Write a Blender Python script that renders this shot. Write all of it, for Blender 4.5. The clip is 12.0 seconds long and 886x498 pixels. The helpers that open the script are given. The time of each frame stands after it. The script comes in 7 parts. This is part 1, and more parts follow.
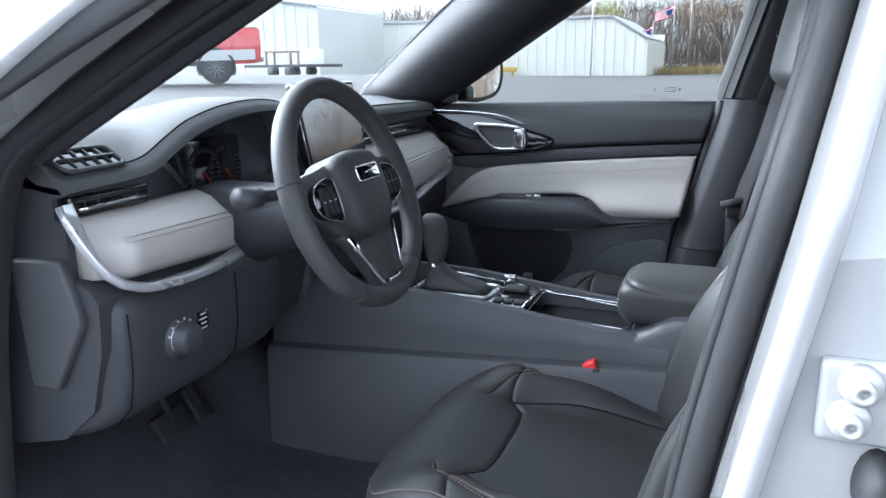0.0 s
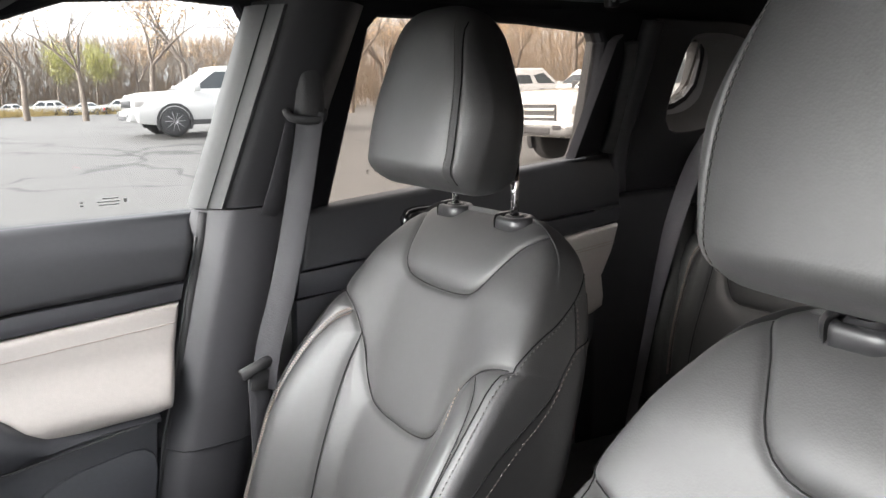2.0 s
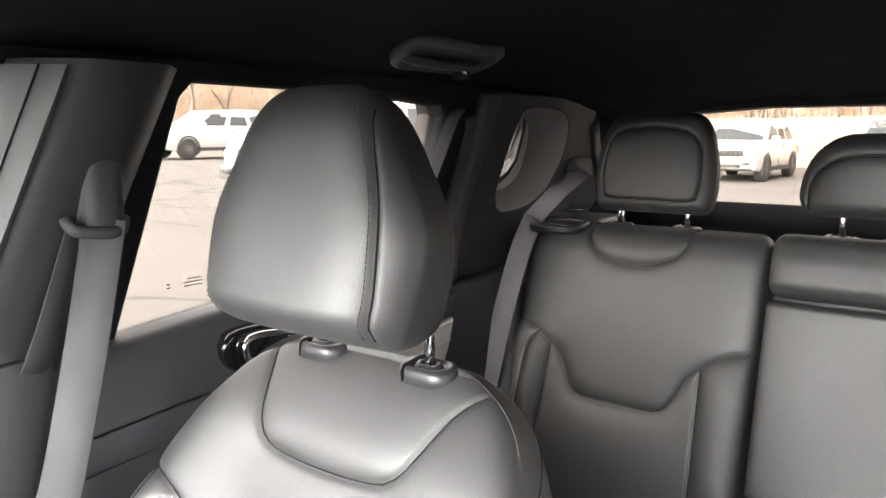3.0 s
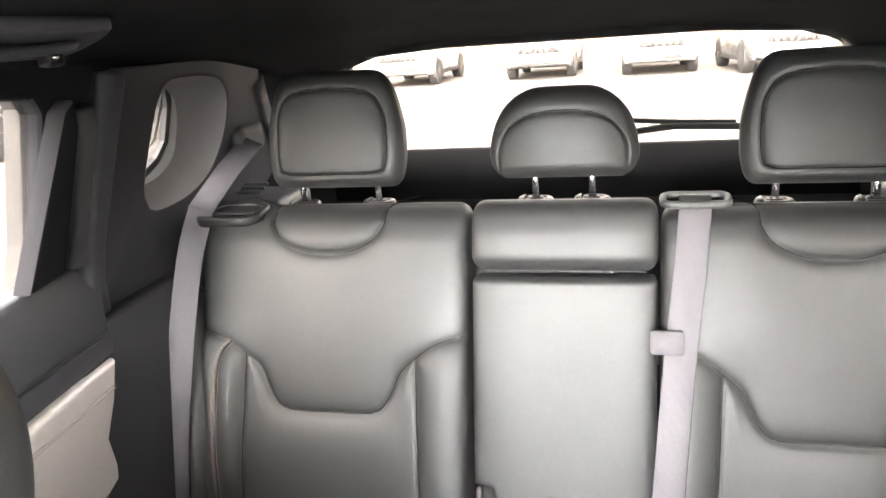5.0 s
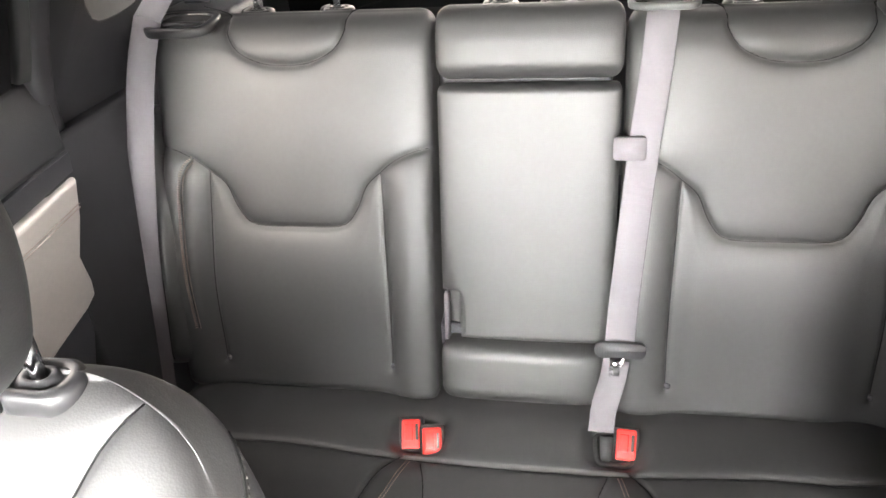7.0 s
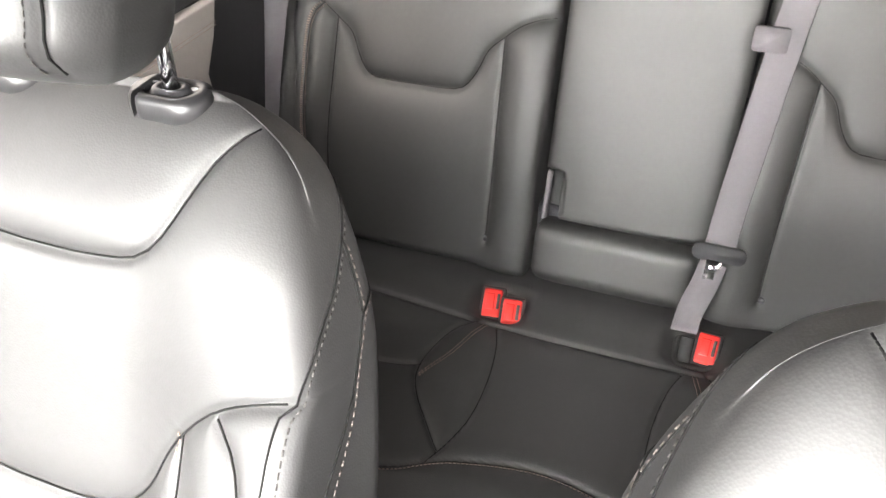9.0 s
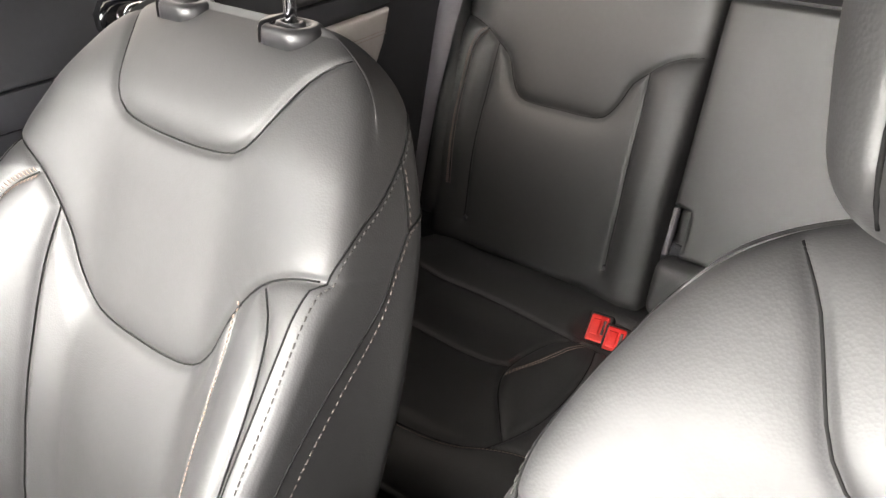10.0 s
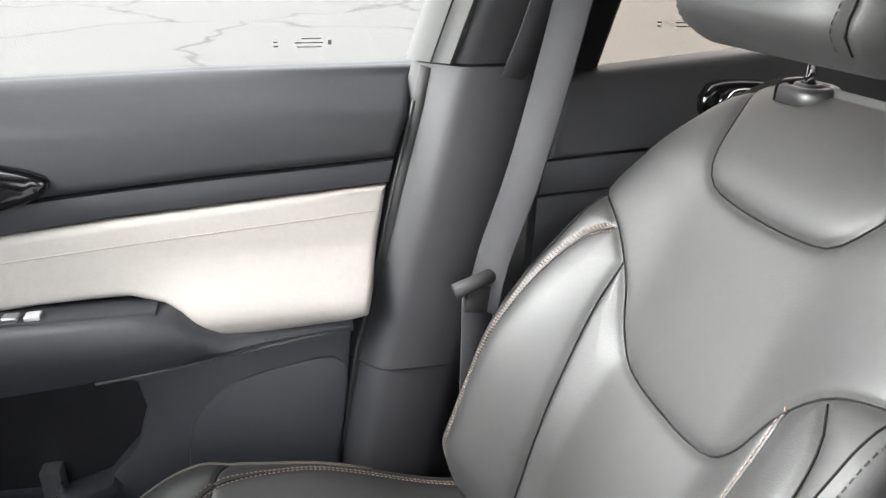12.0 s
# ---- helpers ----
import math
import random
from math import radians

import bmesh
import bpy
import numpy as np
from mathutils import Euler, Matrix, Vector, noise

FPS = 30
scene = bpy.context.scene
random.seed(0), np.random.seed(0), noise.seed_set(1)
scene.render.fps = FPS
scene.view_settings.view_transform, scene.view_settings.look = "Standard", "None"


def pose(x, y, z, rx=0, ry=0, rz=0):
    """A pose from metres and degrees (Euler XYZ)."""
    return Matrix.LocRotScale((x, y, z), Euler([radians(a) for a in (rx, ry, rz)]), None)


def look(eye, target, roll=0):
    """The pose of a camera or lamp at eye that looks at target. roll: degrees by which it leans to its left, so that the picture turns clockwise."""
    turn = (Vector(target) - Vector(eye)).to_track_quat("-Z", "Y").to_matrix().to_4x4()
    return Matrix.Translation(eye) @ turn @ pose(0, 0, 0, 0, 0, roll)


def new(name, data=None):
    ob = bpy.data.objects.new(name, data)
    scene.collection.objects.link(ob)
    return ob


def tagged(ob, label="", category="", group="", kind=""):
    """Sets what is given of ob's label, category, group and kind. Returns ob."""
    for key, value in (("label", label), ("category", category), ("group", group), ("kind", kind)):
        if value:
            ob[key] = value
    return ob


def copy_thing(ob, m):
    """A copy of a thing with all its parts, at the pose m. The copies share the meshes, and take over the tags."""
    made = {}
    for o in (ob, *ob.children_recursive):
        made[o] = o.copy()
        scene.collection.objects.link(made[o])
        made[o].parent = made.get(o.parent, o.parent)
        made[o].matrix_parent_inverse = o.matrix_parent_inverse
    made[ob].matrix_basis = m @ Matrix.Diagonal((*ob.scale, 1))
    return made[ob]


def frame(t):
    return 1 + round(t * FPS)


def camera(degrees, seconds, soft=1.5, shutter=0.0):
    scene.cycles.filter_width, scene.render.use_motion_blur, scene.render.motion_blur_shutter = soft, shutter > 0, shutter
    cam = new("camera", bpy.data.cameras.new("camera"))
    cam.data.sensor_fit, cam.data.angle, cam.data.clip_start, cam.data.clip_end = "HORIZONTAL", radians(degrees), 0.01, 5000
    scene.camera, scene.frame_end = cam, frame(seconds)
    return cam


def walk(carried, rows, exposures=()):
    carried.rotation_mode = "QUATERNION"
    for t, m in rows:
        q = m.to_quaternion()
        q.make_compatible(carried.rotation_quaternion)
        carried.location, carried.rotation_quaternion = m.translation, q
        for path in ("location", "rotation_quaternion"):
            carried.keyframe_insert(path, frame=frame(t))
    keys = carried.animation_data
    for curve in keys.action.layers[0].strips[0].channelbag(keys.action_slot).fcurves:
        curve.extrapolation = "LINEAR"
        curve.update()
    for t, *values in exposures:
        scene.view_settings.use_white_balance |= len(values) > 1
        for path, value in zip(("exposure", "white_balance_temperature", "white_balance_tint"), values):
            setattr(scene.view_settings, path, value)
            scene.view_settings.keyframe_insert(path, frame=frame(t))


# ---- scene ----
cam = camera(61.2, 12.0, 1.5, 0.0)
PATH = [
    (0, (0.626, -1.454, 1.198), (-0.083, 0.355, 0.722), -0.6),
    (0.5, (0.518, -1.141, 1.194), (0.089, 0.758, 0.736), 0.6),
    (1, (0.378, -0.906, 1.212), (0.403, 1.05, 0.796), -0.6),
    (1.5, (0.322, -0.71, 1.255), (0.899, 1.164, 0.859), -1.8),
    (2, (0.282, -0.577, 1.284), (1.292, 1.101, 0.883), -1.3),
    (2.5, (0.242, -0.359, 1.324), (1.606, 1.06, 0.964), -0.3),
    (3, (0.312, -0.203, 1.356), (1.887, 0.992, 1.051), -0.2),
    (3.5, (0.453, -0.103, 1.386), (2.185, 0.85, 1.078), -0.7),
    (5.5, (0.571, -0.122, 1.459), (2.423, 0.26, 0.809), -4.0),
    (6, (0.561, -0.107, 1.444), (2.371, 0.241, 0.667), -4.1),
    (6.5, (0.559, -0.107, 1.445), (2.309, 0.245, 0.543), -4.4),
    (7, (0.555, -0.105, 1.438), (2.252, 0.257, 0.443), -4.4),
    (9, (0.485, -0.113, 1.334), (2.029, 0.476, 0.208), 0.3),
    (9.5, (0.458, -0.187, 1.306), (1.963, 0.612, 0.258), 1.6),
    (10, (0.441, -0.265, 1.272), (1.839, 0.783, 0.298), 1.8),
    (10.5, (0.417, -0.315, 1.259), (1.615, 1.005, 0.353), 1.7),
    (11, (0.414, -0.309, 1.244), (1.39, 1.217, 0.395), 1.4),
    (11.5, (0.411, -0.282, 1.25), (1.114, 1.4, 0.429), 0.5),
    (12, (0.407, -0.222, 1.242), (0.794, 1.588, 0.485), 0.3),
]
EXPOSURES = [(0.0, 2.7, 5450, 9), (0.5, 2.85, 5900, 12), (1.0, 2.9, 6150, 16), (2.0, 3.35, 6450, 13), (2.5, 3.95, 6500, 13), (3.5, 4.8, 6650, 14), (5.5, 5.85, 6550, 13), (7.2, 5.8, 6600, 13), (9.0, 5.05, 6650, 13), (9.5, 4.55, 6750, 14), (10.5, 4.25, 6800, 14), (11.0, 4.15, 6750, 14), (12.0, 3.7, 6450, 11)]
walk(cam, [(t, look(eye, target, roll)) for t, eye, target, roll in PATH], EXPOSURES)
SKY, SUN = 0.17, 0.85

# ---- world, sun ----
world = bpy.data.worlds.new("overcast_sky")
scene.world = world
world.use_nodes = True
wn, wl = world.node_tree.nodes, world.node_tree.links
wn.clear()
sky = wn.new("ShaderNodeTexSky")
sky.sky_type = "NISHITA"
sky.sun_disc = False
sky.sun_elevation, sky.sun_rotation = radians(31), radians(-90)
sky.air_density, sky.dust_density, sky.ozone_density = 1.0, 4.0, 1.0
soft = wn.new("ShaderNodeHueSaturation")
soft.inputs["Saturation"].default_value = 0.12
back = wn.new("ShaderNodeBackground")
back.inputs["Strength"].default_value = SKY
wout = wn.new("ShaderNodeOutputWorld")
wl.new(sky.outputs["Color"], soft.inputs["Color"])
wl.new(soft.outputs["Color"], back.inputs["Color"])
wl.new(back.outputs["Background"], wout.inputs["Surface"])
sun = new("sun", bpy.data.lights.new("sun", "SUN"))
sun.data.energy, sun.data.angle, sun.data.color = SUN, radians(65), (1.0, 0.985, 0.96)
sun.matrix_world = look((-20, 3, 13.0), (0.0, 0.0, 1.0))


# ---- materials ----
def mat(name, color, rough=0.5, metal=0.0, vary=0.12, vscale=6.0, bump=0.0, bscale=300.0, kind="noise", coat=0.0, rvary=0.08, rand=0.0, spec=0.5):
    """A surface with slow and fine variation of colour and roughness, and a fine relief."""
    m = bpy.data.materials.new(name)
    m.use_nodes = True
    n, l = m.node_tree.nodes, m.node_tree.links
    p = n["Principled BSDF"]
    p.inputs["Metallic"].default_value = metal
    p.inputs["Coat Weight"].default_value = coat
    p.inputs["Coat Roughness"].default_value = 0.05
    p.inputs["Specular IOR Level"].default_value = spec
    tc = n.new("ShaderNodeTexCoord")
    big = n.new("ShaderNodeTexNoise")
    big.inputs["Scale"].default_value, big.inputs["Detail"].default_value = vscale, 4
    l.new(tc.outputs["Object"], big.inputs["Vector"])
    fine = n.new("ShaderNodeTexNoise")
    fine.inputs["Scale"].default_value, fine.inputs["Detail"].default_value = vscale * 22, 3
    l.new(tc.outputs["Object"], fine.inputs["Vector"])
    add = n.new("ShaderNodeMath")
    add.operation = "ADD"
    l.new(big.outputs["Fac"], add.inputs[0])
    l.new(fine.outputs["Fac"], add.inputs[1])
    last = add.outputs[0]
    if rand:
        oi = n.new("ShaderNodeObjectInfo")
        mul = n.new("ShaderNodeMath")
        mul.operation = "MULTIPLY_ADD"
        mul.inputs[1].default_value = rand
        l.new(oi.outputs["Random"], mul.inputs[0])
        l.new(last, mul.inputs[2])
        last = mul.outputs[0]
    ramp = n.new("ShaderNodeMapRange")
    ramp.inputs["From Min"].default_value, ramp.inputs["From Max"].default_value = 0.6, 1.4
    ramp.inputs["To Min"].default_value, ramp.inputs["To Max"].default_value = 1 - vary, 1 + vary
    l.new(last, ramp.inputs["Value"])
    mix = n.new("ShaderNodeVectorMath")
    mix.operation = "SCALE"
    mix.inputs[0].default_value = color
    l.new(ramp.outputs["Result"], mix.inputs["Scale"])
    l.new(mix.outputs["Vector"], p.inputs["Base Color"])
    rr = n.new("ShaderNodeMapRange")
    rr.inputs["From Min"].default_value, rr.inputs["From Max"].default_value = 0.3, 0.7
    rr.inputs["To Min"].default_value, rr.inputs["To Max"].default_value = max(rough - rvary, 0.02), min(rough + rvary, 1)
    l.new(big.outputs["Fac"], rr.inputs["Value"])
    l.new(rr.outputs["Result"], p.inputs["Roughness"])
    if bump:
        b = n.new("ShaderNodeBump")
        b.inputs["Strength"].default_value, b.inputs["Distance"].default_value = bump, 0.002
        if kind == "cell":
            tex = n.new("ShaderNodeTexVoronoi")
            tex.inputs["Scale"].default_value = bscale
            l.new(tc.outputs["Object"], tex.inputs["Vector"])
            soft_ = n.new("ShaderNodeTexNoise")
            soft_.inputs["Scale"].default_value, soft_.inputs["Detail"].default_value = bscale * 0.05, 3
            l.new(tc.outputs["Object"], soft_.inputs["Vector"])
            both = n.new("ShaderNodeMath")
            both.operation = "MULTIPLY_ADD"
            both.inputs[1].default_value = 4.0
            l.new(soft_.outputs["Fac"], both.inputs[0])
            l.new(tex.outputs["Distance"], both.inputs[2])
            l.new(both.outputs[0], b.inputs["Height"])
        elif kind == "weave":
            tex = n.new("ShaderNodeTexWave")
            tex.inputs["Scale"].default_value = bscale
            tex.bands_direction = "Z"
            l.new(tc.outputs["Object"], tex.inputs["Vector"])
            l.new(tex.outputs["Fac"], b.inputs["Height"])
        else:
            tex = n.new("ShaderNodeTexNoise")
            tex.inputs["Scale"].default_value, tex.inputs["Detail"].default_value = bscale, 4
            l.new(tc.outputs["Object"], tex.inputs["Vector"])
            l.new(tex.outputs["Fac"], b.inputs["Height"])
        l.new(b.outputs["Normal"], p.inputs["Normal"])
    return m


LEATHER = mat("black_leather", (0.019, 0.0192, 0.0191), 0.57, vary=0.14, vscale=5, bump=0.06, bscale=520, kind="cell", rvary=0.06, spec=0.70)
LEATHER_RIM = mat("wheel_leather", (0.050, 0.049, 0.049), 0.62, vary=0.10, vscale=9, bump=0.2, bscale=600, kind="cell")
PLASTIC = mat("dark_grained_plastic", (0.042, 0.043, 0.048), 0.48, vary=0.08, vscale=7, bump=0.22, bscale=700)
# grained plastic made paler: light from the open driver's door put into colour
DOORLOW = mat("lit_door_plastic", (0.064, 0.066, 0.074), 0.5, vary=0.08, vscale=7, bump=0.2, bscale=700)
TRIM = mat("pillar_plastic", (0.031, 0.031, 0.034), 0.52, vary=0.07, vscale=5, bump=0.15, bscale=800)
# darkened copy of the pillar plastic; holds the B pillar's and quarter trim's shade
TRIM_DARK = mat("darkened_pillar_plastic", (0.014, 0.014, 0.016), 0.55, vary=0.08, vscale=5, bump=0.15, bscale=800)
# trim plastic made paler, with the window's grazing light in its colour
REVEAL = mat("lit_reveal_plastic", (0.15, 0.145, 0.14), 0.55, vary=0.06, bump=0.08, bscale=700)
# paler trim; on the B pillar's front edge it paints in window light
STRIPM = mat("pale_and_lit_trim", (0.060, 0.062, 0.062), 0.5, vary=0.06, bump=0.1, bscale=700)
SEATBACK = mat("hard_seat_shell", (0.018, 0.018, 0.020), 0.5, vary=0.08, bump=0.15, bscale=500)
GLOSS = mat("piano_black", (0.006, 0.006, 0.007), 0.07, vary=0.05, coat=0.6, rvary=0.02)
BEIGE = mat("light_grey_beige_leather", (0.42, 0.392, 0.365), 0.48, vary=0.05, vscale=6, bump=0.10, bscale=650, kind="cell")
DASHTOP = mat("soft_dash_leather", (0.062, 0.064, 0.065), 0.72, vary=0.08, vscale=5, bump=0.10, bscale=650, kind="cell")
DOORTOP = mat("soft_door_top", (0.034, 0.035, 0.038), 0.55, vary=0.08, vscale=5, bump=0.10, bscale=650, kind="cell")
CHROME = mat("chrome", (0.78, 0.78, 0.79), 0.12, metal=1.0, vary=0.04, rvary=0.04)
LIPM = mat("silver_trim_paint", (0.50, 0.50, 0.51), 0.30, metal=0.6, vary=0.04)
SATIN = mat("satin_silver", (0.52, 0.52, 0.54), 0.3, metal=0.9, vary=0.05)
CARPET = mat("black_carpet", (0.042, 0.042, 0.047), 0.98, vary=0.3, vscale=12, bump=0.9, bscale=260, spec=0.1)
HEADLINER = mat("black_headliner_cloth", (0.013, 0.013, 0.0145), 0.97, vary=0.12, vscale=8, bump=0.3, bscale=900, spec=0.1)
# darkened copy of the grey webbing: the front belt's shade in its colour
BELT_SHADED = mat("shaded_belt_webbing", (0.022, 0.022, 0.025), 0.72, vary=0.06, vscale=10, bump=0.25, bscale=420, kind="weave")
WEBBING = mat("grey_belt_webbing", (0.110, 0.102, 0.111), 0.72, vary=0.06, vscale=10, bump=0.25, bscale=420, kind="weave")
# near-black line for seams and joints: the groove's shade put into colour
SEAM = mat("seam_shade_line", (0.007, 0.007, 0.007), 0.9, vary=0.1, spec=0.1)
RED = mat("red_buckle_plastic", (0.62, 0.022, 0.016), 0.38, vary=0.06)
GUIDE = mat("moulded_guide_plastic", (0.013, 0.013, 0.014), 0.40, vary=0.06, vscale=20)
RUBBER = mat("black_rubber", (0.018, 0.018, 0.019), 0.7, vary=0.15, bump=0.2, bscale=300)
THREAD = mat("tan_thread", (0.27, 0.20, 0.16), 0.8, vary=0.1)
THREAD_MID = mat("brown_grey_thread", (0.09, 0.076, 0.068), 0.8, vary=0.1)
THREAD_DARK = mat("dark_thread", (0.05, 0.048, 0.045), 0.8, vary=0.1)
WHITE = mat("white_car_paint", (0.34, 0.34, 0.335), 0.3, vary=0.03, vscale=2, coat=1.0)
GREYMARK = mat("pale_print", (0.55, 0.55, 0.56), 0.6, vary=0.05)
PRINT = mat("grey_glass_print", (0.20, 0.20, 0.20), 0.6, vary=0.05)
DARKMARK = mat("dark_print", (0.03, 0.03, 0.03), 0.6, vary=0.05)
SCREEN = mat("dark_screen_glass", (0.010, 0.010, 0.011), 0.03, vary=0.05, rvary=0.01, coat=1.0, spec=1.0)
MIRROR = mat("mirror_glass", (0.85, 0.87, 0.88), 0.015, metal=1.0, vary=0.01, rvary=0.01)


def glass_mat(name, tint, gloss=1.0):
    m = bpy.data.materials.new(name)
    m.use_nodes = True
    n, l = m.node_tree.nodes, m.node_tree.links
    n.remove(n["Principled BSDF"])
    tr, gl, fr, mx = n.new("ShaderNodeBsdfTransparent"), n.new("ShaderNodeBsdfGlossy"), n.new("ShaderNodeLayerWeight"), n.new("ShaderNodeMixShader")
    pw = n.new("ShaderNodeMath")
    pw.operation = "POWER"
    pw.inputs[1].default_value = 4.0
    tr.inputs["Color"].default_value = (*tint, 1)
    gl.inputs["Roughness"].default_value = 0.02
    fr.inputs["Blend"].default_value = 0.5
    sc = n.new("ShaderNodeMath")
    sc.operation = "MULTIPLY_ADD"
    sc.inputs[1].default_value, sc.inputs[2].default_value = 0.45 * gloss, 0.02
    l.new(fr.outputs["Facing"], pw.inputs[0])
    l.new(pw.outputs[0], sc.inputs[0])
    l.new(sc.outputs[0], mx.inputs["Fac"])
    l.new(tr.outputs["BSDF"], mx.inputs[1])
    l.new(gl.outputs["BSDF"], mx.inputs[2])
    l.new(mx.outputs["Shader"], n["Material Output"].inputs["Surface"])
    return m


GLASS = glass_mat("clear_glass", (0.93, 0.95, 0.94))
DOORGLASS = glass_mat("door_glass", (0.78, 0.79, 0.78))
PRIVACY = glass_mat("tinted_glass", (0.66, 0.63, 0.59))
DEEP = glass_mat("deep_tinted_glass", (0.62, 0.59, 0.55))


# ---- mesh helpers ----
def link(name, me, material, parent=None, label="", smooth=True):
    """One mesh object, top-level or under a thing or a part."""
    me.materials.clear()
    me.materials.append(material)
    if smooth:
        me.shade_smooth()
    ob = new(name, me)
    if parent:
        ob.parent = parent
    return tagged(ob, label)


def part(name, bm, material, parent=None, label="", smooth=True):
    me = bpy.data.meshes.new(name)
    bmesh.ops.recalc_face_normals(bm, faces=bm.faces)
    bm.to_mesh(me)
    bm.free()
    return link(name, me, material, parent, label, smooth)


def raw(verts, faces):
    me = bpy.data.meshes.new("mesh")
    me.from_pydata([tuple(v) for v in verts], [], faces)
    me.update()
    return me


def thing(name, place=(0, 0, 0), label="", category="", group="", kind=""):
    ob = new(name)
    ob.location = place
    ob.empty_display_size = 0.1
    return tagged(ob, label, category, group, kind)


def sharpen(ob, angle=35):
    ob.data.set_sharp_from_angle(angle=radians(angle))
    return ob


def box(x0, x1, y0, y1, z0, z1, bev=0.0, seg=2):
    bm = bmesh.new()
    bmesh.ops.create_cube(bm, size=1.0)
    for v in bm.verts:
        v.co = Vector(((x0 + x1) / 2 + v.co.x * (x1 - x0), (y0 + y1) / 2 + v.co.y * (y1 - y0), (z0 + z1) / 2 + v.co.z * (z1 - z0)))
    if bev:
        bmesh.ops.bevel(bm, geom=bm.edges[:], offset=bev, segments=seg, affect="EDGES", profile=0.6)
    return bm


def smooth_line(pts, step=0.01, closed=False):
    """Catmull-Rom through the points, evenly sampled."""
    p = [np.array(q, float) for q in pts]
    p = [p[-1]] + p + p[:2] if closed else [2 * p[0] - p[1]] + p + [2 * p[-1] - p[-2]]
    out = []
    for a, b, c, d in zip(p, p[1:], p[2:], p[3:]):
        k = max(2, int(np.linalg.norm(c - b) / step))
        for i in range(k):
            t = i / k
            out.append(0.5 * (2 * b + (c - a) * t + (2 * a - 5 * b + 4 * c - d) * t * t + (3 * b - a - 3 * c + d) * t ** 3))
    if not closed:
        out.append(p[-2])
    return np.array(out)


def sweep(path, section, up=(0, 0, 1), closed=False, scale=None, caps=True):
    """A section (across, up) carried along a path."""
    path = np.array(path, float)
    n, k = len(path), len(section)
    tan = np.roll(path, -1, 0) - np.roll(path, 1, 0)
    if not closed:
        tan[0], tan[-1] = path[1] - path[0], path[-1] - path[-2]
    verts, faces = [], []
    for i in range(n):
        t = Vector(tan[i]).normalized()
        s = t.cross(Vector(up))
        s = s.normalized() if s.length > 1e-4 else Vector((0, 1, 0))
        w = s.cross(t)
        f = scale(i / max(n - 1, 1)) if scale else 1.0
        verts += [Vector(path[i]) + s * a * f + w * b * f for a, b in section]
    for i in range(n if closed else n - 1):
        a, b = i * k, (i + 1) % n * k
        faces += [(a + j, a + (j + 1) % k, b + (j + 1) % k, b + j) for j in range(k)]
    if caps and not closed:
        faces += [tuple(reversed(range(k))), tuple(range((n - 1) * k, n * k))]
    return raw(verts, faces)


def ring(r, k=12, rz=None):
    return [(r * math.cos(2 * math.pi * i / k), (rz or r) * math.sin(2 * math.pi * i / k)) for i in range(k)]


def rounded(w, h, r, k=4):
    """A rounded rectangle, centred, as points."""
    out = []
    for cx, cy, a0 in ((w / 2 - r, h / 2 - r, 0), (-w / 2 + r, h / 2 - r, 90), (-w / 2 + r, -h / 2 + r, 180), (w / 2 - r, -h / 2 + r, 270)):
        out += [(cx + r * math.cos(radians(a0 + 90 * i / k)), cy + r * math.sin(radians(a0 + 90 * i / k))) for i in range(k + 1)]
    return out


def loft(loops, caps=True, closed=True):
    k = len(loops[0])
    verts = [v for lp in loops for v in lp]
    faces = []
    for i in range(len(loops) - 1):
        a, b = i * k, (i + 1) * k
        faces += [(a + j, a + (j + 1) % k, b + (j + 1) % k, b + j) for j in range(k if closed else k - 1)]
    if caps:
        faces += [tuple(reversed(range(k))), tuple(range((len(loops) - 1) * k, len(loops) * k))]
    return raw(verts, faces)


def panel(outline, place, thick, holes=(), bev=0.0, seg=2):
    """A plate with openings: outline and holes in 2D, place(a, b, d) gives the point d metres behind the front."""
    bm = bmesh.new()
    edges = []
    for lp in (outline, *holes):
        vs = [bm.verts.new((a, b, 0)) for a, b in lp]
        edges += [bm.edges.new((vs[i], vs[(i + 1) % len(vs)])) for i in range(len(vs))]
    bmesh.ops.triangle_fill(bm, edges=edges, use_beauty=True)
    bmesh.ops.dissolve_limit(bm, angle_limit=0.01, verts=bm.verts, edges=bm.edges)
    rim = [e for e in bm.edges if len(e.link_faces) == 1]
    res = bmesh.ops.extrude_face_region(bm, geom=bm.faces[:])
    for v in (g for g in res["geom"] if isinstance(g, bmesh.types.BMVert)):
        v.co.z = thick
    if bev:
        fr = [e for e in bm.edges if len(e.link_faces) == 2 and all(abs(v.co.z) < 1e-6 for v in e.verts) and any(abs(f.normal.z) < 0.5 for f in e.link_faces)]
        bmesh.ops.recalc_face_normals(bm, faces=bm.faces)
        fr = [e for e in bm.edges if all(abs(v.co.z) < 1e-6 for v in e.verts) and any(abs(f.normal.z) < 0.5 for f in e.link_faces)]
        bmesh.ops.bevel(bm, geom=fr, offset=bev, segments=seg, affect="EDGES", profile=0.5)
    bmesh.ops.triangulate(bm, faces=[f for f in bm.faces if len(f.verts) > 4])
    for v in bm.verts:
        v.co = Vector(place(v.co.x, v.co.y, v.co.z))
    return bm


def rod(a, b, r, k=10, r2=None):
    a, b = Vector(a), Vector(b)
    w = (b - a).normalized()
    s = w.orthogonal().normalized()
    q = w.cross(s)
    lp = lambda c, rr: [c + s * x + q * y for x, y in ring(rr, k)]
    return loft([lp(a, r), lp(b, r if r2 is None else r2)])


def ss(x, a, b):
    t = np.clip((np.asarray(x, float) - a) / (b - a), 0, 1)
    return t * t * (3 - 2 * t)


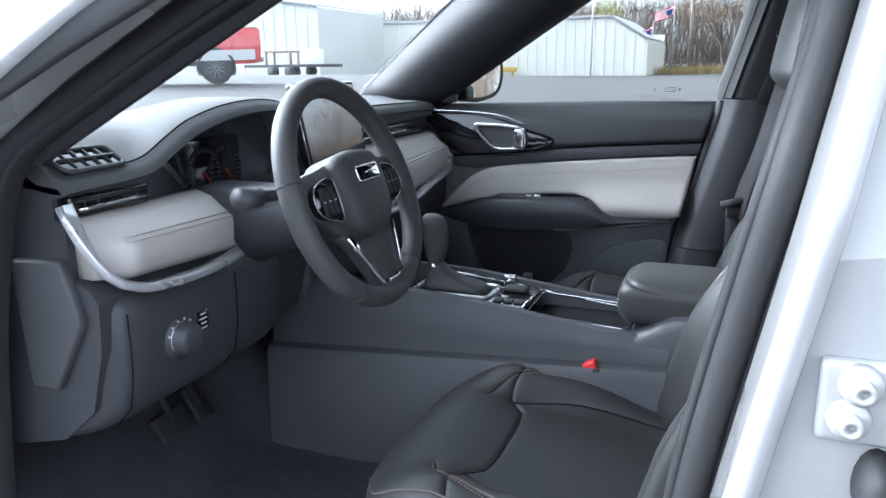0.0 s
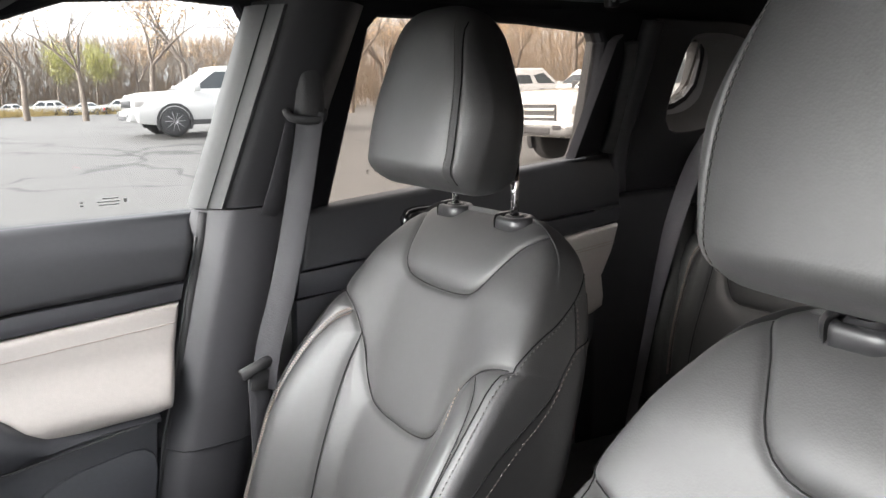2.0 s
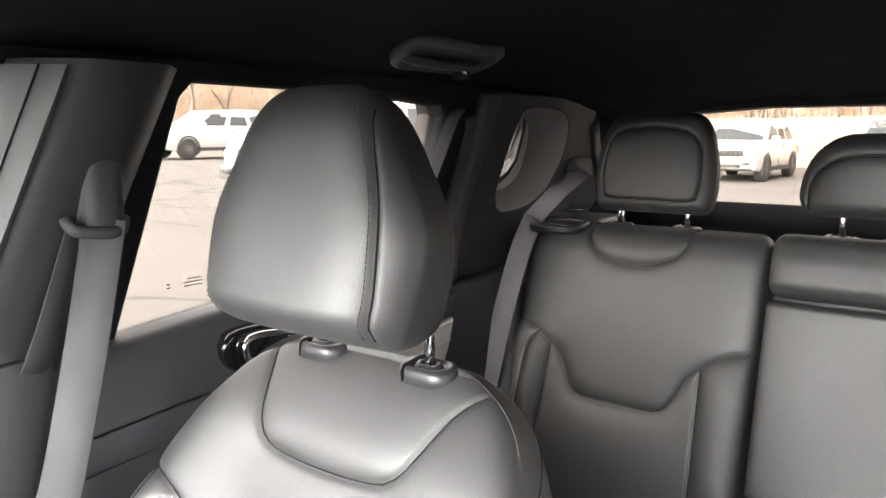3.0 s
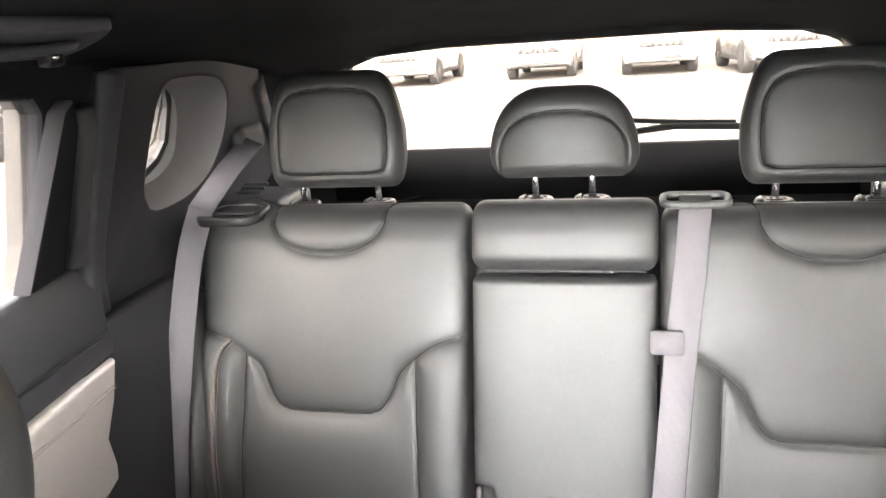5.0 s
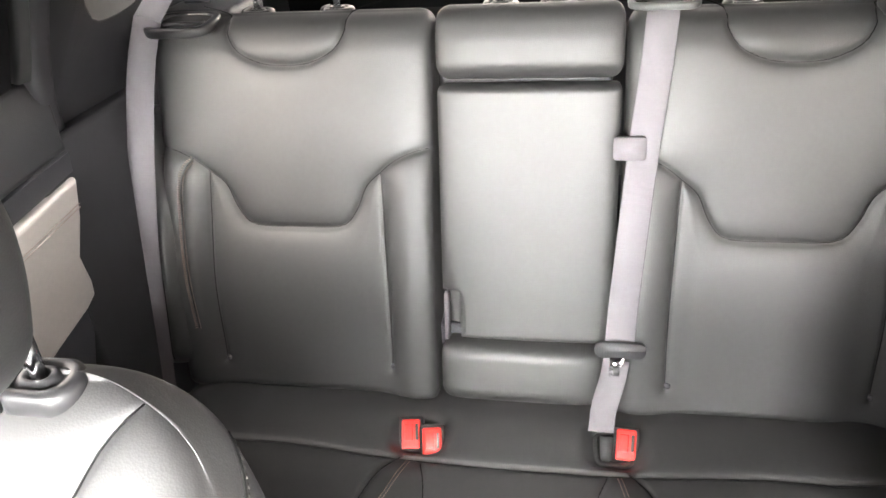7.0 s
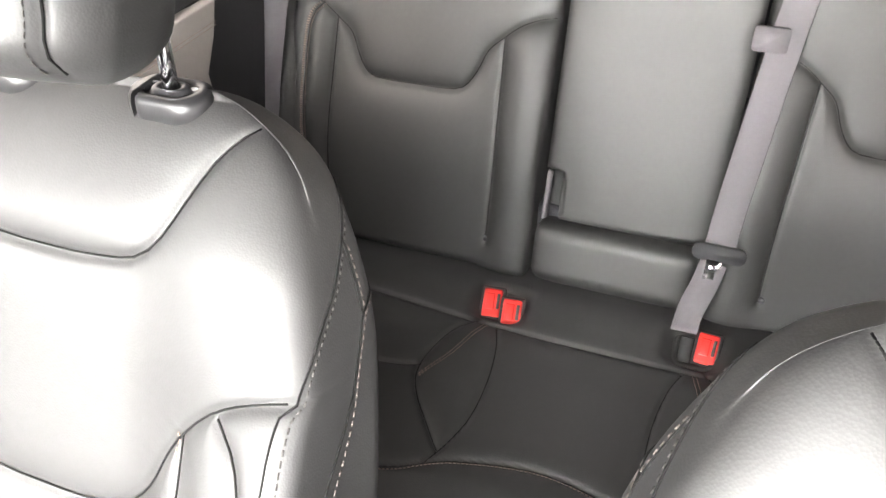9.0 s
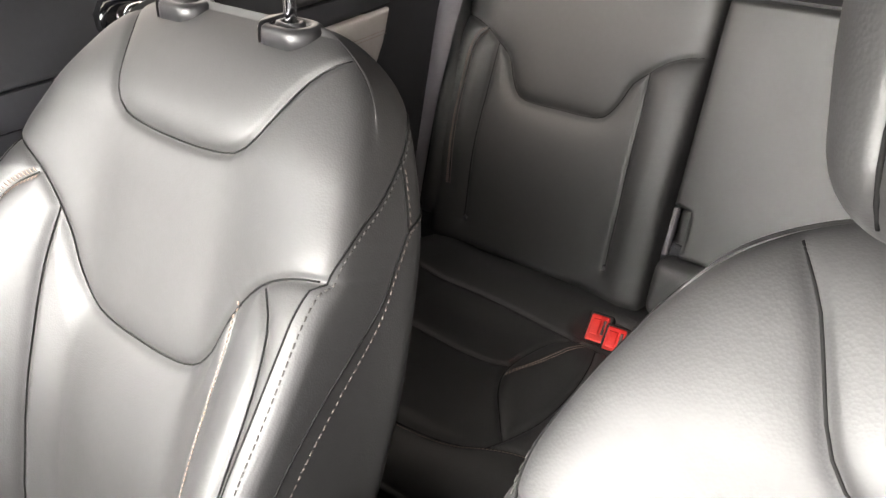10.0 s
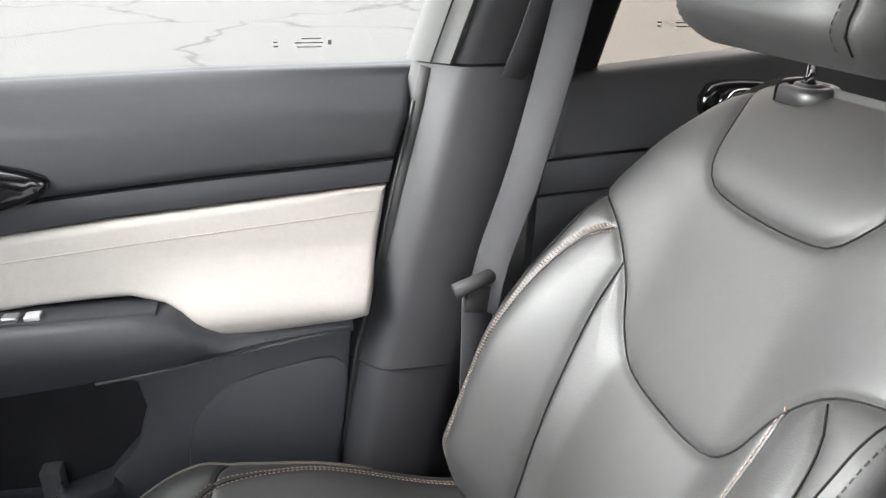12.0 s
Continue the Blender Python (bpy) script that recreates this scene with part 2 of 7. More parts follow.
# ---- upholstered pads with sewn seams ----
def to_lines(p, lines):
    """Distance of the points p (n, 2) to the nearest of the polylines."""
    best = np.full(len(p), 9.0)
    for ln in lines:
        for a, b in zip(ln[:-1], ln[1:]):
            ab = b - a
            t = np.clip(((p - a) @ ab) / max(ab @ ab, 1e-12), 0, 1)
            q = p - a - t[:, None] * ab
            best = np.minimum(best, np.sqrt((q * q).sum(1)))
    return best


class Pad:
    """A stuffed body over (u across, s along), its front raised by relief(u, s) and pulled in at the seams."""

    def __init__(self, m, length, half, thick, seams=(), relief=None, power=4.0, r0=0.03, r1=0.05, nu=240, ns=170, groove=0.006, gw=0.0032, puff=0.006, pw=0.022, taper=0.0):
        self.m, self.length, self.half, self.thick = m, length, half, thick
        self.seams = [smooth_line(q, 0.012) for q in seams]
        self.relief, self.power, self.r0, self.r1, self.nu, self.ns = relief, power, r0, r1, nu, ns
        self.groove, self.gw, self.puff, self.pw, self.taper = groove, gw, puff, pw, taper

    def ends(self, s):
        f = np.ones_like(s)
        f = np.where(s < self.r0, np.sqrt(np.clip(1 - ((self.r0 - s) / self.r0) ** 2, 0, 1)), f)
        e = self.length - self.r1
        return np.where(s > e, np.clip(1 - (np.clip(s - e, 0, None) / self.r1) ** 2.6, 0, 1) ** (1 / 2.6), f)

    def width(self, s):
        f = self.ends(s)
        return self.half(s) - np.where(s < self.length / 2, self.r0, self.r1) * 0.75 * (1 - f)

    def drop(self, u, s, wf):
        d = np.zeros_like(u)
        if self.relief:
            d = d + self.relief(u, s) * wf
        if self.seams:
            q = to_lines(np.stack([u, s], 1), self.seams)
            d = d - wf * (self.groove * np.exp(-(q / self.gw) ** 2) + self.puff * np.exp(-q / self.pw))
        return d * np.clip(self.ends(s) * 1.6, 0, 1)

    def world(self, u, d, s):
        m = np.array(self.m)
        p = np.stack([u, d, s, np.ones_like(u)], 1) @ m.T
        return p[:, :3]

    def mesh(self):
        th = np.linspace(0, 2 * np.pi, 4001)
        c, s_ = np.cos(th), np.sin(th)
        e = 2 / self.power
        x, y = np.sign(c) * np.abs(c) ** e, np.sign(s_) * np.abs(s_) ** e
        asp = self.thick(np.array([self.length / 2]))[0] / self.half(np.array([self.length / 2]))[0]
        arc = np.concatenate([[0], np.cumsum(np.hypot(np.diff(x), asp * np.diff(y)) * (1 + 1.6 * (y[1:] > 0.1)))])
        at_ = np.linspace(0, arc[-1], self.nu + 1)[:-1]
        U, D = np.interp(at_, arc, x), np.interp(at_, arc, y)
        t = np.linspace(0, 1, self.ns)
        k0, k1 = self.r0, self.length - self.r1
        n0, n1 = 9, max(20, self.ns // 6)
        rows = np.concatenate([k0 * (1 - np.cos(np.linspace(0.06, np.pi / 2, n0))), np.linspace(k0, k1, self.ns - n0 - n1)[1:-1], k1 + self.r1 * np.sin(np.linspace(0, np.pi / 2 - 0.04, n1))])
        ns = len(rows)
        S = np.repeat(rows, self.nu)
        hw, T = self.width(rows), self.thick(rows) * self.ends(rows)
        u, d = (hw[:, None] * U * (1 - self.taper * (D + 1) / 2)).ravel(), (T[:, None] * D).ravel()
        wf = ss(np.tile(D, ns), 0.0, 0.55)
        d = d + self.drop(u, S, wf)
        v = self.world(u, d, S)
        i = np.arange(self.nu)
        faces = []
        for r in range(ns - 1):
            a, b = r * self.nu, (r + 1) * self.nu
            faces.append(np.stack([a + i, a + (i + 1) % self.nu, b + (i + 1) % self.nu, b + i], 1))
        faces = np.concatenate(faces).tolist()
        faces += [list(range(self.nu))[::-1], list(range((ns - 1) * self.nu, ns * self.nu))]
        return raw(v.tolist(), faces)

    def point(self, u, s, lift=0.0, seam=True):
        """The front's points over (u, s)."""
        u, s = np.asarray(u, float), np.asarray(s, float)
        hw, T = self.width(s) * (1 - self.taper), self.thick(s) * self.ends(s)
        k = np.clip(1 - np.abs(np.clip(u / hw, -1, 1)) ** self.power, 0, 1) ** (1 / self.power)
        wf = ss(k, 0.0, 0.55)
        return self.world(u, T * k + self.drop(u, s, wf) + lift, s)


    def side(self, s, dn, sg, lift=0.0):
        """Points on the flank: dn runs from -1 at the back to 1 at the front."""
        s, dn = np.asarray(s, float), np.asarray(dn, float)
        w = (1 - np.abs(dn) ** self.power) ** (1 / self.power)
        u = sg * (self.width(s) * (1 - self.taper * (dn + 1) / 2) * w)
        d = self.thick(s) * self.ends(s) * dn + self.drop(u, s, ss(dn, 0.0, 0.55))
        return self.world(u + sg * lift, d, s)

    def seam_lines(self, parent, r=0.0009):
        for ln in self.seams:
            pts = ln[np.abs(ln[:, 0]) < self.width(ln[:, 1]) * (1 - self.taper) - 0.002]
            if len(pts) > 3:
                # dark line along the groove, painting in its shade
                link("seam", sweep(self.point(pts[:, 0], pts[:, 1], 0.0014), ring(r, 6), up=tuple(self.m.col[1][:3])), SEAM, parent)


def thread_row(pts, out, length=0.0046, gap=0.0028, r=0.0009):
    """Short threads along a line in space."""
    arc = np.concatenate([[0], np.cumsum(np.linalg.norm(np.diff(pts, axis=0), axis=1))])
    verts, faces = [], []
    o = Vector(out).normalized() * r * 1.2
    for a in np.arange(0, arc[-1] - length, length + gap):
        p = [Vector([np.interp(b, arc, pts[:, i]) for i in range(3)]) for b in (a, a + length)]
        w = (p[1] - p[0]).normalized().cross(o).normalized() * r
        b0 = len(verts)
        verts += [p[0] - w, p[0] + w, p[1] + w, p[1] - w, p[0] + o, p[1] + o]
        faces += [(b0, b0 + 1, b0 + 4), (b0 + 1, b0 + 2, b0 + 5, b0 + 4), (b0 + 2, b0 + 3, b0 + 5), (b0 + 3, b0, b0 + 4, b0 + 5)]
    return raw(verts, faces)


def stitches(pads_lines, length=0.0036, gap=0.0022, r=0.0007):
    """Short threads along the lines: (pad, points, offset)."""
    verts, faces = [], []
    for pad, pts, off in pads_lines:
        ln = smooth_line(pts, 0.0015)
        tan = np.gradient(ln, axis=0)
        tan /= np.linalg.norm(tan, axis=1)[:, None]
        ln = ln + off * np.stack([-tan[:, 1], tan[:, 0]], 1)
        arc = np.concatenate([[0], np.cumsum(np.linalg.norm(np.diff(ln, axis=0), axis=1))])
        for a in np.arange(0, arc[-1] - length, length + gap):
            q = [np.interp([a, a + length / 2, a + length], arc, ln[:, i]) for i in (0, 1)]
            p = [Vector(v) for v in pad.point(q[0], q[1], 0.0010)]
            t = (p[2] - p[0]).normalized()
            nrm = Vector(pad.m.to_3x3().col[1])
            side = t.cross(nrm).normalized() * r
            up = side.cross(t).normalized() * r * 1.3
            k = len(verts)
            for c, f in ((p[0], 0.3), (p[1], 1.0), (p[2], 0.3)):
                verts += [c - side - up * 0.5, c + side - up * 0.5, c + up * f]
            for j in (0, 3):
                faces += [(k + j, k + j + 1, k + j + 4, k + j + 3), (k + j + 1, k + j + 2, k + j + 5, k + j + 4), (k + j + 2, k + j, k + j + 3, k + j + 5)]
    return raw(verts, faces)


def cross_stitches(pad, lines, gap=0.0044, reach=0.0062, r=0.00075):
    """Two rows of short threads set across a seam."""
    verts, faces = [], []
    for pts in lines:
        ln = smooth_line(pts, 0.0015)
        tan = np.gradient(ln, axis=0)
        tan /= np.linalg.norm(tan, axis=1)[:, None]
        nor = np.stack([-tan[:, 1], tan[:, 0]], 1)
        arc = np.concatenate([[0], np.cumsum(np.linalg.norm(np.diff(ln, axis=0), axis=1))])
        for a in np.arange(0.002, arc[-1], gap):
            c = np.array([np.interp(a, arc, ln[:, i]) for i in (0, 1)])
            n = np.array([np.interp(a, arc, nor[:, i]) for i in (0, 1)])
            for sg in (1, -1):
                q = np.array([c + n * sg * d for d in (0.0022, (0.0022 + reach) / 2, reach)])
                p = [Vector(v) for v in pad.point(q[:, 0], q[:, 1], 0.0008)]
                t = (p[2] - p[0]).normalized()
                side = t.cross(Vector(pad.m.to_3x3().col[1])).normalized() * r
                up = side.cross(t).normalized() * r * 1.3
                k = len(verts)
                for w, f in zip(p, (0.3, 1.0, 0.3)):
                    verts += [w - side - up * 0.5, w + side - up * 0.5, w + up * f]
                for j in (0, 3):
                    faces += [(k + j, k + j + 1, k + j + 4, k + j + 3), (k + j + 1, k + j + 2, k + j + 5, k + j + 4), (k + j + 2, k + j, k + j + 3, k + j + 5)]
    return raw(verts, faces)


def mirror_u(pts):
    return [(-u, s) for u, s in pts]


# ---- the car's shell ----
def side_y(z):
    return 0.735 - max(0.0, z - 1.09) * 0.36


def on_side(sgn, off=0.0):
    """Places a plate on the car's side; d goes outward."""
    return lambda x, z, d: (x, sgn * (side_y(z) + off + d), z)


FRONT_WIN = [(-0.215, 1.075), (0.575, 1.092), (0.60, 1.16), (0.655, 1.405), (0.64, 1.428), (0.55, 1.434), (0.40, 1.425), (0.19, 1.355), (-0.02, 1.270), (-0.17, 1.135)]
REAR_WIN = [(0.822, 1.08), (1.435, 1.14), (1.437, 1.20), (1.412, 1.385), (1.395, 1.405), (1.20, 1.418), (0.885, 1.421), (0.868, 1.40)]
QUARTER = [(1.650, 1.238), (1.666, 1.206), (1.70, 1.186), (1.80, 1.192), (1.865, 1.225), (1.893, 1.29), (1.885, 1.355), (1.85, 1.394), (1.78, 1.408), (1.69, 1.408), (1.660, 1.393), (1.649, 1.33)]
QGLASS = [(1.642, 1.268), (1.668, 1.252), (1.722, 1.259), (1.750, 1.274), (1.766, 1.30), (1.760, 1.354), (1.746, 1.390), (1.722, 1.399), (1.698, 1.392), (1.656, 1.31)]
DOOR_OPEN = [(-0.40, 0.42), (-0.37, 0.75), (-0.325, 0.95), (-0.27, 1.075), (-0.13, 1.175), (0.02, 1.265), (0.20, 1.355), (0.38, 1.428), (0.65, 1.440), (0.695, 1.42), (0.712, 1.36), (0.694, 1.24), (0.653, 1.05), (0.606, 0.80), (0.57, 0.50), (0.50, 0.40), (0.0, 0.36), (-0.33, 0.37)]


def grow(poly, d):
    c = np.mean(poly, 0)
    return [tuple(np.array(p) + (np.array(p) - c) / np.linalg.norm(np.array(p) - c) * d) for p in poly]


def curve2(poly, step=0.03):
    return [tuple(p) for p in smooth_line(poly, step, closed=True)]


TOP = [(-0.60, 1.05), (-0.52, 1.105), (-0.19, 1.36), (-0.05, 1.46), (2.33, 1.46), (2.36, 1.40), (2.40, 1.05)]

# passenger side, above the belt line
wall = thing("side_wall_passenger", label="black trimmed passenger side of the white car", kind="structure")
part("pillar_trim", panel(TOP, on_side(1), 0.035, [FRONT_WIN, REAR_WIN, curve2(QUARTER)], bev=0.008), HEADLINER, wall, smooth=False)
part("outer_skin", panel(grow(TOP, 0.01), on_side(1, 0.037), 0.04, [grow(FRONT_WIN, 0.035), grow(REAR_WIN, 0.035), grow(QGLASS, 0.02)]), WHITE, wall, smooth=False)
for w_, g_ in ((FRONT_WIN, 0.034), (REAR_WIN, 0.034), (QGLASS, 0.019)):
    part("window_frame", panel(grow(w_, g_), on_side(1, 0.038), 0.042, [grow(w_, g_ - 0.014)]), RUBBER, wall, "black outer window frame", smooth=False)
part("door_skin", box(-0.335, 1.46, 0.752, 0.80, 0.36, 1.06, 0.012), WHITE, wall)
part("rear_quarter_trim", box(1.46, 2.40, 0.70, 0.80, 0.40, 1.048, 0.01), SEATBACK, wall)
part("door_sill", box(-0.60, 1.46, 0.735, 0.83, 0.33, 0.42, 0.015), WHITE, wall)
part("front_fender_wall", box(-0.95, -0.335, 0.735, 0.85, 0.33, 1.05, 0.02), WHITE, wall)

# driver side: the front door stands wide open, out of sight
wall = thing("side_wall_driver", label="driver side of the white car with its front door opening", kind="structure")
ALL = [(-0.95, 0.33), (2.40, 0.33), (2.40, 1.05), (2.36, 1.40), (2.33, 1.46), (-0.05, 1.46), (-0.19, 1.36), (-0.52, 1.105), (-0.60, 1.05), (-0.95, 1.05)]
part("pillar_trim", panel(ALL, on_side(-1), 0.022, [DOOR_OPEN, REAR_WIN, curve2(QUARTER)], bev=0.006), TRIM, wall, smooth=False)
part("painted_jamb", panel(grow(ALL, 0.01), on_side(-1, 0.03), 0.10, [grow(DOOR_OPEN, 0.022), grow(REAR_WIN, 0.004), QGLASS], bev=0.012, seg=3), WHITE, wall, "white painted door jamb", smooth=False)
seal = [(x, -(side_y(z) + 0.018), z) for x, z in curve2(grow(DOOR_OPEN, 0.006), 0.02)]
link("door_seal", sweep(seal, ring(0.017, 10), up=(0, 1, 0), closed=True), RUBBER, wall, "black rubber door seal")
seal = [(x, -(side_y(z) + 0.004), z) for x, z in curve2(grow(DOOR_OPEN, -0.012), 0.02)]
link("seal_lip", sweep(seal, rounded(0.012, 0.035, 0.005, 2), up=(0, 1, 0), closed=True), RUBBER, wall)
drip = [(x, -(side_y(z) + 0.135), z) for x, z in curve2(grow(DOOR_OPEN, 0.035), 0.02)]
link("jamb_fold", sweep(drip, ring(0.013, 10), up=(0, 1, 0), closed=True), WHITE, wall)

SCREEN_EDGE = [(-0.36, 1.065), (-0.25, 1.132), (-0.146, 1.188), (-0.07, 1.229), (0.005, 1.266), (0.15, 1.335), (0.30, 1.40)]
strip_o = [(x, -(side_y(z) + 0.128), z) for x, z in SCREEN_EDGE]
link("screen_seal", sweep(smooth_line(strip_o, 0.03), rounded(0.034, 0.012, 0.005, 2), up=(0, 1, 0)), RUBBER, wall, "black strip beside the windscreen")

# the rear door's hinge on the jamb
hinge = thing("hinge_assembly", (0.7205, -0.868, 0.957), "white painted door hinge with two bolts on the jamb", "hinge")
part("hinge_plate", box(-0.024, 0.032, -0.010, 0.006, -0.034, 0.030, 0.006, 3), WHITE, hinge)
for z in (-0.0135, 0.0135):
    link("bolt_base", rod((z * 0.2, -0.008, z), (z * 0.2, -0.018, z), 0.0165, 20, 0.0135), WHITE, hinge)
    link("bolt_head", loft([[Vector((z * 0.2 + a * f, d, z + b * f)) for a, b in ring(0.0085, 12)] for d, f in ((-0.016, 1.0), (-0.029, 0.95), (-0.030, 0.8), (-0.030, 0.5), (-0.024, 0.45))]), WHITE, hinge)
part("hinge_arm", box(0.028, 0.075, -0.016, 0.004, -0.030, 0.026, 0.006), WHITE, hinge)
grommet = thing("rubber_grommet", (0.742, -0.868, 0.888), "black rubber cable boot on the door jamb", "grommet")
link("boot", loft([[Vector((x * f, d, z * f * 1.9)) for x, z in ring(0.013, 16)] for d, f in ((0.008, 1.2), (-0.008, 1.15), (-0.02, 0.9), (-0.03, 0.7))]), RUBBER, grommet)


def window_pane(name, poly, sgn, off, material, label):
    ob = part(name, panel(poly, on_side(sgn, off), 0.004), material, None, label, smooth=False)
    ob.visible_shadow = False
    return tagged(ob, kind="structure")


window_pane("window_1", grow(FRONT_WIN, 0.012), 1, 0.022, DOORGLASS, "clear front passenger door glass")
window_pane("window_2", grow(REAR_WIN, 0.012), 1, 0.022, PRIVACY, "tinted rear passenger door glass")
window_pane("window_3", grow(QGLASS, 0.006), 1, 0.045, PRIVACY, "tinted rear quarter glass")
window_pane("window_4", grow(REAR_WIN, 0.012), -1, 0.024, PRIVACY, "tinted rear driver side door glass")
window_pane("window_5", grow(QGLASS, 0.006), -1, 0.100, PRIVACY, "tinted driver side quarter glass")

# moulded trims round the quarter windows, with a rolled edge at the door
for sg in (1, -1):
    ct = thing("rear_pillar_trim", (1.9, sg * 0.68, 1.06), "dark grey moulded trim round the quarter window", kind="structure")
    co_ = Vector((-1.9, -sg * 0.68, -1.06))
    cp_ = [(1.535, 1.05), (2.02, 1.05), (2.20, 1.20), (2.05, 1.30), (1.98, 1.435), (1.535, 1.435)]
    bm = panel(cp_, lambda x, z, d: (x, sg * (side_y(z) - 0.014 + d), z), 0.012, [curve2(QUARTER)], bev=0.004)
    bmesh.ops.translate(bm, verts=bm.verts, vec=co_)
    # flat panel coloured darker than its lit rolled edge
    part("panel", bm, TRIM_DARK, ct, smooth=False)
    link("rolled_edge", sweep([Vector((1.528 + 0.02 * float(ss(1.2 - z, 0.0, 0.14)), sg * (side_y(z) - 0.008), z)) + co_ for z in np.linspace(1.05, 1.43, 16)], rounded(0.052, 0.036, 0.017, 5), up=(0, 1, 0)), TRIM, ct, "rolled plastic edge")
    link("upper_strip", sweep([Vector((x, sg * (side_y(z) - 0.012), z)) + co_ for x, z in ((2.0, 1.385), (2.05, 1.33), (2.13, 1.255))], rounded(0.04, 0.016, 0.006, 3), up=(0, 1, 0)), TRIM, ct, "grey rear roof pillar strip")
    link("belt_cover", loft([[Vector((1.985 + a * f, sg * (side_y(1.265) - d), 1.268 + b * f)) + co_ for a, b in rounded(0.11, 0.062, 0.02, 4)] for d, f in ((0.0, 1.0), (0.028, 1.0), (0.036, 0.9), (0.037, 0.5))]), RUBBER, ct, "dark belt outlet cover")
for sg in (1, -1):
    la, lb_ = smooth_line(QUARTER, 0.02, True), smooth_line(QGLASS, 0.02, True)
    pick = lambda q: [tuple(np.array([np.interp(t, np.linspace(0, 1, len(q) + 1), np.append(q[:, i], q[0, i])) for i in (0, 1)])) for t in np.linspace(0, 1, 49)[:-1]]
    rings = []
    for f_ in (0.0, 0.15, 0.5, 0.85, 1.0):
        o_ = -0.013 + 0.053 * f_
        rings.append([Vector((a[0] + (b[0] - a[0]) * f_ ** 1.3, sg * (side_y(a[1]) + o_), a[1] + (b[1] - a[1]) * f_ ** 1.3)) for a, b in zip(pick(la), pick(lb_))])
    ob = link("quarter_reveal", loft(rings, caps=False), REVEAL, None, "reveal round the small quarter window, coloured paler for window light")
    tagged(ob, kind="structure")

# maker's print on the door glasses
for x0, z0, sg, nm in ((0.40, 1.118, 1, "front"), (0.905, 1.135, 1, "rear")):
    pr = thing("glass_print", (x0, side_y(z0) + 0.020, z0), "small dark printed marks on a car window", "window print")
    for a, w, b, h in ((0.0, 0.005, 0.004, 0.002), (0.0, 0.005, 0.009, 0.002), (0.028, 0.030, 0.003, 0.0016), (0.026, 0.034, 0.008, 0.0016), (0.034, 0.024, 0.013, 0.0016), (0.066, 0.005, 0.006, 0.006)):
        part("mark", box(a, a + w, -0.0006, 0.0006, b, b + h), PRINT, pr, smooth=False)

# windscreen, from the cowl to the header
def screen_pt(y, t, d):
    w = 0.70 - 0.10 * t
    return (-0.56 + 0.55 * t - 0.10 * (1 - (y / 0.7) ** 2) * (1 - 0.5 * t) - d * 0.55, y * w / 0.70, 1.075 + 0.385 * t + 0.015 * t * (1 - (y / 0.7) ** 2) + d * 0.8)


def sheet(f, a0, a1, na, b0, b1, nb, thick):
    verts, faces = [], []
    for d in (0, thick):
        for j in range(nb + 1):
            for i in range(na + 1):
                verts.append(f(a0 + (a1 - a0) * i / na, b0 + (b1 - b0) * j / nb, d))
    n = (na + 1) * (nb + 1)
    for j in range(nb):
        for i in range(na):
            k = j * (na + 1) + i
            faces += [(k, k + 1, k + na + 2, k + na + 1), (n + k + na + 1, n + k + na + 2, n + k + 1, n + k)]
    edge = [i for i in range(na)] + [j * (na + 1) + na for j in range(nb)] + [nb * (na + 1) + na - i for i in range(na)] + [(nb - j) * (na + 1) for j in range(nb)]
    for a, b in zip(edge, edge[1:] + edge[:1]):
        faces.append((b, a, a + n, b + n))
    return raw(verts, faces)


ws = link("windscreen", sheet(screen_pt, -0.7, 0.7, 24, 0.0, 1.0, 8, 0.005), GLASS, None, "clear windscreen glass")
ws.visible_shadow = False
tagged(ws, kind="structure")


# inner A-pillar trims, wedge shaped between screen and door glass
def a_pillar(sgn):
    loops = []
    for t in np.linspace(0, 1, 9):
        fx, fz = -0.52 + 0.50 * t, 1.10 + 0.365 * t
        bx, bz = -0.235 + 0.60 * t, 1.075 + 0.36 * t
        yo = side_y(fz) - 0.004
        yi = yo - 0.045 - 0.02 * math.sin(math.pi * t)
        mid = ((fx + bx) / 2, (fz + bz) / 2)
        loops.append([Vector((fx, sgn * yo, fz)), Vector((fx + 0.03, sgn * (yi - 0.0), fz + 0.005)), Vector((mid[0], sgn * (yi - 0.012), mid[1] - 0.004)), Vector((bx - 0.04, sgn * (yi + 0.008), bz)), Vector((bx, sgn * (yo - 0.012), bz - 0.002)), Vector((bx, sgn * yo, bz))])
    ob = link("a_pillar_trim", loft(loops), TRIM_DARK, None, "black plastic windscreen pillar trim")
    return tagged(ob, kind="structure")


a_pillar(1)
a_pillar(-1)


